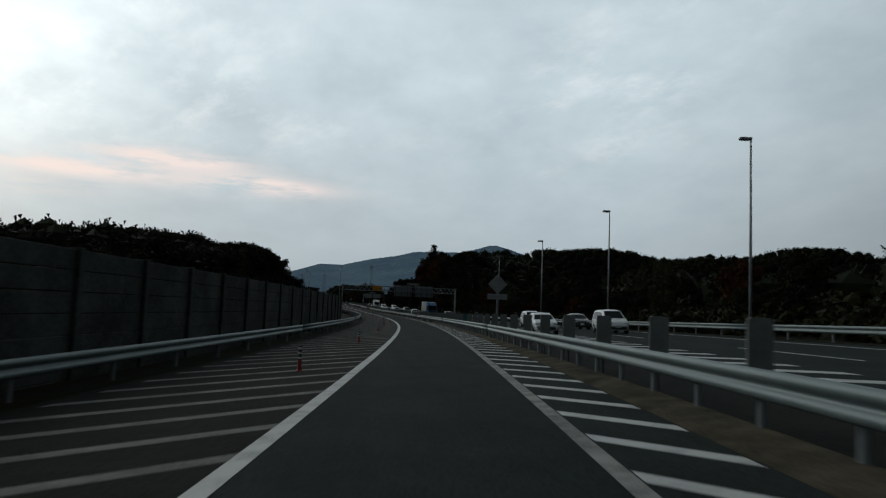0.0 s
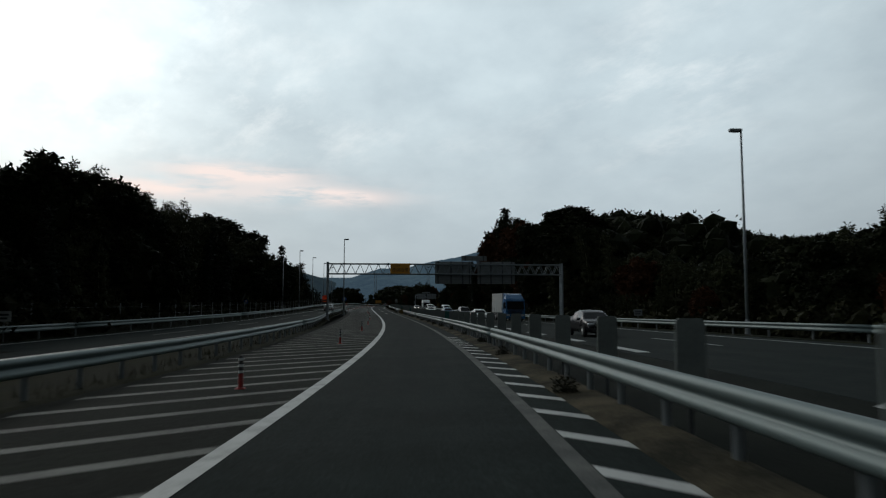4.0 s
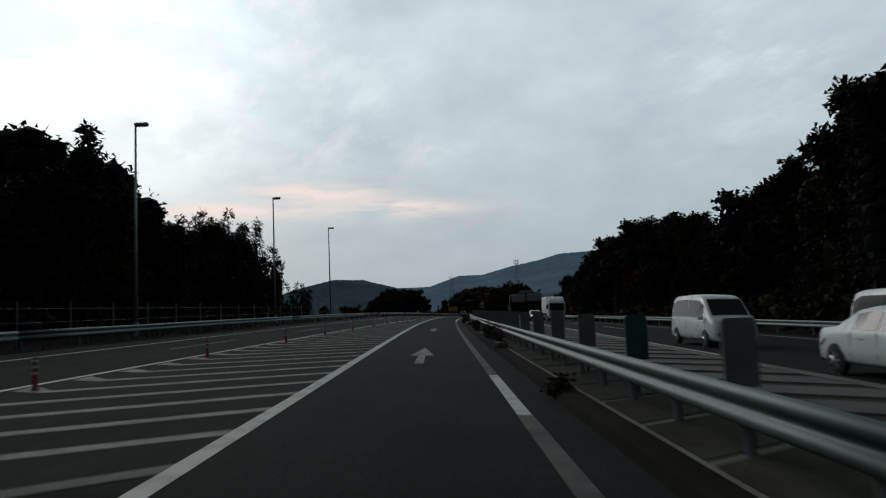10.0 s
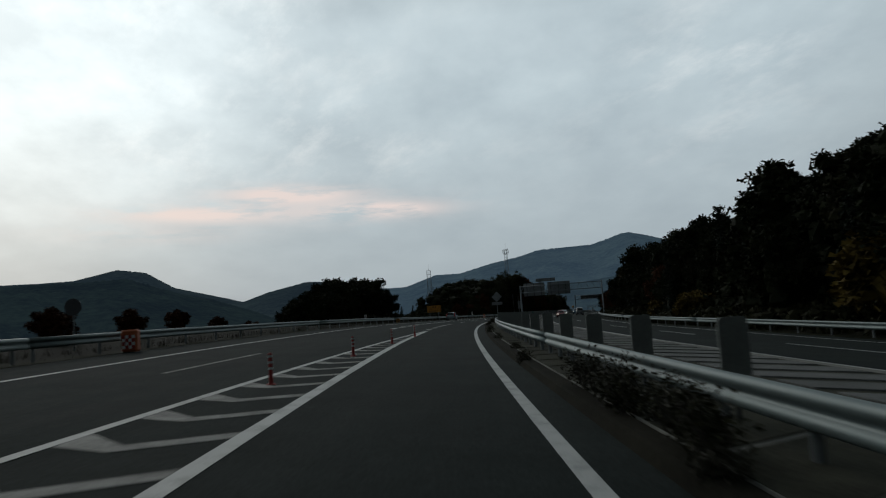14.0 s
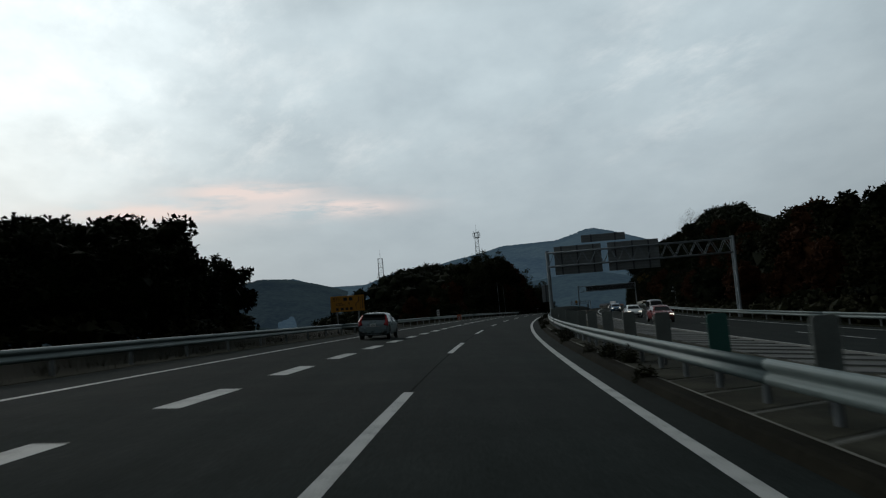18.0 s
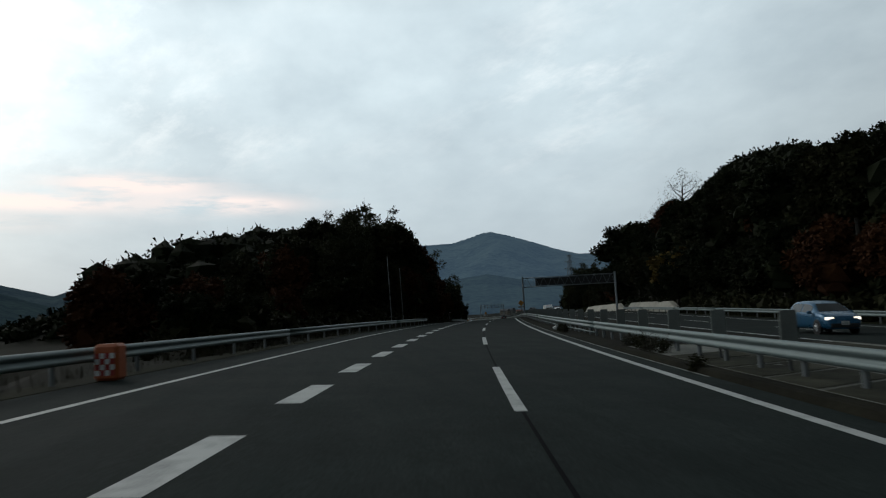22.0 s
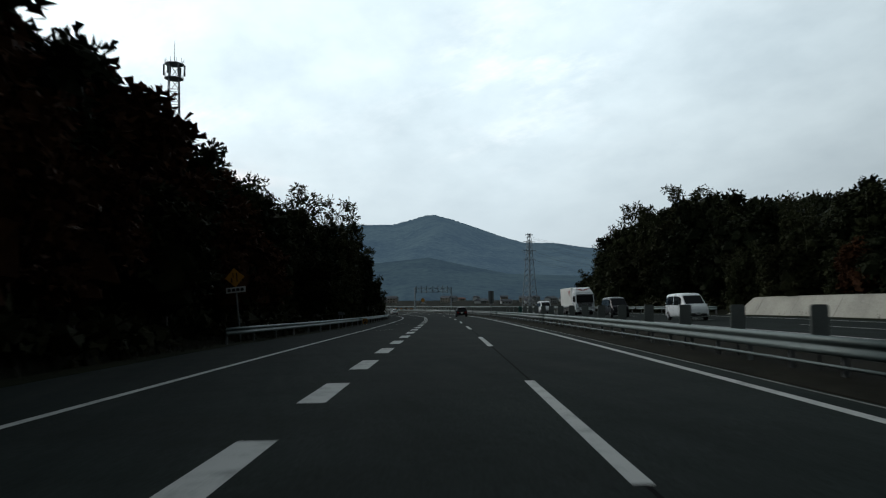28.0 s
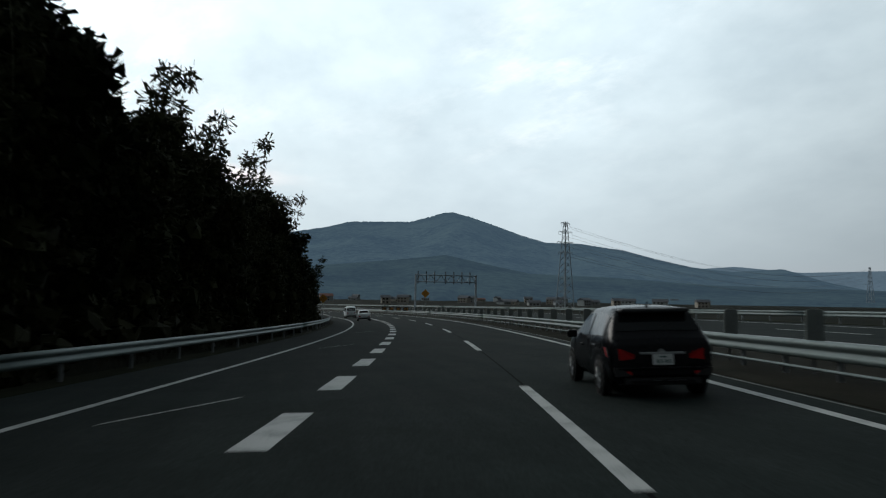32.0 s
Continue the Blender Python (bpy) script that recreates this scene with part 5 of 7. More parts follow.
def gantry_over_road():
    s = 176.4
    g = thing("sign_gantry", rmat(s, 0), "grey lattice gantry spanning both carriageways with amber sign", "gantry")
    base = rp(s, 0).z
    zl, zr = rp(s, -9.98).z - base, rp(s, 17.75).z - base
    leg(g, -9.98, zl - 0.1, 6.75, 0.0, 0.85)
    leg(g, 17.75, zr - 0.1, 6.75, 0.0, 0.85)
    truss(g, -9.98, 17.75, 5.45, 6.62, 0.0, 0.85, 1.05)
    for x in (-2.95, 3.9, 10.8):
        for y in (0.0, 0.85):
            for z in (5.45, 6.62):
                collar(g, x, y, z)
    bm = bmesh.new()
    box(bm, (-2.72, -0.16, 5.48), (-0.45, -0.12, 6.68), None, 0.01)
    sign = part("amber_sign", bm, M["amber"], g, "amber sign with black lettering")
    part("lettering", text_bm("この先", 0.31, Matrix.Translation((-2.05, -0.168, 6.40)) @ FACE), M["black"], sign)
    part("lettering", text_bm("合流注意", 0.50, Matrix.Translation((-1.585, -0.168, 5.90)) @ FACE), M["black"], sign)
    back_panel(g, 2.6, 6.95, 4.35, 7.0, 0.98, 8, (2.95, 4.5, 5.9, 6.7))
    back_panel(g, 7.7, 12.2, 4.35, 7.0, 0.98, 8, (8.0, 9.3, 10.7, 11.8))
    back_panel(g, 5.75, 8.8, 7.12, 7.7, 0.98, 3, (6.2, 8.4), "upper_panel")
    # lit speed sign on the left leg
    bm = bmesh.new()
    box(bm, (-10.530, -0.32, 1.95), (-9.980, -0.16, 2.95), None, 0.03)
    ledbox = part("speed_display", bm, M["black"], g, "black display with lit red figures")
    part("figures", text_bm("80", 0.34, Matrix.Translation((-10.255, -0.325, 2.66)) @ FACE, 0.004), M["led"], ledbox)
    bm = bmesh.new()
    for i in range(20):
        a, b = 0.31416 * i, 0.31416 * (i + 1)
        tube(bm, (-10.255 + 0.25 * math.cos(a), -0.326, 2.66 + 0.25 * math.sin(a)), (-10.255 + 0.25 * math.cos(b), -0.326, 2.66 + 0.25 * math.sin(b)), 0.014, None, 4)
    part("ring", bm, M["led"], ledbox)
    bm = bmesh.new()
    box(bm, (-10.440, -0.33, 2.19), (-10.130, -0.322, 2.235))
    tube(bm, (-10.130, -0.326, 2.3), (-10.060, -0.326, 2.212), 0.022, 0.01, 5)
    tube(bm, (-10.130, -0.326, 2.12), (-10.060, -0.326, 2.212), 0.022, 0.01, 5)
    part("arrow", bm, M["led"], ledbox)
    bm = bmesh.new()
    box(bm, (-10.15, -0.3, 1.0), (-9.85, 0.0, 1.7), None, 0.02)
    part("control_box", bm, M["signback"], g)


gantry_over_road()


def gantry_opposite():
    s = 484.0
    g = thing("sign_gantry", rmat(s, 0), "grey lattice gantry over the opposite lanes, sign backs", "gantry")
    base = rp(s, 0).z
    d = lambda o: rp(s, o).z - base
    bm = bmesh.new()
    tube(bm, (2.05, 0.4, d(2.05) - 0.2), (2.05, 0.4, 7.05), 0.2, 0.18, 14)
    tube(bm, (2.05, 0.4, 7.05), (2.05, 0.4, 7.12), 0.21, 0.21, 14)
    part("leg", bm, M["frame"], g)
    leg(g, 20.2, d(20.2) - 0.1, 7.1, 0.0, 0.8)
    truss(g, 2.05, 20.2, 5.5, 6.9, 0.0, 0.8, 1.3)
    back_panel(g, 2.75, 7.5, 4.65, 7.55, 0.92, 9, (3.5, 5.1, 6.7))
    back_panel(g, 8.15, 13.2, 4.65, 7.55, 0.92, 9, (8.9, 10.6, 12.2))
    back_panel(g, 5.6, 10.0, 7.75, 8.5, 0.92, 3, (6.6, 9.0), "upper_panel")
    back_panel(g, 1.2, 1.98, 2.0, 3.75, 0.55, 6, (1.6,), "small_panel")


gantry_opposite()


def gantry_display():
    s = 645.2
    g = thing("sign_gantry", rmat(s, 0), "grey gantry carrying a dark electronic board", "gantry")
    base = rp(s, 0).z
    d = lambda o: rp(s, o).z - base
    leg(g, 1.95, d(1.95) - 0.1, 7.8, 0.0, 0.9, 0.15)
    leg(g, 19.6, d(19.6) - 0.1, 7.8, 0.0, 0.9, 0.15)
    truss(g, 1.95, 19.6, 5.8, 7.55, 0.0, 0.9, 1.6)
    for x in (2.9, 9.5, 15.8):
        for y in (0.0, 0.9):
            for z in (5.8, 7.55):
                collar(g, x, y, z)
    bm = bmesh.new()
    box(bm, (4.4, 0.2, 5.95), (18.6, 0.75, 7.4), None, 0.02)
    board = part("message_board", bm, M["darkframe"], g, "dark back of an electronic message board")
    for i in range(12):
        bm = bmesh.new()
        box(bm, (4.6 + i * 1.2, 0.15, 6.0), (5.95 + i * 1.2, 0.198, 7.35), None, 0.01)
        part("cover", bm, M["black"], board)


gantry_display()


def gantry_far():
    s = 899
    g = thing("sign_gantry", rmat(s, 0), "far gantry with dark sign backs over the opposite lanes", "gantry")
    base = rp(s, 0).z
    z = lambda o: rp(s, o).z - base
    leg(g, 7.4, z(7.4) - 0.1, z(13) + 7.6, 0, 0.6, 0.12, False)
    leg(g, 20.6, z(20.6) - 0.1, z(13) + 7.6, 0, 0.6, 0.12, False)
    truss(g, 7.4, 20.6, z(13) + 6.1, z(13) + 7.5, 0, 0.6, 2.2, 0.09)
    for x in (8.0, 9.8, 11.6, 14.0, 15.8, 17.6, 19.4):
        bm = bmesh.new()
        box(bm, (x - 0.09, 0.62, z(13) + 5.7), (x + 0.09, 0.75, z(13) + 8.3))
        part("stiffener", bm, M["darkframe"], g)


gantry_far()


def lamp_post(s, o, turn, h=12.0):
    bm = bmesh.new()
    g = thing("street_lamp", rmat(s, o, -0.05, turn), "tall slender grey lamp post, unlit", "street lamp", "lamp posts along the road")
    tube(bm, (0, 0, 0), (0, 0, h), 0.11, 0.055, 10)
    part("pole", bm, M["lampgrey"], g, smooth=True)
    bm = bmesh.new()
    tube(bm, (0, 0, 0), (0, 0, 0.06), 0.24, 0.24, 10)
    tube(bm, (0, 0, 0.06), (0, 0, 0.9), 0.15, 0.14, 10)
    part("base", bm, M["lampgrey"], g)
    bm = bmesh.new()
    box(bm, (-0.05, -0.16, h - 0.05), (0.72, 0.16, h + 0.13), None, 0.05)
    head = part("lamp_head", bm, M["lampgrey"], g)
    bm = bmesh.new()
    box(bm, (0.1, -0.12, h - 0.075), (0.66, 0.12, h - 0.052), None, 0.008)
    part("glass", bm, M["signback"], head)


for s, o in ((242, -18.9), (268, -18.0), (296, -17.0), (322, -16.4)):
    lamp_post(s, o, 0)
lamp_post(207.7, -9.1, 0)
lamp_post(220, -19.9, 0, 9.2)
for s in (12.7, 42.7, 72.7, 102.7, 132.7):
    lamp_post(s, 17.6, 180)

# ---- panels on the median ----


def panel_meshes():
    out = []
    for mat in (M["panel"], M["green"]):
        bm = bmesh.new()
        outline = [(-0.175, 0.64), (0.175, 0.64), (0.175, 1.27), (0.165, 1.31), (0.135, 1.335), (-0.135, 1.335), (-0.165, 1.31), (-0.175, 1.27)]
        sides = [[bm.verts.new((x, y, z)) for x, z in outline] for y in (-0.02, 0.02)]
        bm.faces.new(sides[0])
        bm.faces.new(sides[1][::-1])
        for i in range(8):
            bm.faces.new((sides[0][(i + 1) % 8], sides[0][i], sides[1][i], sides[1][(i + 1) % 8]))
        me = bpy.data.meshes.new("plate")
        bm.to_mesh(me)
        bm.free()
        me.materials.append(mat)
        out.append(me)
    bm = bmesh.new()
    tube(bm, (0, 0.05, -0.15), (0, 0.05, 1.25), 0.03, None, 8)
    tube(bm, (0, 0.05, 0.55), (0, 0.05, 0.66), 0.055, 0.045, 8)
    stub = bpy.data.meshes.new("stub")
    bm.to_mesh(stub)
    bm.free()
    stub.materials.append(M["darkframe"])
    return out[0], out[1], stub


PLATE, PLATE_GREEN, STUB = panel_meshes()
for i in range(-9, 214):
    s = float(np.interp(i, (-9, 0, 28, 68, 134, 214), (-2.7, 33.0, 144.1, 302.7, 567.9, 887.9)))
    green = i in (7, 30, 45, 52, 73, 98, 120, 150, 172)
    r = thing("glare_panel", rmat(s, o_rail_right(s) + 0.42, 0.0, rnd.uniform(-6, 6)), "green upright panel on the median" if green else "grey upright anti-glare panel on the median", "panel", "anti-glare panels on the median")
    share("plate", PLATE_GREEN if green else PLATE, r)
    share("stub", STUB, r)


# ---- posts with red and white bands ----


def delineator(s, o):
    g = thing("delineator", rmat(s, o, 0.0), "flexible road post, red below, dark with pale bands above", "road post", "road posts along the nose")
    bm = bmesh.new()
    tube(bm, (0, 0, 0), (0, 0, 0.035), 0.105, 0.08, 10)
    part("foot", bm, M["red"], g)
    bm = bmesh.new()
    tube(bm, (0, 0, 0.03), (0, 0, 0.30), 0.05, 0.042, 10)
    post = part("post", bm, M["red"], g)
    bm = bmesh.new()
    tube(bm, (0, 0, 0.30), (0, 0, 0.63), 0.042, 0.038, 10)
    tube(bm, (0, 0, 0.63), (0, 0, 0.645), 0.038, 0.02, 10)
    part("sleeve", bm, M["black"] if s < 236 else M["red"], post, "dark upper sleeve" if s < 236 else "")
    for z in (0.31, 0.43, 0.55):
        bm = bmesh.new()
        tube(bm, (0, 0, z), (0, 0, z + 0.045), 0.0445, 0.0435, 10, False)
        part("band", bm, M["white"], post)


for s in (-1, 18.6, 35, 54, 71.7, 88.8, 106, 124.3, 142.5, 159.1, 177.3, 195.2, 215.1, 233):
    delineator(s, -5.05)
for s in (242, 251, 260.5, 269, 278, 288, 296, 304, 313, 324, 333, 342, 351, 360):
    delineator(s, o_main_right(s) + 0.62)


# ---- smaller signs ----


def diamond(s, o, hc, size, face, label, plate=True, text=False, lean=0.0, turn=0.0):
    """A diamond warning sign; face True shows its front to the camera."""
    g = thing("warning_sign", rmat(s, o, 0.0, turn) @ Matrix.Rotation(radians(lean), 4, "Y"), label, "road sign")
    bm = bmesh.new()
    tube(bm, (0, 0.05, -0.3), (0, 0.05, hc + size * 0.6), 0.045, None, 10)
    part("post", bm, M["zinc"], g)
    bm = bmesh.new()
    k = size / 2
    box(bm, (-k, -0.02, -k), (k, 0.0, k), None, 0.006)
    bmesh.ops.transform(bm, matrix=Matrix.Translation((0, 0, hc)) @ Matrix.Rotation(radians(45), 4, "Y"), verts=bm.verts)
    board = part("board", bm, M["amber"] if face else M["signback"], g)
    if face:
        bm = bmesh.new()
        for x, b in ((-0.17, 0.09), (0.12, 0.0)):
            box(bm, (x - 0.03, -0.026, hc - 0.24), (x + 0.03, -0.022, hc + 0.0))
            box(bm, (x + b - 0.03, -0.026, hc + 0.0), (x + b + 0.03, -0.022, hc + 0.24))
        part("symbol", bm, M["black"], board)
    else:
        for z in (-0.2, 0.2):
            bm = bmesh.new()
            w = size * 0.7 - abs(z)
            box(bm, (-w, -0.05, hc + z - 0.025), (w, -0.022, hc + z + 0.025))
            part("rib", bm, M["zinc"], board)
    if plate:
        z, pw, ph = hc - size * 0.9, size * 0.71, size * 0.2
        bm = bmesh.new()
        box(bm, (-pw, -0.02, z - ph), (pw, 0.0, z + ph), None, 0.006)
        pl = part("plate", bm, M["white"] if face else M["signback"], g)
        if face:
            part("lettering", bars_bm([(pw * (-0.84 + 0.44 * i), z - ph * 0.55, pw * (-0.5 + 0.44 * i), z + ph * 0.55) for i in range(4)], -0.022), M["black"], pl)
        else:
            bm = bmesh.new()
            box(bm, (-pw * 0.95, -0.045, z - 0.02), (pw * 0.95, -0.022, z + 0.02))
            part("rib", bm, M["zinc"], pl)


diamond(41.5, 2.25, 3.05, 0.8, False, "grey back of a diamond sign on the median")
diamond(403.0, 1.85, 3.15, 0.86, False, "grey back of a diamond sign behind the rail")
diamond(640.5, 1.3, 2.72, 0.8, True, "amber diamond lane-narrowing sign with white plate")
diamond(687.5, -15.9, 3.3, 0.72, True, "amber diamond sign leaning over the verge", lean=-6)
diamond(852, -14.6, 3.2, 0.9, True, "amber diamond sign ahead of the bend", False)
diamond(858, -15.4, 3.0, 0.9, True, "second amber diamond sign beside the bend", False)
diamond(868, 2.3, 3.6, 1.0, True, "amber diamond sign on the median before the bend", True)


def lane_board():
    s = 472.8
    g = thing("road_sign", rmat(s, -16.0, -0.6, 4), "large amber temporary sign on two posts", "road sign")
    for x in (-0.95, 0.95):
        bm = bmesh.new()
        tube(bm, (x, 0.05, -1.2), (x, 0.05, 3.55), 0.06, None, 10)
        part("post", bm, M["zinc"], g)
    bm = bmesh.new()
    box(bm, (-1.5, -0.03, 2.3), (1.5, 0.0, 3.7), None, 0.01)
    b = part("board", bm, M["amber"], g)
    part("lettering", text_bm("走行", 0.36, Matrix.Translation((-1.0, -0.036, 3.40)) @ FACE), M["black"], b)
    part("lettering", text_bm("400m", 0.40, Matrix.Translation((-0.62, -0.036, 2.95)) @ FACE), M["black"], b)
    part("lettering", text_bm("先", 0.30, Matrix.Translation((0.15, -0.036, 2.95)) @ FACE), M["black"], b)
    part("lettering", bars_bm([(-0.33, 3.25, -0.02, 3.55), (0.16, 3.25, 0.47, 3.55), (-1.05, 2.43, -0.8, 2.66), (-0.62, 2.43, -0.36, 2.66), (-0.2, 2.43, 0.06, 2.66), (0.2, 2.43, 0.46, 2.66)], -0.034), M["black"], b)
    bm = bmesh.new()
    for x0, z0, x1, z1 in ((0.72, 2.5, 0.78, 2.95), (0.98, 3.15, 1.04, 3.55), (1.32, 2.5, 1.38, 3.6)):
        box(bm, (x0, -0.038, z0), (x1, -0.034, z1))
    tube(bm, (0.75, -0.036, 2.94), (1.01, -0.036, 3.17), 0.03, None, 4)
    for i in range(5):
        box(bm, (1.12, -0.038, 2.52 + 0.22 * i), (1.18, -0.034, 2.62 + 0.22 * i))
    part("lane_drawing", bm, M["black"], b)


lane_board()


def round_sign(s, o, hc, r, mat, label, arrow):
    g = thing("round_sign", rmat(s, o), label, "road sign")
    bm = bmesh.new()
    tube(bm, (0, 0.04, -0.4), (0, 0.04, hc + r * 0.5), 0.035, None, 8)
    part("post", bm, M["zinc"], g)
    bm = bmesh.new()
    tube(bm, (0, -0.02, hc), (0, 0.0, hc), r, None, 24)
    b = part("disc", bm, mat, g)
    if arrow:
        bm = bmesh.new()
        box(bm, (-0.045, -0.026, hc - 0.22), (0.045, -0.022, hc + 0.08))
        v = [bm.verts.new(p) for p in ((-0.15, -0.024, hc + 0.06), (0.15, -0.024, hc + 0.06), (0, -0.024, hc + 0.25))]
        bm.faces.new(v)
        part("arrow", bm, M["white"], b)


round_sign(212.4, -9.1, 2.5, 0.33, M["blue"], "round blue sign with a white upward arrow", True)
round_sign(190, -21.4, 1.9, 0.3, M["blue"], "round blue sign beside the far rail", True)
round_sign(348, -16.8, 1.75, 0.36, M["darkframe"], "dark rounded back of a roadside sign", False)


def cushion(s, o, label, turn=0):
    g = thing("cushion_drum", rmat(s, o, 0.0, turn), label, "cushion drum", "orange cushion drums by the rail")
    bm = bmesh.new()
    box(bm, (-0.3, -0.22, 0.02), (0.3, 0.22, 0.86), None, 0.07)
    body = part("body", bm, M["orange"], g)
    for i in range(4):
        for j in range(4):
            bm = bmesh.new()
            box(bm, (-0.24 + 0.12 * i, -0.232, 0.14 + 0.13 * j), (-0.13 + 0.12 * i, -0.221, 0.26 + 0.13 * j))
            part("reflector", bm, M["red"] if (i + j) % 2 else M["white"], body)


cushion(345.5, -13.25, "orange cushion drum with red reflectors beside the rail", 4)
cushion(521.6, -12.55, "orange cushion drum at the guard rail's foot", -4)


def marker_board(s, o, label):
    g = thing("marker_board", rmat(s, o), label, "marker board", "striped marker boards")
    bm = bmesh.new()
    tube(bm, (-0.15, 0.03, 0), (-0.15, 0.03, 0.5), 0.02, None, 6)
    tube(bm, (0.15, 0.03, 0), (0.15, 0.03, 0.5), 0.02, None, 6)
    part("legs", bm, M["zinc"], g)
    bm = bmesh.new()
    box(bm, (-0.24, -0.02, 0.12), (0.24, 0.0, 0.62), None, 0.006)
    b = part("board", bm, M["amber"], g)
    for i in range(3):
        bm = bmesh.new()
        v = [bm.verts.new(p) for p in ((-0.22 + 0.15 * i, -0.024, 0.60), (-0.14 + 0.15 * i, -0.024, 0.60), (0.0 + 0.11 * i, -0.024, 0.14), (-0.09 + 0.11 * i, -0.024, 0.14))]
        bm.faces.new(v)
        part("stripe", bm, M["black"], b)


marker_board(420, -12.75, "yellow and black striped board at the rail")
marker_board(723.4, -13.2, "yellow board with black stripes against the rail")
for i in range(4):
    g = thing("chevron_board", rmat(880 + 7 * i, 1.2, 0.75), "black board with amber chevrons on the median rail", "chevron board", "chevron boards in the bend")
    bm = bmesh.new()
    box(bm, (-0.45, 0, 0), (0.45, 0.03, 0.6), None, 0.005)
    b = part("board", bm, M["black"], g)
    for k in range(3):
        bm = bmesh.new()
        for q in (-1, 1):
            v = [bm.verts.new(p) for p in ((-0.3 + 0.25 * k, -0.004, 0.3), (-0.2 + 0.25 * k, -0.004, 0.3), (-0.06 + 0.25 * k, -0.004, 0.3 + 0.22 * q), (-0.16 + 0.25 * k, -0.004, 0.3 + 0.22 * q))]
            bm.faces.new(v if q < 0 else v[::-1])
        part("chevron", bm, M["amber"], b)


def median_board():
    g = thing("tall_sign", rmat(745.6, 1.40), "back of a tall narrow sign on the median", "road sign")
    bm = bmesh.new()
    tube(bm, (0, 0.1, -0.2), (0, 0.1, 3.4), 0.06, None, 10)
    part("post", bm, M["zinc"], g)
    back_panel(g, -0.36, 0.36, 1.85, 3.5, 0.0, 5, (0.0,))


median_board()


def small_plate(name, s, o, z, w, h, mat, label):
    g = thing(name, rmat(s, o), label, "road sign", "small roadside plates")
    bm = bmesh.new()
    tube(bm, (0, 0.03, -0.8), (0, 0.03, z + h * 0.4), 0.03, None, 8)
    part("post", bm, M["zinc"], g)
    bm = bmesh.new()
    box(bm, (-w / 2, -0.015, z), (w / 2, 0, z + h), None, 0.004)
    b = part("plate", bm, mat, g)
    part("lettering", bars_bm([(-w * 0.35, z + h * 0.55, w * 0.35, z + h * 0.75), (-w * 0.35, z + h * 0.2, w * 0.25, z + h * 0.4)], -0.017), M["darkframe"], b)


small_plate("distance_post", 511, -13.9, 0.9, 0.36, 0.8, M["white"], "white distance post behind the guard rail")
small_plate("distance_post", 405, -14.2, 0.9, 0.3, 0.3, M["white"], "small white plate behind the rail")
small_plate("notice_plate", 717, -14.9, 1.1, 0.3, 0.3, M["signback"], "small dull notice plate in the grass")
small_plate("notice_plate", 721, -15.2, 1.1, 0.5, 0.22, M["signback"], "narrow grey notice plate in the grass")
small_plate("notice_plate", 128, -21.6, 1.0, 0.7, 0.5, M["white"], "white notice plate at the wooded edge")
small_plate("notice_plate", 150, 17.2, 1.0, 0.7, 0.5, M["signback"], "ribbed grey plate beyond the far rail")


def camera_pole():
    g = thing("signal_pole", rmat(528, 20.8), "thin pole with loudspeaker boxes beyond the rail", "pole")
    bm = bmesh.new()
    tube(bm, (0, 0, -0.5), (0, 0, 3.6), 0.07, 0.05, 8)
    tube(bm, (-0.45, 0, 3.0), (0.45, 0, 3.0), 0.03, None, 6)
    part("pole", bm, M["zinc"], g)
    for x, z in ((-0.2, 3.5), (-0.4, 2.95), (0.42, 2.95)):
        bm = bmesh.new()
        box(bm, (x - 0.16, -0.2, z), (x + 0.16, 0.1, z + 0.3), None, 0.03)
        part("speaker", bm, M["signback"], g)
    bm = bmesh.new()
    box(bm, (-0.3, -0.2, 0.5), (0.3, 0.2, 1.3), None, 0.02)
    part("cabinet", bm, M["signback"], g)


camera_pole()


def side_pole(s, o, h, lean, label="slender pale pole in front of the woods"):
    g = thing("pole", rmat(s, o, -0.3) @ Matrix.Rotation(radians(lean), 4, "Y"), label, "pole", "slender poles by the woods")
    bm = bmesh.new()
    tube(bm, (0, 0, 0), (0, 0, h), 0.06, 0.045, 8)
    part("shaft", bm, M["lampgrey"], g)
    bm = bmesh.new()
    tube(bm, (0, 0, h), (0, 0, h + 0.05), 0.07, 0.03, 8)
    part("cap", bm, M["zinc"], g)


for s, o, h in ((590, -15.0, 8.6), (604, -15.6, 8.2), (616, -16.0, 8.0), (622, -16.4, 7.6)):
    side_pole(s, o, h, -1.5)


def wire_fence(s0, s1, o_of, label):
    mid = (s0 + s1) / 2
    g = thing("wire_fence", Matrix.Translation(rp(mid, o_of(mid))), label, "fence", "wire fences at the woods")
    inv = g.matrix_world.inverted()
    me = bpy.data.meshes.new("post")
    bm = bmesh.new()
    tube(bm, (0, 0, -0.6), (0, 0, 1.9), 0.045, None, 6)
    bm.to_mesh(me)
    bm.free()
    me.materials.append(M["zinc"])
    s = s0
    while s < s1:
        share("post", me, g, inv @ rmat(s, o_of(s)))
        s += 4.0
    for h in (0.4, 1.0, 1.6):
        v, f = sweep_arrays(s0, s1, lambda q: [(o_of(q) + 0.01, h), (o_of(q) - 0.01, h), (o_of(q), h + 0.015)], 4.0, True)
        pydata("wire", [inv @ p for p in v], f, M["darkframe"], g)


wire_fence(98, 330, lambda s: o_rail_far(s) - 1.9, "wire fence with pale posts below the wood")

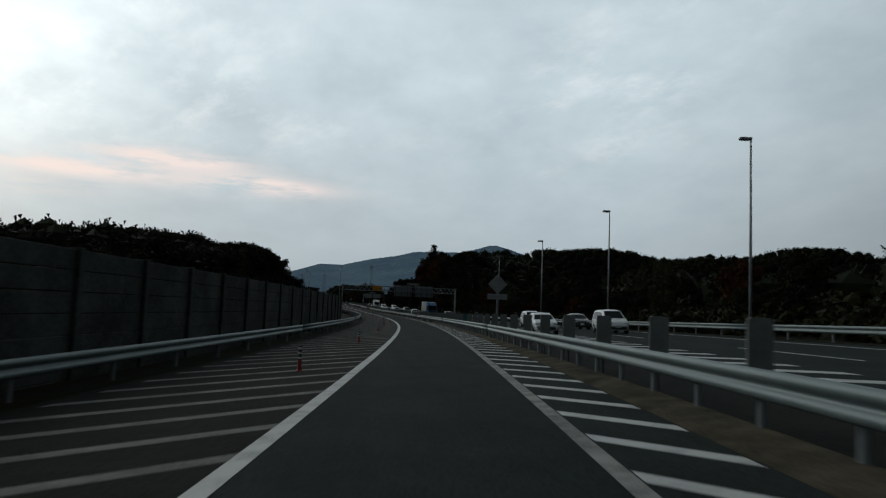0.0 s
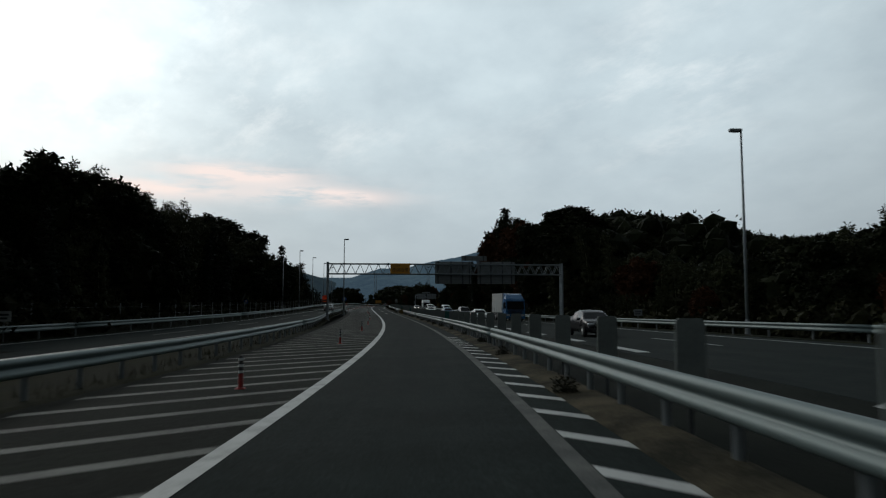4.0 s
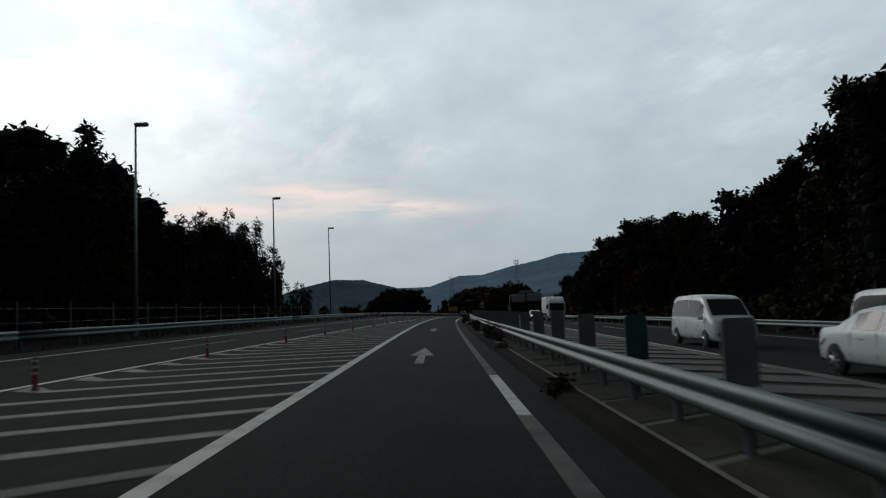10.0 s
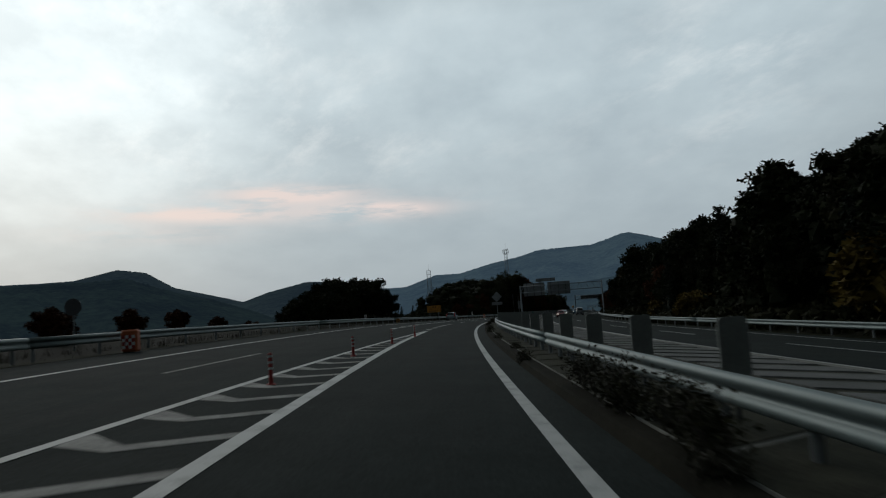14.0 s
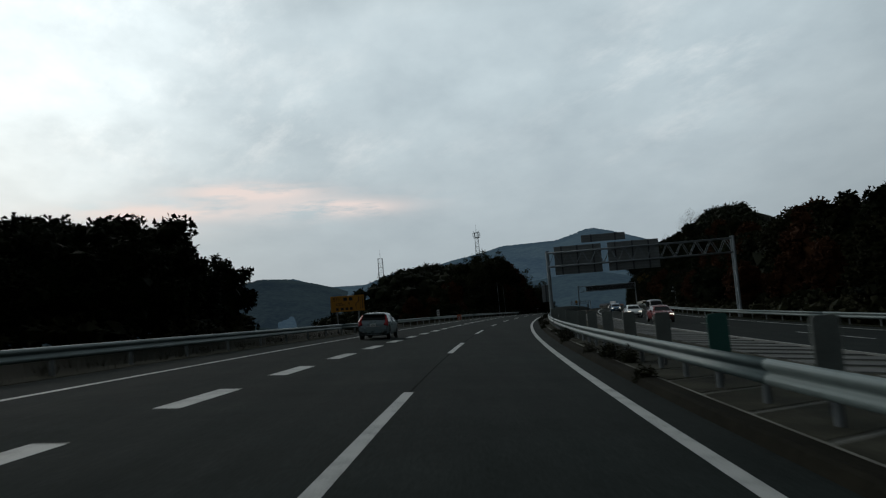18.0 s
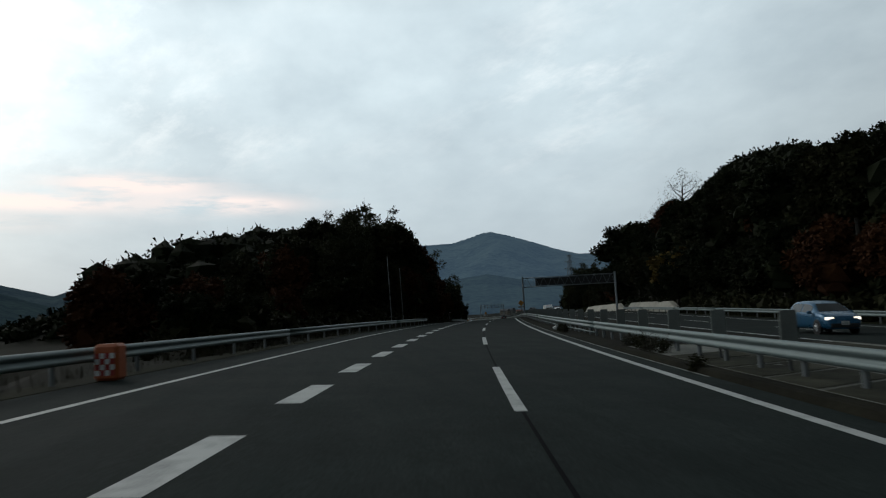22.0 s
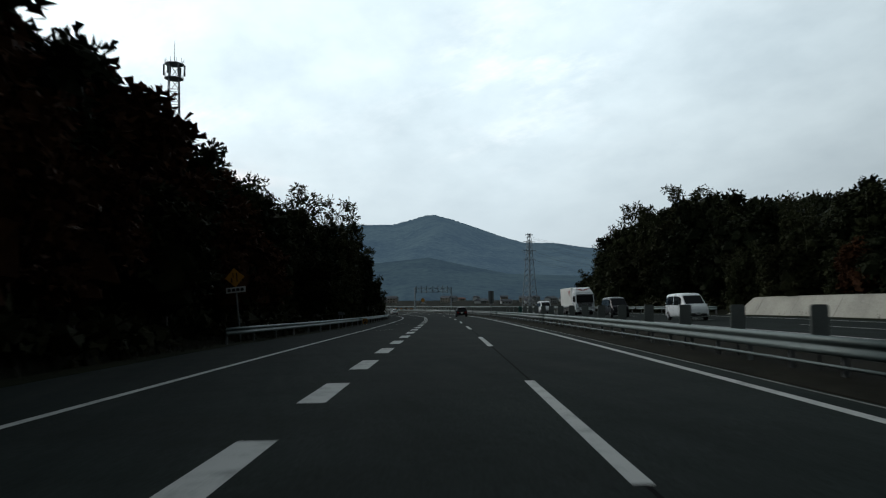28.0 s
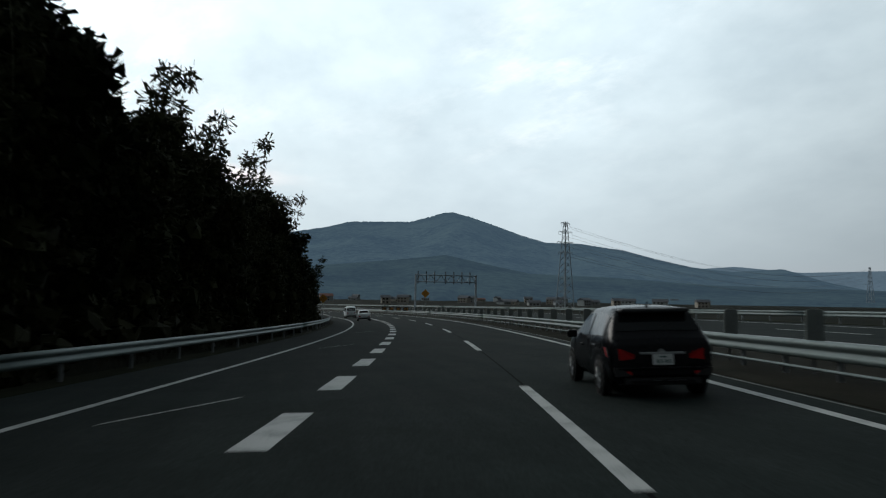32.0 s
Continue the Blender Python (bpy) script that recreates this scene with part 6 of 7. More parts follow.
# ---- walls ----


def plank_wall():
    """Barrier of concrete planks between posts, left of the ramp."""
    g = thing("barrier_wall", Matrix.Translation(rp(30, -10.1)), "weathered concrete plank wall behind the rail", "wall")
    inv = g.matrix_world.inverted()
    bm = bmesh.new()
    box(bm, (-0.16, -0.14, -0.3), (0.16, 0.14, 3.05), None, 0.02)
    post = bpy.data.meshes.new("post")
    bm.to_mesh(post)
    bm.free()
    post.materials.append(M["wallcon"])
    bm = bmesh.new()
    box(bm, (-0.06, 0.02, 0.0), (0.06, 3.98, 0.485), None, 0.015)
    plank = bpy.data.meshes.new("plank")
    bm.to_mesh(plank)
    bm.free()
    plank.materials.append(M["wallcon"])
    s = -39.0
    while s < 84:
        share("post", post, g, inv @ rmat(s, -10.1))
        if s + 4 < 86:
            p0, p1 = rp(s, -10.1), rp(s + 4, -10.1)
            q = (p1 - p0).to_track_quat("Y", "Z").to_matrix().to_4x4()
            for k in range(-1, 6):
                share("plank", plank, g, inv @ Matrix.Translation(p0 + Vector((0, 0, 0.02 + 0.5 * k))) @ q)
        s += 4.0


plank_wall()


def slope_wall(s0, s1, label):
    mid = (s0 + s1) / 2
    g = thing("retaining_wall", Matrix.Translation(rp(mid, 21.2)), label, "wall", "concrete slopes at the hill's foot")
    inv = g.matrix_world.inverted()
    s = s0
    while s < s1 - 1:
        e = min(s + 6, s1)

        def prof(q):
            k = min(1.0, max(0.25, (q - s0) / 6), max(0.25, (s1 - q) / 4))
            return [(20.6, -0.4), (20.65, 0.0), (21.5, 1.45 * k), (22.1, 1.45 * k + 0.05), (22.3, -0.3)]
        v, f = sweep_arrays(s + 0.02, e - 0.02, prof, (e - s - 0.04) / 3, True)
        pydata("panel", [inv @ p for p in v], f, M["slope"], g)
        s = e


slope_wall(603, 646, "pale stained concrete slope below the wood")
slope_wall(650, 716, "long pale concrete slope with dark stains")


# ---- towers, pylons, houses far off ----


def lattice_tower(p, h, w0, w1, label, dish=True):
    g = thing("radio_tower", Matrix.Translation(p), label, "tower", "towers on the hills")
    for i in range(4):
        sx, sy = (1 if i in (0, 1) else -1), (1 if i in (0, 3) else -1)
        bm = bmesh.new()
        tube(bm, (sx * w0, sy * w0, 0), (sx * w1, sy * w1, h), 0.12, 0.09, 6)
        part("leg", bm, M["frame"], g)
    bm = bmesh.new()
    n = int(h / 2.2)
    for k in range(n):
        a, b = k / n, (k + 1) / n
        wa, wb = w0 + (w1 - w0) * a, w0 + (w1 - w0) * b
        for (x0, y0), (x1, y1) in (((1, 1), (1, -1)), ((1, -1), (-1, -1)), ((-1, -1), (-1, 1)), ((-1, 1), (1, 1))):
            tube(bm, (x0 * wa, y0 * wa, a * h), (x1 * wb, y1 * wb, b * h), 0.05, None, 4)
            tube(bm, (x0 * wb, y0 * wb, b * h), (x1 * wb, y1 * wb, b * h), 0.05, None, 4)
    part("lacing", bm, M["frame"], g)
    if dish:
        for z in (h, h - 2.6):
            bm = bmesh.new()
            tube(bm, (0, 0, z), (0, 0, z + 0.15), w1 + 0.9, None, 10)
            for k in range(10):
                a = k * 0.628
                tube(bm, (math.cos(a) * (w1 + 0.85), math.sin(a) * (w1 + 0.85), z), (math.cos(a) * (w1 + 0.85), math.sin(a) * (w1 + 0.85), z + 1.0), 0.035, None, 4)
            part("platform", bm, M["frame"], g)
        for k in range(6):
            a = k * 1.047
            bm = bmesh.new()
            box(bm, (-0.14, -0.1, 0), (0.14, 0.1, 2.0), Matrix.Translation((math.cos(a) * (w1 + 1.0), math.sin(a) * (w1 + 1.0), h - 2.0)))
            part("antenna", bm, M["signback"], g)
    bm = bmesh.new()
    tube(bm, (0, 0, h), (0, 0, h + 4.5), 0.08, 0.03, 6)
    part("mast", bm, M["frame"], g)


lattice_tower((12.0, 780.0, 14.0), 30.0, 1.5, 0.75, "slim lattice radio tower with antennas on the wooded hill")
lattice_tower((-37.4, 768.0, 8.0), 25.5, 1.3, 1.1, "square lattice tower on the far side of the hill", False)


def pylon(p, h, turn, label):
    g = thing("pylon", Matrix.Translation(p) @ Matrix.Rotation(radians(turn), 4, "Z"), label, "pylon", "power pylons")
    w0, w1 = h * 0.075, h * 0.014
    for sx, sy in ((1, 1), (1, -1), (-1, -1), (-1, 1)):
        bm = bmesh.new()
        tube(bm, (sx * w0, sy * w0, 0), (sx * w1, sy * w1, h), 0.32, 0.2, 4)
        part("leg", bm, M["frame"], g)
    bm = bmesh.new()
    n = 13
    for k in range(n):
        a, b = k / n, (k + 1) / n
        wa, wb = w0 + (w1 - w0) * a, w0 + (w1 - w0) * b
        for (x0, y0), (x1, y1) in (((1, 1), (1, -1)), ((1, -1), (-1, -1)), ((-1, -1), (-1, 1)), ((-1, 1), (1, 1))):
            tube(bm, (x0 * wa, y0 * wa, a * h), (x1 * wb, y1 * wb, b * h), 0.13, None, 4)
            tube(bm, (x1 * wa, y1 * wa, a * h), (x0 * wb, y0 * wb, b * h), 0.13, None, 4)
    part("lacing", bm, M["frame"], g)
    for z, l in ((0.98, 4.0), (0.88, 6.2), (0.76, 7.2), (0.64, 6.4)):
        bm = bmesh.new()
        for q in (-1, 1):
            tube(bm, (0, 0, z * h), (q * l, 0, z * h + 0.3), 0.28, 0.12, 4)
            tube(bm, (0, 0, z * h - 1.6), (q * l, 0, z * h + 0.3), 0.2, 0.1, 4)
            tube(bm, (q * l, 0, z * h + 0.3), (q * l, 0, z * h - 1.6), 0.14, 0.14, 5)
        part("cross_arm", bm, M["frame"], g)
    return g


PYL = Vector((243, 1227, -7.0))
pylon(PYL, 62, 20, "grey lattice power pylon in the valley")
PYL2 = Vector((930, 1700, -7.0))
pylon(PYL2, 62, 20, "second power pylon far across the valley")


def cable(a, b, sag, label):
    pts = [a.lerp(b, t / 16) - Vector((0, 0, sag * 4 * (t / 16) * (1 - t / 16))) for t in range(17)]
    side = Vector((-(b - a).y, (b - a).x, 0)).normalized() * 0.07
    up = Vector((0, 0, 0.07))
    verts = [v for p in pts for v in (p + side, p + up, p - side, p - up)]
    faces = [(4 * j + i, 4 * j + (i + 1) % 4, 4 * j + 4 + (i + 1) % 4, 4 * j + 4 + i) for j in range(16) for i in range(4)]
    tagged(pydata("power_line", verts, faces, M["darkframe"]), label, "cable", "power lines")


for z, l in ((60, 4), (54, 6.2), (47, 7.2), (40, 6.4)):
    for q in (-1, 1):
        off = Vector((math.cos(radians(20)) * q * l, math.sin(radians(20)) * q * l, z - 1.4))
        cable(PYL + off, PYL2 + off, 22, "sagging power line between two pylons")

M["roof"] = material("tile_roof", (0.06, 0.065, 0.075), 0.7, 0, 0.3, 0.6, 6, 0.2)
M["roofred"] = material("red_tile_roof", (0.16, 0.06, 0.04), 0.7, 0, 0.3, 0.6, 6, 0.2)
M["plaster"] = material("pale_plaster", (0.27, 0.28, 0.27), 0.9, 0, 0.15, 0.5, 6, 0.1)
M["tan"] = material("tan_plaster", (0.26, 0.23, 0.19), 0.9, 0, 0.15, 0.5, 6, 0.1)
M["glass"] = material("dark_window", (0.006, 0.008, 0.009), 0.12, 0, 0.2, 3, 30, 0.0, spec=0.3)


def house(x, y, z, w, d, h, turn, wall, roof, label):
    g = thing("house", pose(x, y, z, 0, 0, turn), label, "house", "houses in the valley")
    bm = bmesh.new()
    box(bm, (-w / 2, -d / 2, 0), (w / 2, d / 2, h))
    part("wall", bm, wall, g)
    bm = bmesh.new()
    e, rz = 0.6, h + d * 0.28
    v = [bm.verts.new(p) for p in ((-w / 2 - e, -d / 2 - e, h - 0.15), (w / 2 + e, -d / 2 - e, h - 0.15), (w / 2 + e, d / 2 + e, h - 0.15), (-w / 2 - e, d / 2 + e, h - 0.15), (-w / 2 - e, 0, rz), (w / 2 + e, 0, rz))]
    for q in ((0, 1, 5, 4), (2, 3, 4, 5), (1, 2, 5), (3, 0, 4), (3, 2, 1, 0)):
        bm.faces.new([v[i] for i in q])
    part("roof", bm, roof, g)
    for k in range(max(1, int(w // 3.5))):
        for zz in ((1.0, 3.8) if h > 5 else (1.0,)):
            bm = bmesh.new()
            x0 = -w / 2 + 0.9 + k * 3.3
            box(bm, (x0, -d / 2 - 0.03, zz), (min(x0 + 1.7, w / 2 - 0.3), -d / 2 + 0.02, zz + 1.3))
            part("window", bm, M["glass"], g)


hr = random.Random(9)
for i in range(46):
    a, r = radians(-hr.uniform(3, 34)), hr.uniform(650, 1750)
    x, y = 30 - math.sin(a) * r, 740 + math.cos(a) * r
    two = hr.random() < 0.6
    red = hr.random() < 0.18
    house(x, y, -7.3, hr.uniform(8, 15), hr.uniform(7, 10), 5.8 if two else 3.2, hr.uniform(-40, 40), M["plaster"] if hr.random() < 0.6 else M["tan"], M["roofred"] if red else M["roof"],
          "small two-storey house with red tiled roof" if red and two else "two-storey house with grey tiled roof" if two else "single-storey house with a low tiled roof")
for x, y, w in ((-75, 470, 12), (-96, 505, 14), (-60, 540, 10), (-120, 455, 16)):
    house(x, y, -7.2, w, 9, 5.6, hr.uniform(-20, 20), M["plaster"], M["roof"], "two-storey house below the road with grey roof")


def litter_bag(s, o):
    rng = np.random.default_rng(4)
    bm = bmesh.new()
    bmesh.ops.create_icosphere(bm, subdivisions=3, radius=0.16)
    for v in bm.verts:
        k = 1 + 0.35 * noise.noise(v.co * 14) + 0.1 * float(rng.normal())
        v.co = Vector((v.co.x * 1.2 * k, v.co.y * 1.2 * k, max(0.0, v.co.z * 0.8 * k + 0.1)))
    ob = link_mesh("plastic_bag", bm, M["white"])
    ob.matrix_world = rmat(s, o, 0.11)
    tagged(ob, "crumpled white plastic bag lying on the median", "bag")


litter_bag(551.0, 1.02)

# ---- vehicles ----
M["rubber"] = material("tyre_rubber", (0.012, 0.012, 0.012), 0.85, 0, 0.2, 4, 40, 0.1)
M["alloy"] = material("wheel_alloy", (0.35, 0.36, 0.37), 0.35, 0.7, 0.15, 4, 40, 0.03)
M["trim"] = material("black_trim", (0.014, 0.014, 0.015), 0.55, 0, 0.2, 4, 40, 0.03)
M["tail"] = material("tail_lens", (0.40, 0.012, 0.015), 0.15, 0, 0.15, 6, 40, 0.02)
M["lens"] = material("clear_lens", (0.5, 0.52, 0.54), 0.15, 0.2, 0.15, 6, 40, 0.02)
M["lit"] = emitter("lit_headlamp", (1.0, 0.93, 0.8), 1.6)
PAINTS = {}


def paint(name, col, metal=0.3):
    if name not in PAINTS:
        PAINTS[name] = material("car_paint_" + name, col, 0.28, metal, 0.06, 0.8, 60, 0.0, spec=0.2 if name == "black" else 0.45)
    return PAINTS[name]


SHAPES = {   # station y from the rear, belt height, top height, half width, half width of the roof
    "hatch": (3.95, [(0.0, 0.56, 0.60, 0.76, 0.68), (0.04, 0.86, 0.93, 0.81, 0.74), (0.14, 0.93, 1.02, 0.835, 0.73), (0.42, 0.96, 1.36, 0.845, 0.63), (0.66, 0.96, 1.45, 0.845, 0.61), (1.35, 0.95, 1.485, 0.848, 0.60),
                     (2.0, 0.93, 1.46, 0.848, 0.60), (2.42, 0.92, 1.36, 0.848, 0.60), (3.05, 0.90, 0.985, 0.84, 0.74), (3.5, 0.84, 0.90, 0.81, 0.68), (3.85, 0.68, 0.76, 0.72, 0.58), (3.95, 0.55, 0.6, 0.62, 0.5)]),
    "sedan": (4.5, [(0.0, 0.62, 0.68, 0.76, 0.66), (0.08, 0.88, 0.97, 0.82, 0.74), (0.65, 0.93, 1.02, 0.85, 0.72), (1.25, 0.93, 1.36, 0.855, 0.60), (1.8, 0.93, 1.44, 0.855, 0.58), (2.5, 0.92, 1.42, 0.855, 0.58),
                    (2.85, 0.91, 1.32, 0.855, 0.60), (3.45, 0.88, 0.97, 0.85, 0.74), (4.1, 0.80, 0.86, 0.80, 0.66), (4.4, 0.64, 0.72, 0.72, 0.56), (4.5, 0.52, 0.56, 0.62, 0.5)]),
    "van": (4.7, [(0.0, 0.8, 0.86, 0.78, 0.70), (0.05, 1.05, 1.45, 0.83, 0.74), (0.2, 1.06, 1.84, 0.845, 0.70), (0.6, 1.06, 1.92, 0.85, 0.70), (2.0, 1.05, 1.94, 0.85, 0.70), (3.1, 1.03, 1.90, 0.85, 0.70),
                  (3.45, 1.02, 1.78, 0.85, 0.70), (4.15, 1.0, 1.14, 0.845, 0.74), (4.45, 0.9, 1.0, 0.81, 0.68), (4.65, 0.68, 0.78, 0.76, 0.62), (4.7, 0.52, 0.58, 0.66, 0.55)]),
    "minivan": (4.2, [(0.0, 0.7, 0.76, 0.76, 0.68), (0.05, 0.95, 1.2, 0.82, 0.72), (0.22, 0.98, 1.58, 0.845, 0.66), (0.6, 0.98, 1.66, 0.845, 0.65), (1.8, 0.97, 1.68, 0.845, 0.65), (2.5, 0.95, 1.60, 0.845, 0.65),
                      (3.25, 0.92, 1.05, 0.84, 0.74), (3.75, 0.86, 0.93, 0.81, 0.68), (4.1, 0.66, 0.76, 0.73, 0.58), (4.2, 0.52, 0.58, 0.64, 0.5)]),
}


def ring(y, belt, top, w, wr, low=0.24):
    half = [(0.0, low), (w * 0.86, low), (w * 0.97, low + 0.10), (w, low + 0.30), (w * 0.985, belt - 0.10), (w * 0.955, belt), (wr + (w * 0.955 - wr) * 0.12, belt + (top - belt) * 0.86),
            (wr * 0.93, belt + (top - belt) * 0.965), (wr * 0.6, top), (0.0, top + 0.012)]
    pts = [(x, y, z) for x, z in half] + [(-x, y, z) for x, z in half[-2:0:-1]]
    return pts


def wheel(root, x, y, r, rim, w=0.2):
    m = 1 if x > 0 else -1
    bm = bmesh.new()
    prof = [(-w / 2, r * 0.66), (-w / 2, r * 0.93), (-w / 2 + 0.035, r), (w / 2 - 0.035, r), (w / 2, r * 0.93), (w / 2, r * 0.66)]
    n = 20
    rings = [[bm.verts.new((x + a, y + q * math.cos(6.28318 * i / n), r + q * math.sin(6.28318 * i / n))) for i in range(n)] for a, q in prof]
    for k in range(len(prof) - 1):
        for i in range(n):
            bm.faces.new((rings[k][i], rings[k][(i + 1) % n], rings[k + 1][(i + 1) % n], rings[k + 1][i]))
    hub = part("wheel", bm, M["rubber"], root, "black tyre", True)
    bm = bmesh.new()
    xx = x + m * (w / 2 - 0.03)
    tube(bm, (xx - 0.01, y, r), (xx + 0.01, y, r), r * 0.67, None, 20)
    part("rim_back", bm, M["trim"], hub)
    bm = bmesh.new()
    for i in range(7):
        a = i * 0.8976
        tube(bm, (xx + m * 0.018, y, r), (xx + m * 0.012, y + math.cos(a) * r * 0.62, r + math.sin(a) * r * 0.62), 0.035, 0.028, 5)
    tube(bm, (xx + m * 0.0, y, r), (xx + m * 0.03, y, r), 0.06, 0.05, 8)
    part("rim", bm, rim, hub)


def car(kind, m, body_mat, label, lit=False, rear="low", extras=False, category="car"):
    L, st = SHAPES[kind]
    g = thing("van" if kind == "van" else "car", m, label, category, "traffic on the road")
    # finer stations
    ys = sorted({round(v, 3) for a, b in zip(st, st[1:]) for v in np.linspace(a[0], b[0], 4)})
    cols = [np.interp(ys, [q[0] for q in st], [q[k] for q in st]) for k in range(1, 5)]
    bm = bmesh.new()
    rows = [[bm.verts.new(p) for p in ring(y, *vals)] for y, *vals in zip(ys, *cols)]
    n = len(rows[0])
    for a, b in zip(rows, rows[1:]):
        for i in range(n):
            bm.faces.new((a[i], a[(i + 1) % n], b[(i + 1) % n], b[i]))
    bm.faces.new(rows[0][::-1])
    bm.faces.new(rows[-1])
    bmesh.ops.recalc_face_normals(bm, faces=bm.faces)
    body = part("body", bm, body_mat, g, "", True)

    def at_y(y):
        return [float(np.interp(y, [q[0] for q in st], [q[k] for q in st])) for k in range(1, 5)]

    def pane(name, cells, mat=None, out=0.012):
        bm2 = bmesh.new()
        for quad in cells:
            v = [bm2.verts.new(p) for p in quad]
            bm2.faces.new(v)
        bmesh.ops.remove_doubles(bm2, verts=bm2.verts, dist=0.0005)
        bmesh.ops.solidify(bm2, geom=bm2.faces, thickness=0.004)
        return part(name, bm2, mat or M["glass"], g)

    def side_pt(y, t, sgn, out=0.014):
        b, tp, w, wr = at_y(y)
        x = (w * 0.955) + ((wr + (w * 0.955 - wr) * 0.12) - w * 0.955) * t
        return (sgn * (x + out), y, b + (tp - b) * 0.86 * t)

    roof = [q for q in st if q[2] - q[1] > 0.3]
    y0, y1 = roof[0][0] + 0.1, roof[-1][0] + 0.12
    ymid = (y0 + y1) / 2 + 0.05
    for sgn in (-1, 1):
        for a, b in ((y0, ymid - 0.05), (ymid + 0.05, y1)):
            cells = []
            for k in range(4):
                p, q = a + (b - a) * k / 4, a + (b - a) * (k + 1) / 4
                cells.append((side_pt(p, 0.06, sgn), side_pt(q, 0.06, sgn), side_pt(q, 0.9, sgn), side_pt(p, 0.9, sgn)))
            pane("side_window", cells)
        bm = bmesh.new()
        b, tp, w, wr = at_y(y1 + 0.1)
        box(bm, (min(sgn * (w - 0.02), sgn * (w + 0.17)), y1 + 0.05, b - 0.02), (max(sgn * (w - 0.02), sgn * (w + 0.17)), y1 + 0.17, b + 0.12), None, 0.025)
        part("mirror", bm, body_mat, g)
        for hy in (ymid - 0.55, ymid + 0.5):
            b, tp, w, wr = at_y(hy)
            bm = bmesh.new()
            box(bm, (min(sgn * (w * 0.97), sgn * (w + 0.02)), hy - 0.09, b - 0.16), (max(sgn * (w * 0.97), sgn * (w + 0.02)), hy + 0.09, b - 0.12), None, 0.01)
            part("door_handle", bm, body_mat, g)
        for dy in (ymid, y1 + 0.28, y0 - 0.05):
            b, tp, w, wr = at_y(dy)
            bm = bmesh.new()
            box(bm, (sgn * w * 0.99 - 0.006, dy - 0.005, 0.42), (sgn * w * 0.99 + 0.006, dy + 0.005, b - 0.02))
            part("door_gap", bm, M["trim"], g)

    def top_pt(y, f, out=0.013):
        b, tp, w, wr = at_y(y)
        x = f * wr * (0.97 if kind == "hatch" and y < 1 else 0.88)
        return (x, y, tp + 0.012 * (1 - abs(f)) + out)

    # windscreen and rear window follow the slopes
    for name, ya, yb in (("windscreen", roof[-1][0] + 0.06, [q for q in st if q[0] > roof[-1][0]][0][0] - 0.02), ("rear_window", [q for q in st if q[0] < roof[0][0]][-1][0] + 0.03, (roof[1][0] if kind != "sedan" else roof[0][0] + 0.1) - 0.08)):
        cells = []
        for k in range(4):
            p, q = ya + (yb - ya) * k / 4, ya + (yb - ya) * (k + 1) / 4
            for fa, fb in ((-1, -0.5), (-0.5, 0), (0, 0.5), (0.5, 1)):
                cells.append((top_pt(p, fa), top_pt(p, fb), top_pt(q, fb), top_pt(q, fa)))
        pane(name, cells)
    wr_ = 0.30
    for x in (-0.768, 0.768):
        for y in (0.72, L - 0.82):
            wheel(g, x, y, wr_, M["alloy"])
            bm = bmesh.new()
            tube(bm, (x * 1.094 - 0.012, y, wr_ + 0.01), (x * 1.094 + 0.012, y, wr_ + 0.01), wr_ * 1.16, None, 20)
            part("wheel_arch", bm, M["trim"], g)
    b, tp, w, wr = at_y(0.03)
    z_t = b - 0.1 if rear == "low" else b + 0.08
    for sgn in (-1, 1):
        bm = bmesh.new()
        if rear == "low":
            v = [bm.verts.new((sgn * q[0], q[1], q[2])) for q in ((0.44, 0.0, z_t - 0.05), (0.44, -0.03, z_t + 0.02), (0.66, -0.035, z_t + 0.11), (0.66, -0.025, z_t - 0.07), (0.845, 0.16, z_t - 0.02), (0.85, 0.34, z_t + 0.13),
                                                                   (0.44, 0.12, z_t - 0.05), (0.44, 0.12, z_t + 0.02), (0.66, 0.3, z_t + 0.11), (0.66, 0.3, z_t - 0.07))]
            for q in ((0, 1, 2, 3), (3, 2, 5, 4), (1, 7, 8, 2), (2, 8, 5), (0, 3, 9, 6), (3, 4, 9), (0, 6, 7, 1)):
                bm.faces.new([v[i] for i in q])
            bmesh.ops.recalc_face_normals(bm, faces=bm.faces)
        else:
            tube(bm, (sgn * 0.70, 0.0, 0.78), (sgn * 0.765, 0.08, 0.97), 0.125, 0.095, 8)
            tube(bm, (sgn * 0.765, 0.10, 0.96), (sgn * 0.655, 0.40, 1.34), 0.09, 0.045, 8)
        part("tail_light", bm, M["tail"], g)
        bm = bmesh.new()
        box(bm, (min(sgn * 0.40, sgn * 0.74), L - 0.32, 0.62), (max(sgn * 0.40, sgn * 0.74), L - 0.06, 0.76), None, 0.035)
        part("headlight", bm, M["lit"] if lit else M["lens"], g)
    bm = bmesh.new()
    box(bm, (-0.78, -0.05, 0.34 if extras else 0.26), (0.78, 0.2, 0.50 if extras else 0.46), None, 0.04)
    part("rear_bumper", bm, body_mat if extras else M["trim"], g)
    if extras:
        bm = bmesh.new()
        box(bm, (-0.62, -0.03, 0.22), (0.62, 0.2, 0.338), None, 0.02)
        part("diffuser", bm, M["trim"], g)
        for sgn in (-1, 1):
            bm = bmesh.new()
            v = [bm.verts.new((sgn * x, y, z)) for y in (-0.058, 0.0) for x, z in ((0.48, 0.37), (0.76, 0.36), (0.78, 0.50), (0.70, 0.50))]
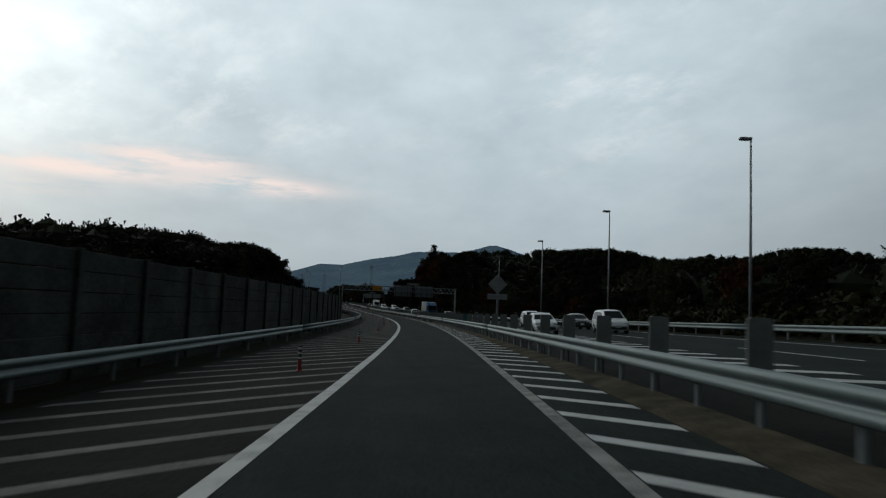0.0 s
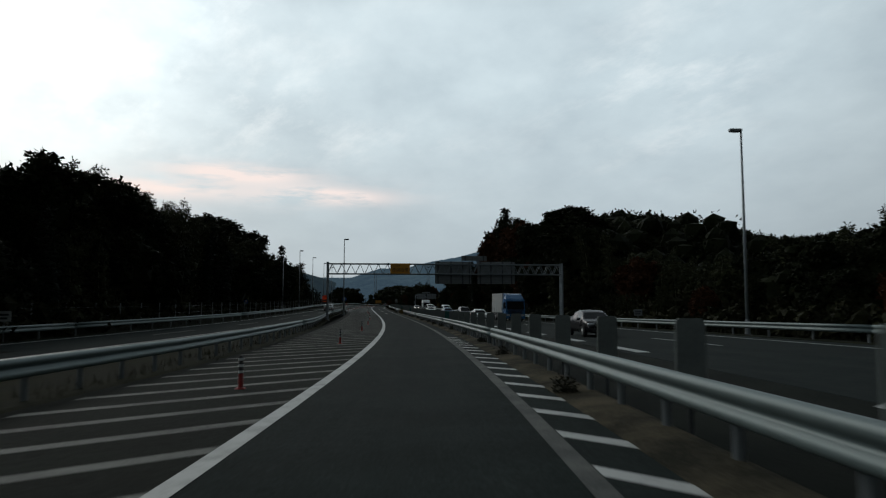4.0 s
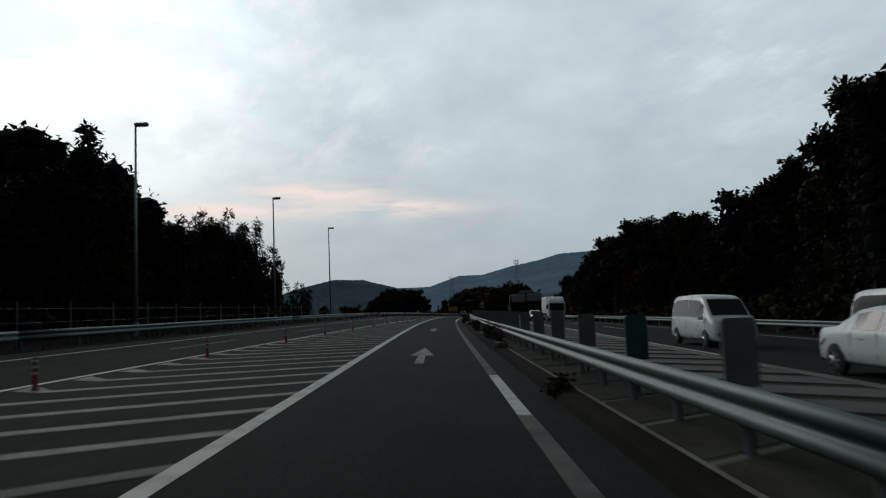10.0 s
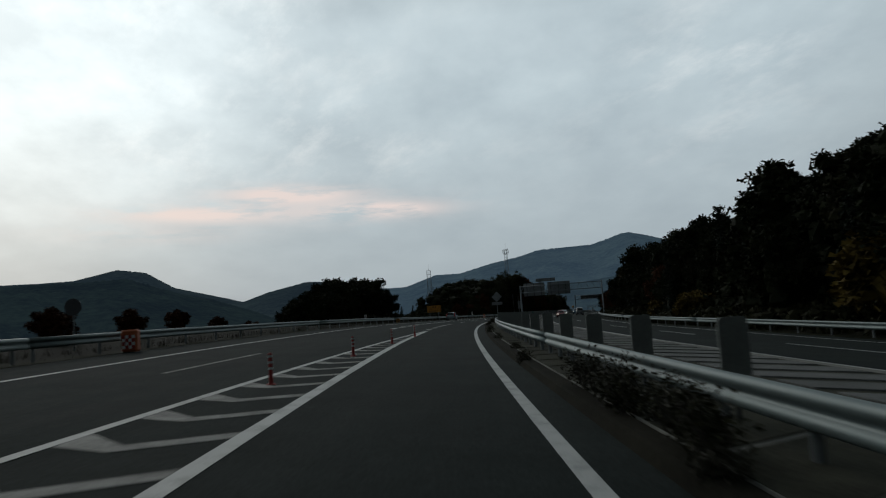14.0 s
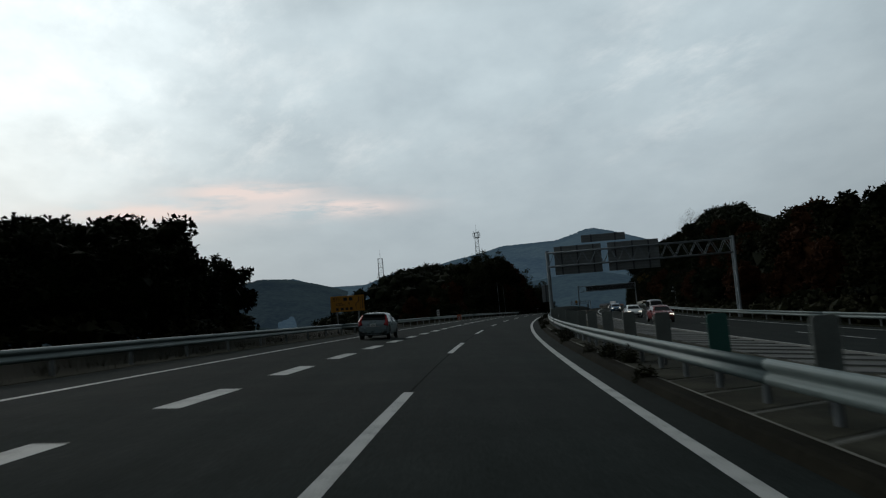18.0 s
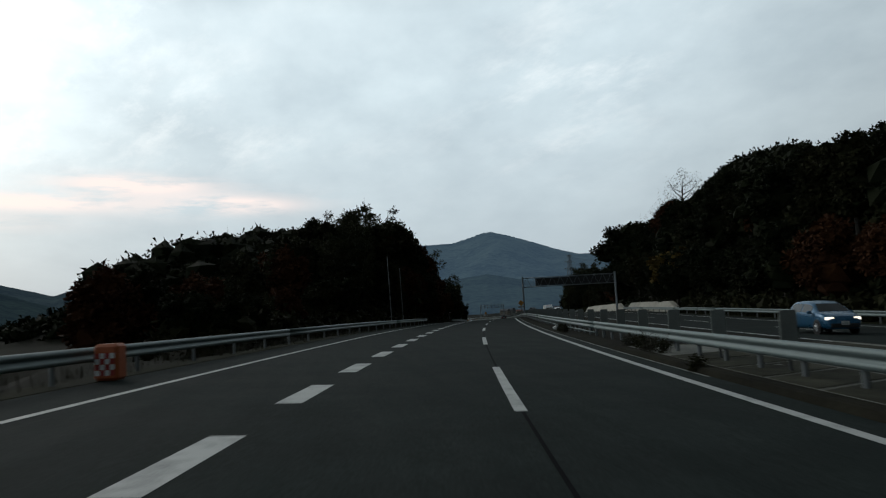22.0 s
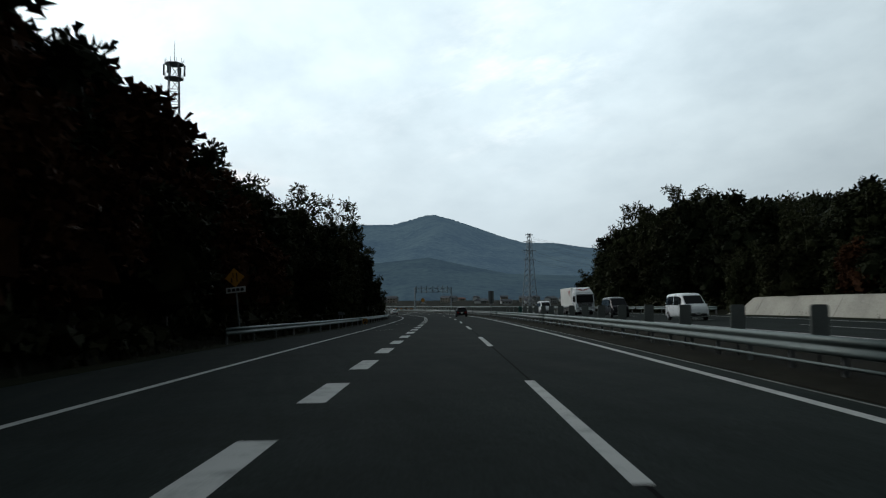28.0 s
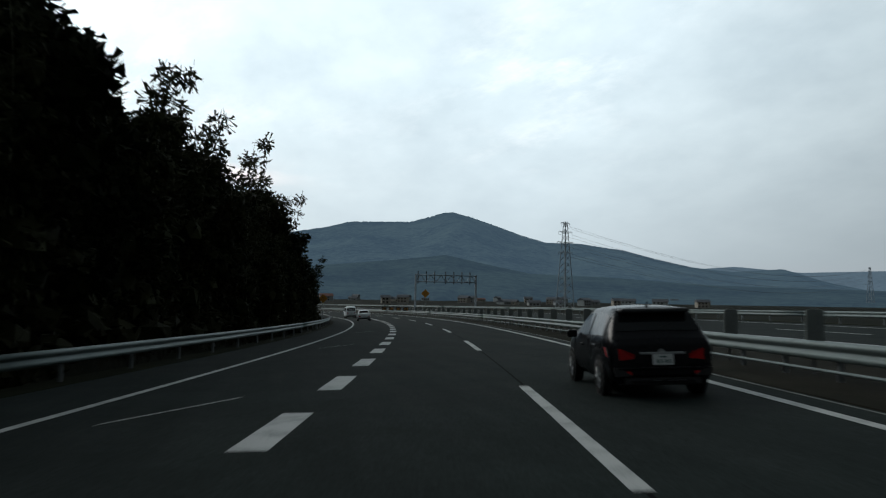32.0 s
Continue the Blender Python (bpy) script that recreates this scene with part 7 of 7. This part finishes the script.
            for q in ((0, 1, 2, 3), (7, 6, 5, 4), (0, 4, 5, 1), (1, 5, 6, 2), (2, 6, 7, 3), (3, 7, 4, 0)):
                bm.faces.new([v[i] for i in q])
            bmesh.ops.recalc_face_normals(bm, faces=bm.faces)
            part("bumper_vent", bm, M["trim"], g)
        bm = bmesh.new()
        box(bm, (-0.36, -0.045, 0.70), (0.36, -0.02, 0.74), None, 0.008)
        part("chrome_strip", bm, M["alloy"], g)
    bm = bmesh.new()
    box(bm, (-0.62, L - 0.2, 0.28), (0.62, L + 0.02, 0.5), None, 0.04)
    part("grille", bm, M["trim"], g)
    for yy, zz in ((-0.06, 0.54 if rear == "low" else 0.72), (L + 0.03, 0.42)):
        bm = bmesh.new()
        box(bm, (-0.165, yy - 0.006, zz), (0.165, yy + 0.006, zz + 0.165))
        pl = part("number_plate", bm, M["white"], g)
        d = -0.008 if yy < 1 else 0.012
        part("plate_bars", bars_bm([(-0.10, zz + 0.03, -0.07, zz + 0.085), (-0.04, zz + 0.03, -0.01, zz + 0.085), (0.035, zz + 0.03, 0.065, zz + 0.085), (0.09, zz + 0.03, 0.12, zz + 0.085), (-0.06, zz + 0.115, 0.06, zz + 0.135)], yy + d), M["green"], pl)
    if extras:
        bm = bmesh.new()
        box(bm, (-0.72, -0.07, 0.47), (0.72, 0.05, 0.50), None, 0.01)
        box(bm, (-0.5, -0.075, 0.27), (0.5, 0.05, 0.295), None, 0.01)
        part("bumper_strip", bm, body_mat, g)
        bm = bmesh.new()
        b2, t2, w2, wr2 = at_y(0.5)
        box(bm, (-0.56, 0.24, t2 - 0.03), (0.56, 0.62, t2 + 0.035), None, 0.02)
        part("spoiler", bm, M["trim"] if rear == "low" else body_mat, g)
        bm = bmesh.new()
        tube(bm, (0, -0.015, b - 0.05), (0, 0.05, b - 0.05), 0.055, None, 12)
        part("emblem", bm, M["alloy"], g)
        bm = bmesh.new()
        tube(bm, (0.0, 0.2, 1.02 + 0.08), (0.26, 0.27, 1.13 + 0.06), 0.012, None, 5)
        part("wiper", bm, M["trim"], g)
        bm = bmesh.new()
        tube(bm, (0, 0.75, at_y(0.75)[1]), (0, 0.68, at_y(0.75)[1] + 0.09), 0.03, 0.008, 6)
        part("aerial", bm, M["trim"], g)
        for sgn in (-1, 1):
            bm = bmesh.new()
            box(bm, (min(sgn * 0.5, sgn * 0.72), -0.055, 0.38), (max(sgn * 0.5, sgn * 0.72), -0.04, 0.44))
            part("reflector", bm, M["tail"] if rear == "low" else M["lens"], g)
    return g


SILVER, BLACK, WHITE = paint("silver", (0.19, 0.235, 0.25), 0.4), paint("black", (0.006, 0.006, 0.008), 0.1), paint("white", (0.68, 0.71, 0.72), 0.0)
RED, BLUE, GREY = paint("red", (0.16, 0.008, 0.012), 0.2), paint("blue", (0.02, 0.09, 0.17), 0.3), paint("grey", (0.07, 0.075, 0.08), 0.4)
car("hatch", rtilt(449.8, -8.95), SILVER, "silver hatchback with tall red tail lights driving ahead", False, "tall", True)
car("hatch", rtilt(761.2, -1.64), BLACK, "black hatchback with red tail lights driving ahead", False, "low", True)
# opposite traffic faces the other way
OPP = [("minivan", 53.5, 11.6, WHITE, "white minivan driving the other way"), ("sedan", 52, 6.3, WHITE, "white saloon beside the median, facing oncoming"),
       ("minivan", 77, 10.2, WHITE, "white people carrier on the opposite side"), ("sedan", 68, 12.6, GREY, "dark grey car in the far opposite lane"),
       ("sedan", 134, 8.2, BLACK, "black saloon in the opposite inner lane"), ("sedan", 182, 8.2, WHITE, "white saloon behind the green panel"),
       ("hatch", 215, 8.1, BLUE, "pale blue small car driving the other way"), ("minivan", 208, 9.9, BLACK, "black box-shaped van on the opposite side"),
       ("sedan", 244, 8.0, WHITE, "white car passing behind yellow weeds"), ("van", 249.5, 11.8, WHITE, "white high-roof van on the opposite side"),
       ("van", 258, 9.2, WHITE, "white van following on the opposite side"), ("sedan", 476, 10.9, RED, "red car with lit headlights on the opposite side"),
       ("sedan", 496, 11.0, WHITE, "white car with lit headlights"), ("van", 505, 14.6, GREY, "grey van in the far opposite lane"),
       ("hatch", 541, 12.0, BLUE, "blue hatchback with lit headlights"), ("van", 704, 12.2, WHITE, "white minibus on the opposite lanes"),
       ("van", 722, 11.4, BLACK, "black van on the opposite lanes"), ("van", 765, 11.4, WHITE, "white minibus nearing the bend"),
       ("sedan", 330, 10.6, GREY, "dark car far along the opposite lanes")]
for kind, s, o, mt, label in OPP:
    car(kind, rtilt(s, o, 0, 180), mt, label, "lit" in label or s in (330,))
car("sedan", rtilt(232, -12.6), WHITE, "white saloon on the main lanes beyond the rail")
car("sedan", rtilt(846, -9.2), WHITE, "white car ahead near the bend")
car("van", rtilt(872, -9.3), WHITE, "white van far ahead on the bend")


def truck(m, cab_mat, box_mat, label, box_len=7.4, ribbed=True, emblem=False):
    """A lorry with a box body; local y runs from the tail to the cab."""
    g = thing("truck", m, label, "truck", "traffic on the road")
    L = box_len + 2.6
    bm = bmesh.new()
    box(bm, (-1.2, 0, 1.05), (1.2, box_len, 3.45), None, 0.03)
    cargo = part("cargo_box", bm, box_mat, g)
    if ribbed:
        for sgn in (-1, 1):
            for k in range(16):
                bm = bmesh.new()
                z = 1.75 + k * 0.1
                box(bm, (min(sgn * 1.198, sgn * 1.215), 0.1, z), (max(sgn * 1.198, sgn * 1.215), box_len - 0.1, z + 0.04))
                part("rib", bm, box_mat, cargo)
    for sgn in (-1, 1) if not emblem else ():
        for k in range(5):
            bm = bmesh.new()
            y = 0.3 + k * (box_len - 0.6) / 4
            box(bm, (min(sgn * 1.2, sgn * 1.23), y - 0.05, 1.05), (max(sgn * 1.2, sgn * 1.23), y + 0.05, 1.7))
            part("stake", bm, M["signback"], cargo)
    bm = bmesh.new()
    prof = [(box_len + 0.15, 0.75), (box_len + 2.35, 0.55), (box_len + 2.42, 1.4), (box_len + 2.2, 2.5), (box_len + 1.9, 2.75), (box_len + 0.15, 2.8)]
    left = [bm.verts.new((-1.18, y, z)) for y, z in prof]
    right = [bm.verts.new((1.18, y, z)) for y, z in prof]
    bm.faces.new(left)
    bm.faces.new(right[::-1])
    for i in range(len(prof)):
        j = (i + 1) % len(prof)
        bm.faces.new((left[j], left[i], right[i], right[j]))
    bmesh.ops.bevel(bm, geom=bm.edges[:], offset=0.05, segments=2, affect="EDGES")
    cab = part("cab", bm, cab_mat, g)
    bm = bmesh.new()
    v = [bm.verts.new(p) for p in ((-1.05, box_len + 2.428, 1.5), (1.05, box_len + 2.428, 1.5), (1.0, box_len + 2.235, 2.42), (-1.0, box_len + 2.235, 2.42))]
    bm.faces.new(v)
    bmesh.ops.solidify(bm, geom=bm.faces, thickness=0.01)
    part("windscreen", bm, M["glass"], cab)
    for sgn in (-1, 1):
        bm = bmesh.new()
        v = [bm.verts.new(p) for p in ((sgn * 1.19, box_len + 1.1, 1.6), (sgn * 1.19, box_len + 2.2, 1.55), (sgn * 1.19, box_len + 2.05, 2.35), (sgn * 1.19, box_len + 1.1, 2.4))]
        bm.faces.new(v)
        bmesh.ops.solidify(bm, geom=bm.faces, thickness=0.012)
        part("side_window", bm, M["glass"], cab)
        bm = bmesh.new()
        box(bm, (min(sgn * 1.3, sgn * 1.5), box_len + 2.25, 1.7), (max(sgn * 1.3, sgn * 1.5), box_len + 2.35, 2.2), None, 0.03)
        tube(bm, (sgn * 1.15, box_len + 2.2, 2.3), (sgn * 1.4, box_len + 2.3, 2.2), 0.02, None, 6)
        part("mirror", bm, M["trim"], cab)
        bm = bmesh.new()
        box(bm, (min(sgn * 0.7, sgn * 1.08), box_len + 2.36, 0.68), (max(sgn * 0.7, sgn * 1.08), box_len + 2.45, 0.9), None, 0.02)
        part("headlight", bm, M["lens"], cab)
    bm = bmesh.new()
    v = [bm.verts.new(p) for p in ((-1.1, box_len + 0.2, 2.8), (1.1, box_len + 0.2, 2.8), (1.1, box_len + 1.9, 2.78), (-1.1, box_len + 1.9, 2.78), (-1.05, box_len + 0.25, 3.4), (1.05, box_len + 0.25, 3.4), (0.95, box_len + 1.0, 3.3), (-0.95, box_len + 1.0, 3.3))]
    for q in ((0, 1, 5, 4), (1, 2, 6, 5), (2, 3, 7, 6), (3, 0, 4, 7), (4, 5, 6, 7), (3, 2, 1, 0)):
        bm.faces.new([v[i] for i in q])
    part("wind_deflector", bm, cab_mat, cab)
    bm = bmesh.new()
    for k in range(4):
        box(bm, (-0.85, box_len + 2.40, 0.98 + k * 0.1), (0.85, box_len + 2.45, 1.04 + k * 0.1))
    part("grille", bm, M["trim"], cab)
    bm = bmesh.new()
    box(bm, (-1.0, box_len + 2.405, 1.39), (1.0, box_len + 2.45, 1.47), None, 0.01)
    for q in (-1, 1):
        tube(bm, (q * 0.1, box_len + 2.46, 1.46), (q * 0.75, box_len + 2.42, 1.66), 0.012, None, 5)
    part("wiper", bm, M["trim"], cab)
    bm = bmesh.new()
    box(bm, (-1.08, box_len + 2.05, 2.46), (1.08, box_len + 2.33, 2.52), None, 0.015)
    part("sun_visor", bm, M["trim"], cab)
    bm = bmesh.new()
    box(bm, (-0.8, box_len + 2.44, 0.42), (0.8, box_len + 2.49, 0.56), None, 0.01)
    part("bumper_grille", bm, M["trim"], cab)
    for sgn in (-1, 1):
        bm = bmesh.new()
        for k in range(2):
            box(bm, (min(sgn * 1.0, sgn * 1.17), box_len + 0.55, 0.42 + 0.28 * k), (max(sgn * 1.0, sgn * 1.17), box_len + 0.75, 0.48 + 0.28 * k))
        part("step", bm, M["trim"], cab)
    bm = bmesh.new()
    box(bm, (-1.17, box_len + 2.1, 0.38), (1.17, box_len + 2.48, 0.66), None, 0.03)
    part("bumper", bm, cab_mat, cab)
    bm = bmesh.new()
    box(bm, (-0.45, 0.2, 0.75), (0.45, box_len + 0.6, 1.02))
    box(bm, (-1.15, 2.6, 0.45), (1.15, box_len - 1.6, 0.8))
    part("chassis", bm, M["trim"], g)
    for x in (-0.98, 0.98):
        for y in (1.2, 2.3, box_len + 1.15):
            wheel(g, x, y, 0.46, M["alloy"], 0.3)
    if emblem:
        for sgn in (-1, 1):
            bm = bmesh.new()
            for b in (0.62, -0.62):
                v = [bm.verts.new(p) for p in ((sgn * 1.222, box_len - 1.3, 2.30), (sgn * 1.222, box_len - 1.3 + b * 0.30, 3.0), (sgn * 1.222, box_len - 1.3 + b * 1.2, 3.15))]
                bm.faces.new(v)
            part("emblem", bm, M["red"], cargo)
        bm = bmesh.new()
        for q in (-1, 1):
            v = [bm.verts.new(p) for p in ((0, box_len + 1.66, 2.94), (q * 0.9, box_len + 1.20, 3.25), (q * 0.22, box_len + 1.30, 3.20))]
            bm.faces.new(v)
        part("emblem", bm, M["red"], cab)
    return g


BOXWHITE = material("lorry_box", (0.70, 0.70, 0.67), 0.5, 0.05, 0.1, 0.6, 40, 0.02)
BOXGREY = material("lorry_box_grey", (0.36, 0.37, 0.36), 0.5, 0.1, 0.12, 0.6, 40, 0.02)
truck(rtilt(188, 12.4, 0, 180), paint("lorry_blue", (0.03, 0.13, 0.30), 0.1), BOXGREY, "blue-cabbed lorry with a grey box body")
truck(rtilt(340.5, 13.9, 0, 180), WHITE, BOXWHITE, "white box lorry facing the camera", 8.0)
truck(rtilt(749.0, 12.6, 0, 180), WHITE, BOXWHITE, "white box lorry with red wing emblem", 7.4, False, True)

# ---- slabs of the median, between pale raised joints ----


def median_slabs():
    def slab_mesh(w, skew, mat, l=1.84):
        """A shallow slab with a dished top, its ends cut on the skew."""
        bm = bmesh.new()
        rows = []
        for x in np.linspace(0, w, 4):
            edge = 0.0 if x in (0, w) else 1.0
            rows.append([bm.verts.new((x, y + skew * x, z)) for y, z in ((0.0, -0.02), (0.0, 0.03), (0.16, 0.022 - 0.006 * edge), (l - 0.16, 0.022 - 0.006 * edge), (l, 0.03), (l, -0.02))])
        for a, b in zip(rows, rows[1:]):
            for i in range(5):
                bm.faces.new((a[i], b[i], b[i + 1], a[i + 1]))
        bm.faces.new(rows[0])
        bm.faces.new(rows[-1][::-1])
        bmesh.ops.recalc_face_normals(bm, faces=bm.faces)
        me = bpy.data.meshes.new("slab")
        bm.to_mesh(me)
        bm.free()
        me.materials.append(mat)
        return me

    near, far = slab_mesh(2.2, 0.75, M["slab"]), slab_mesh(2.4, -0.65, M["cover"], 1.35)
    for i in range(-3, 139):
        s = 238.4 + 2.06 * i
        share("slab", near, median, rtilt(s, 1.135, 0.112))
        share("slab", far, median, rtilt(s + 0.9, o_opp_left(s) - 3.75, 0.128))


median_slabs()
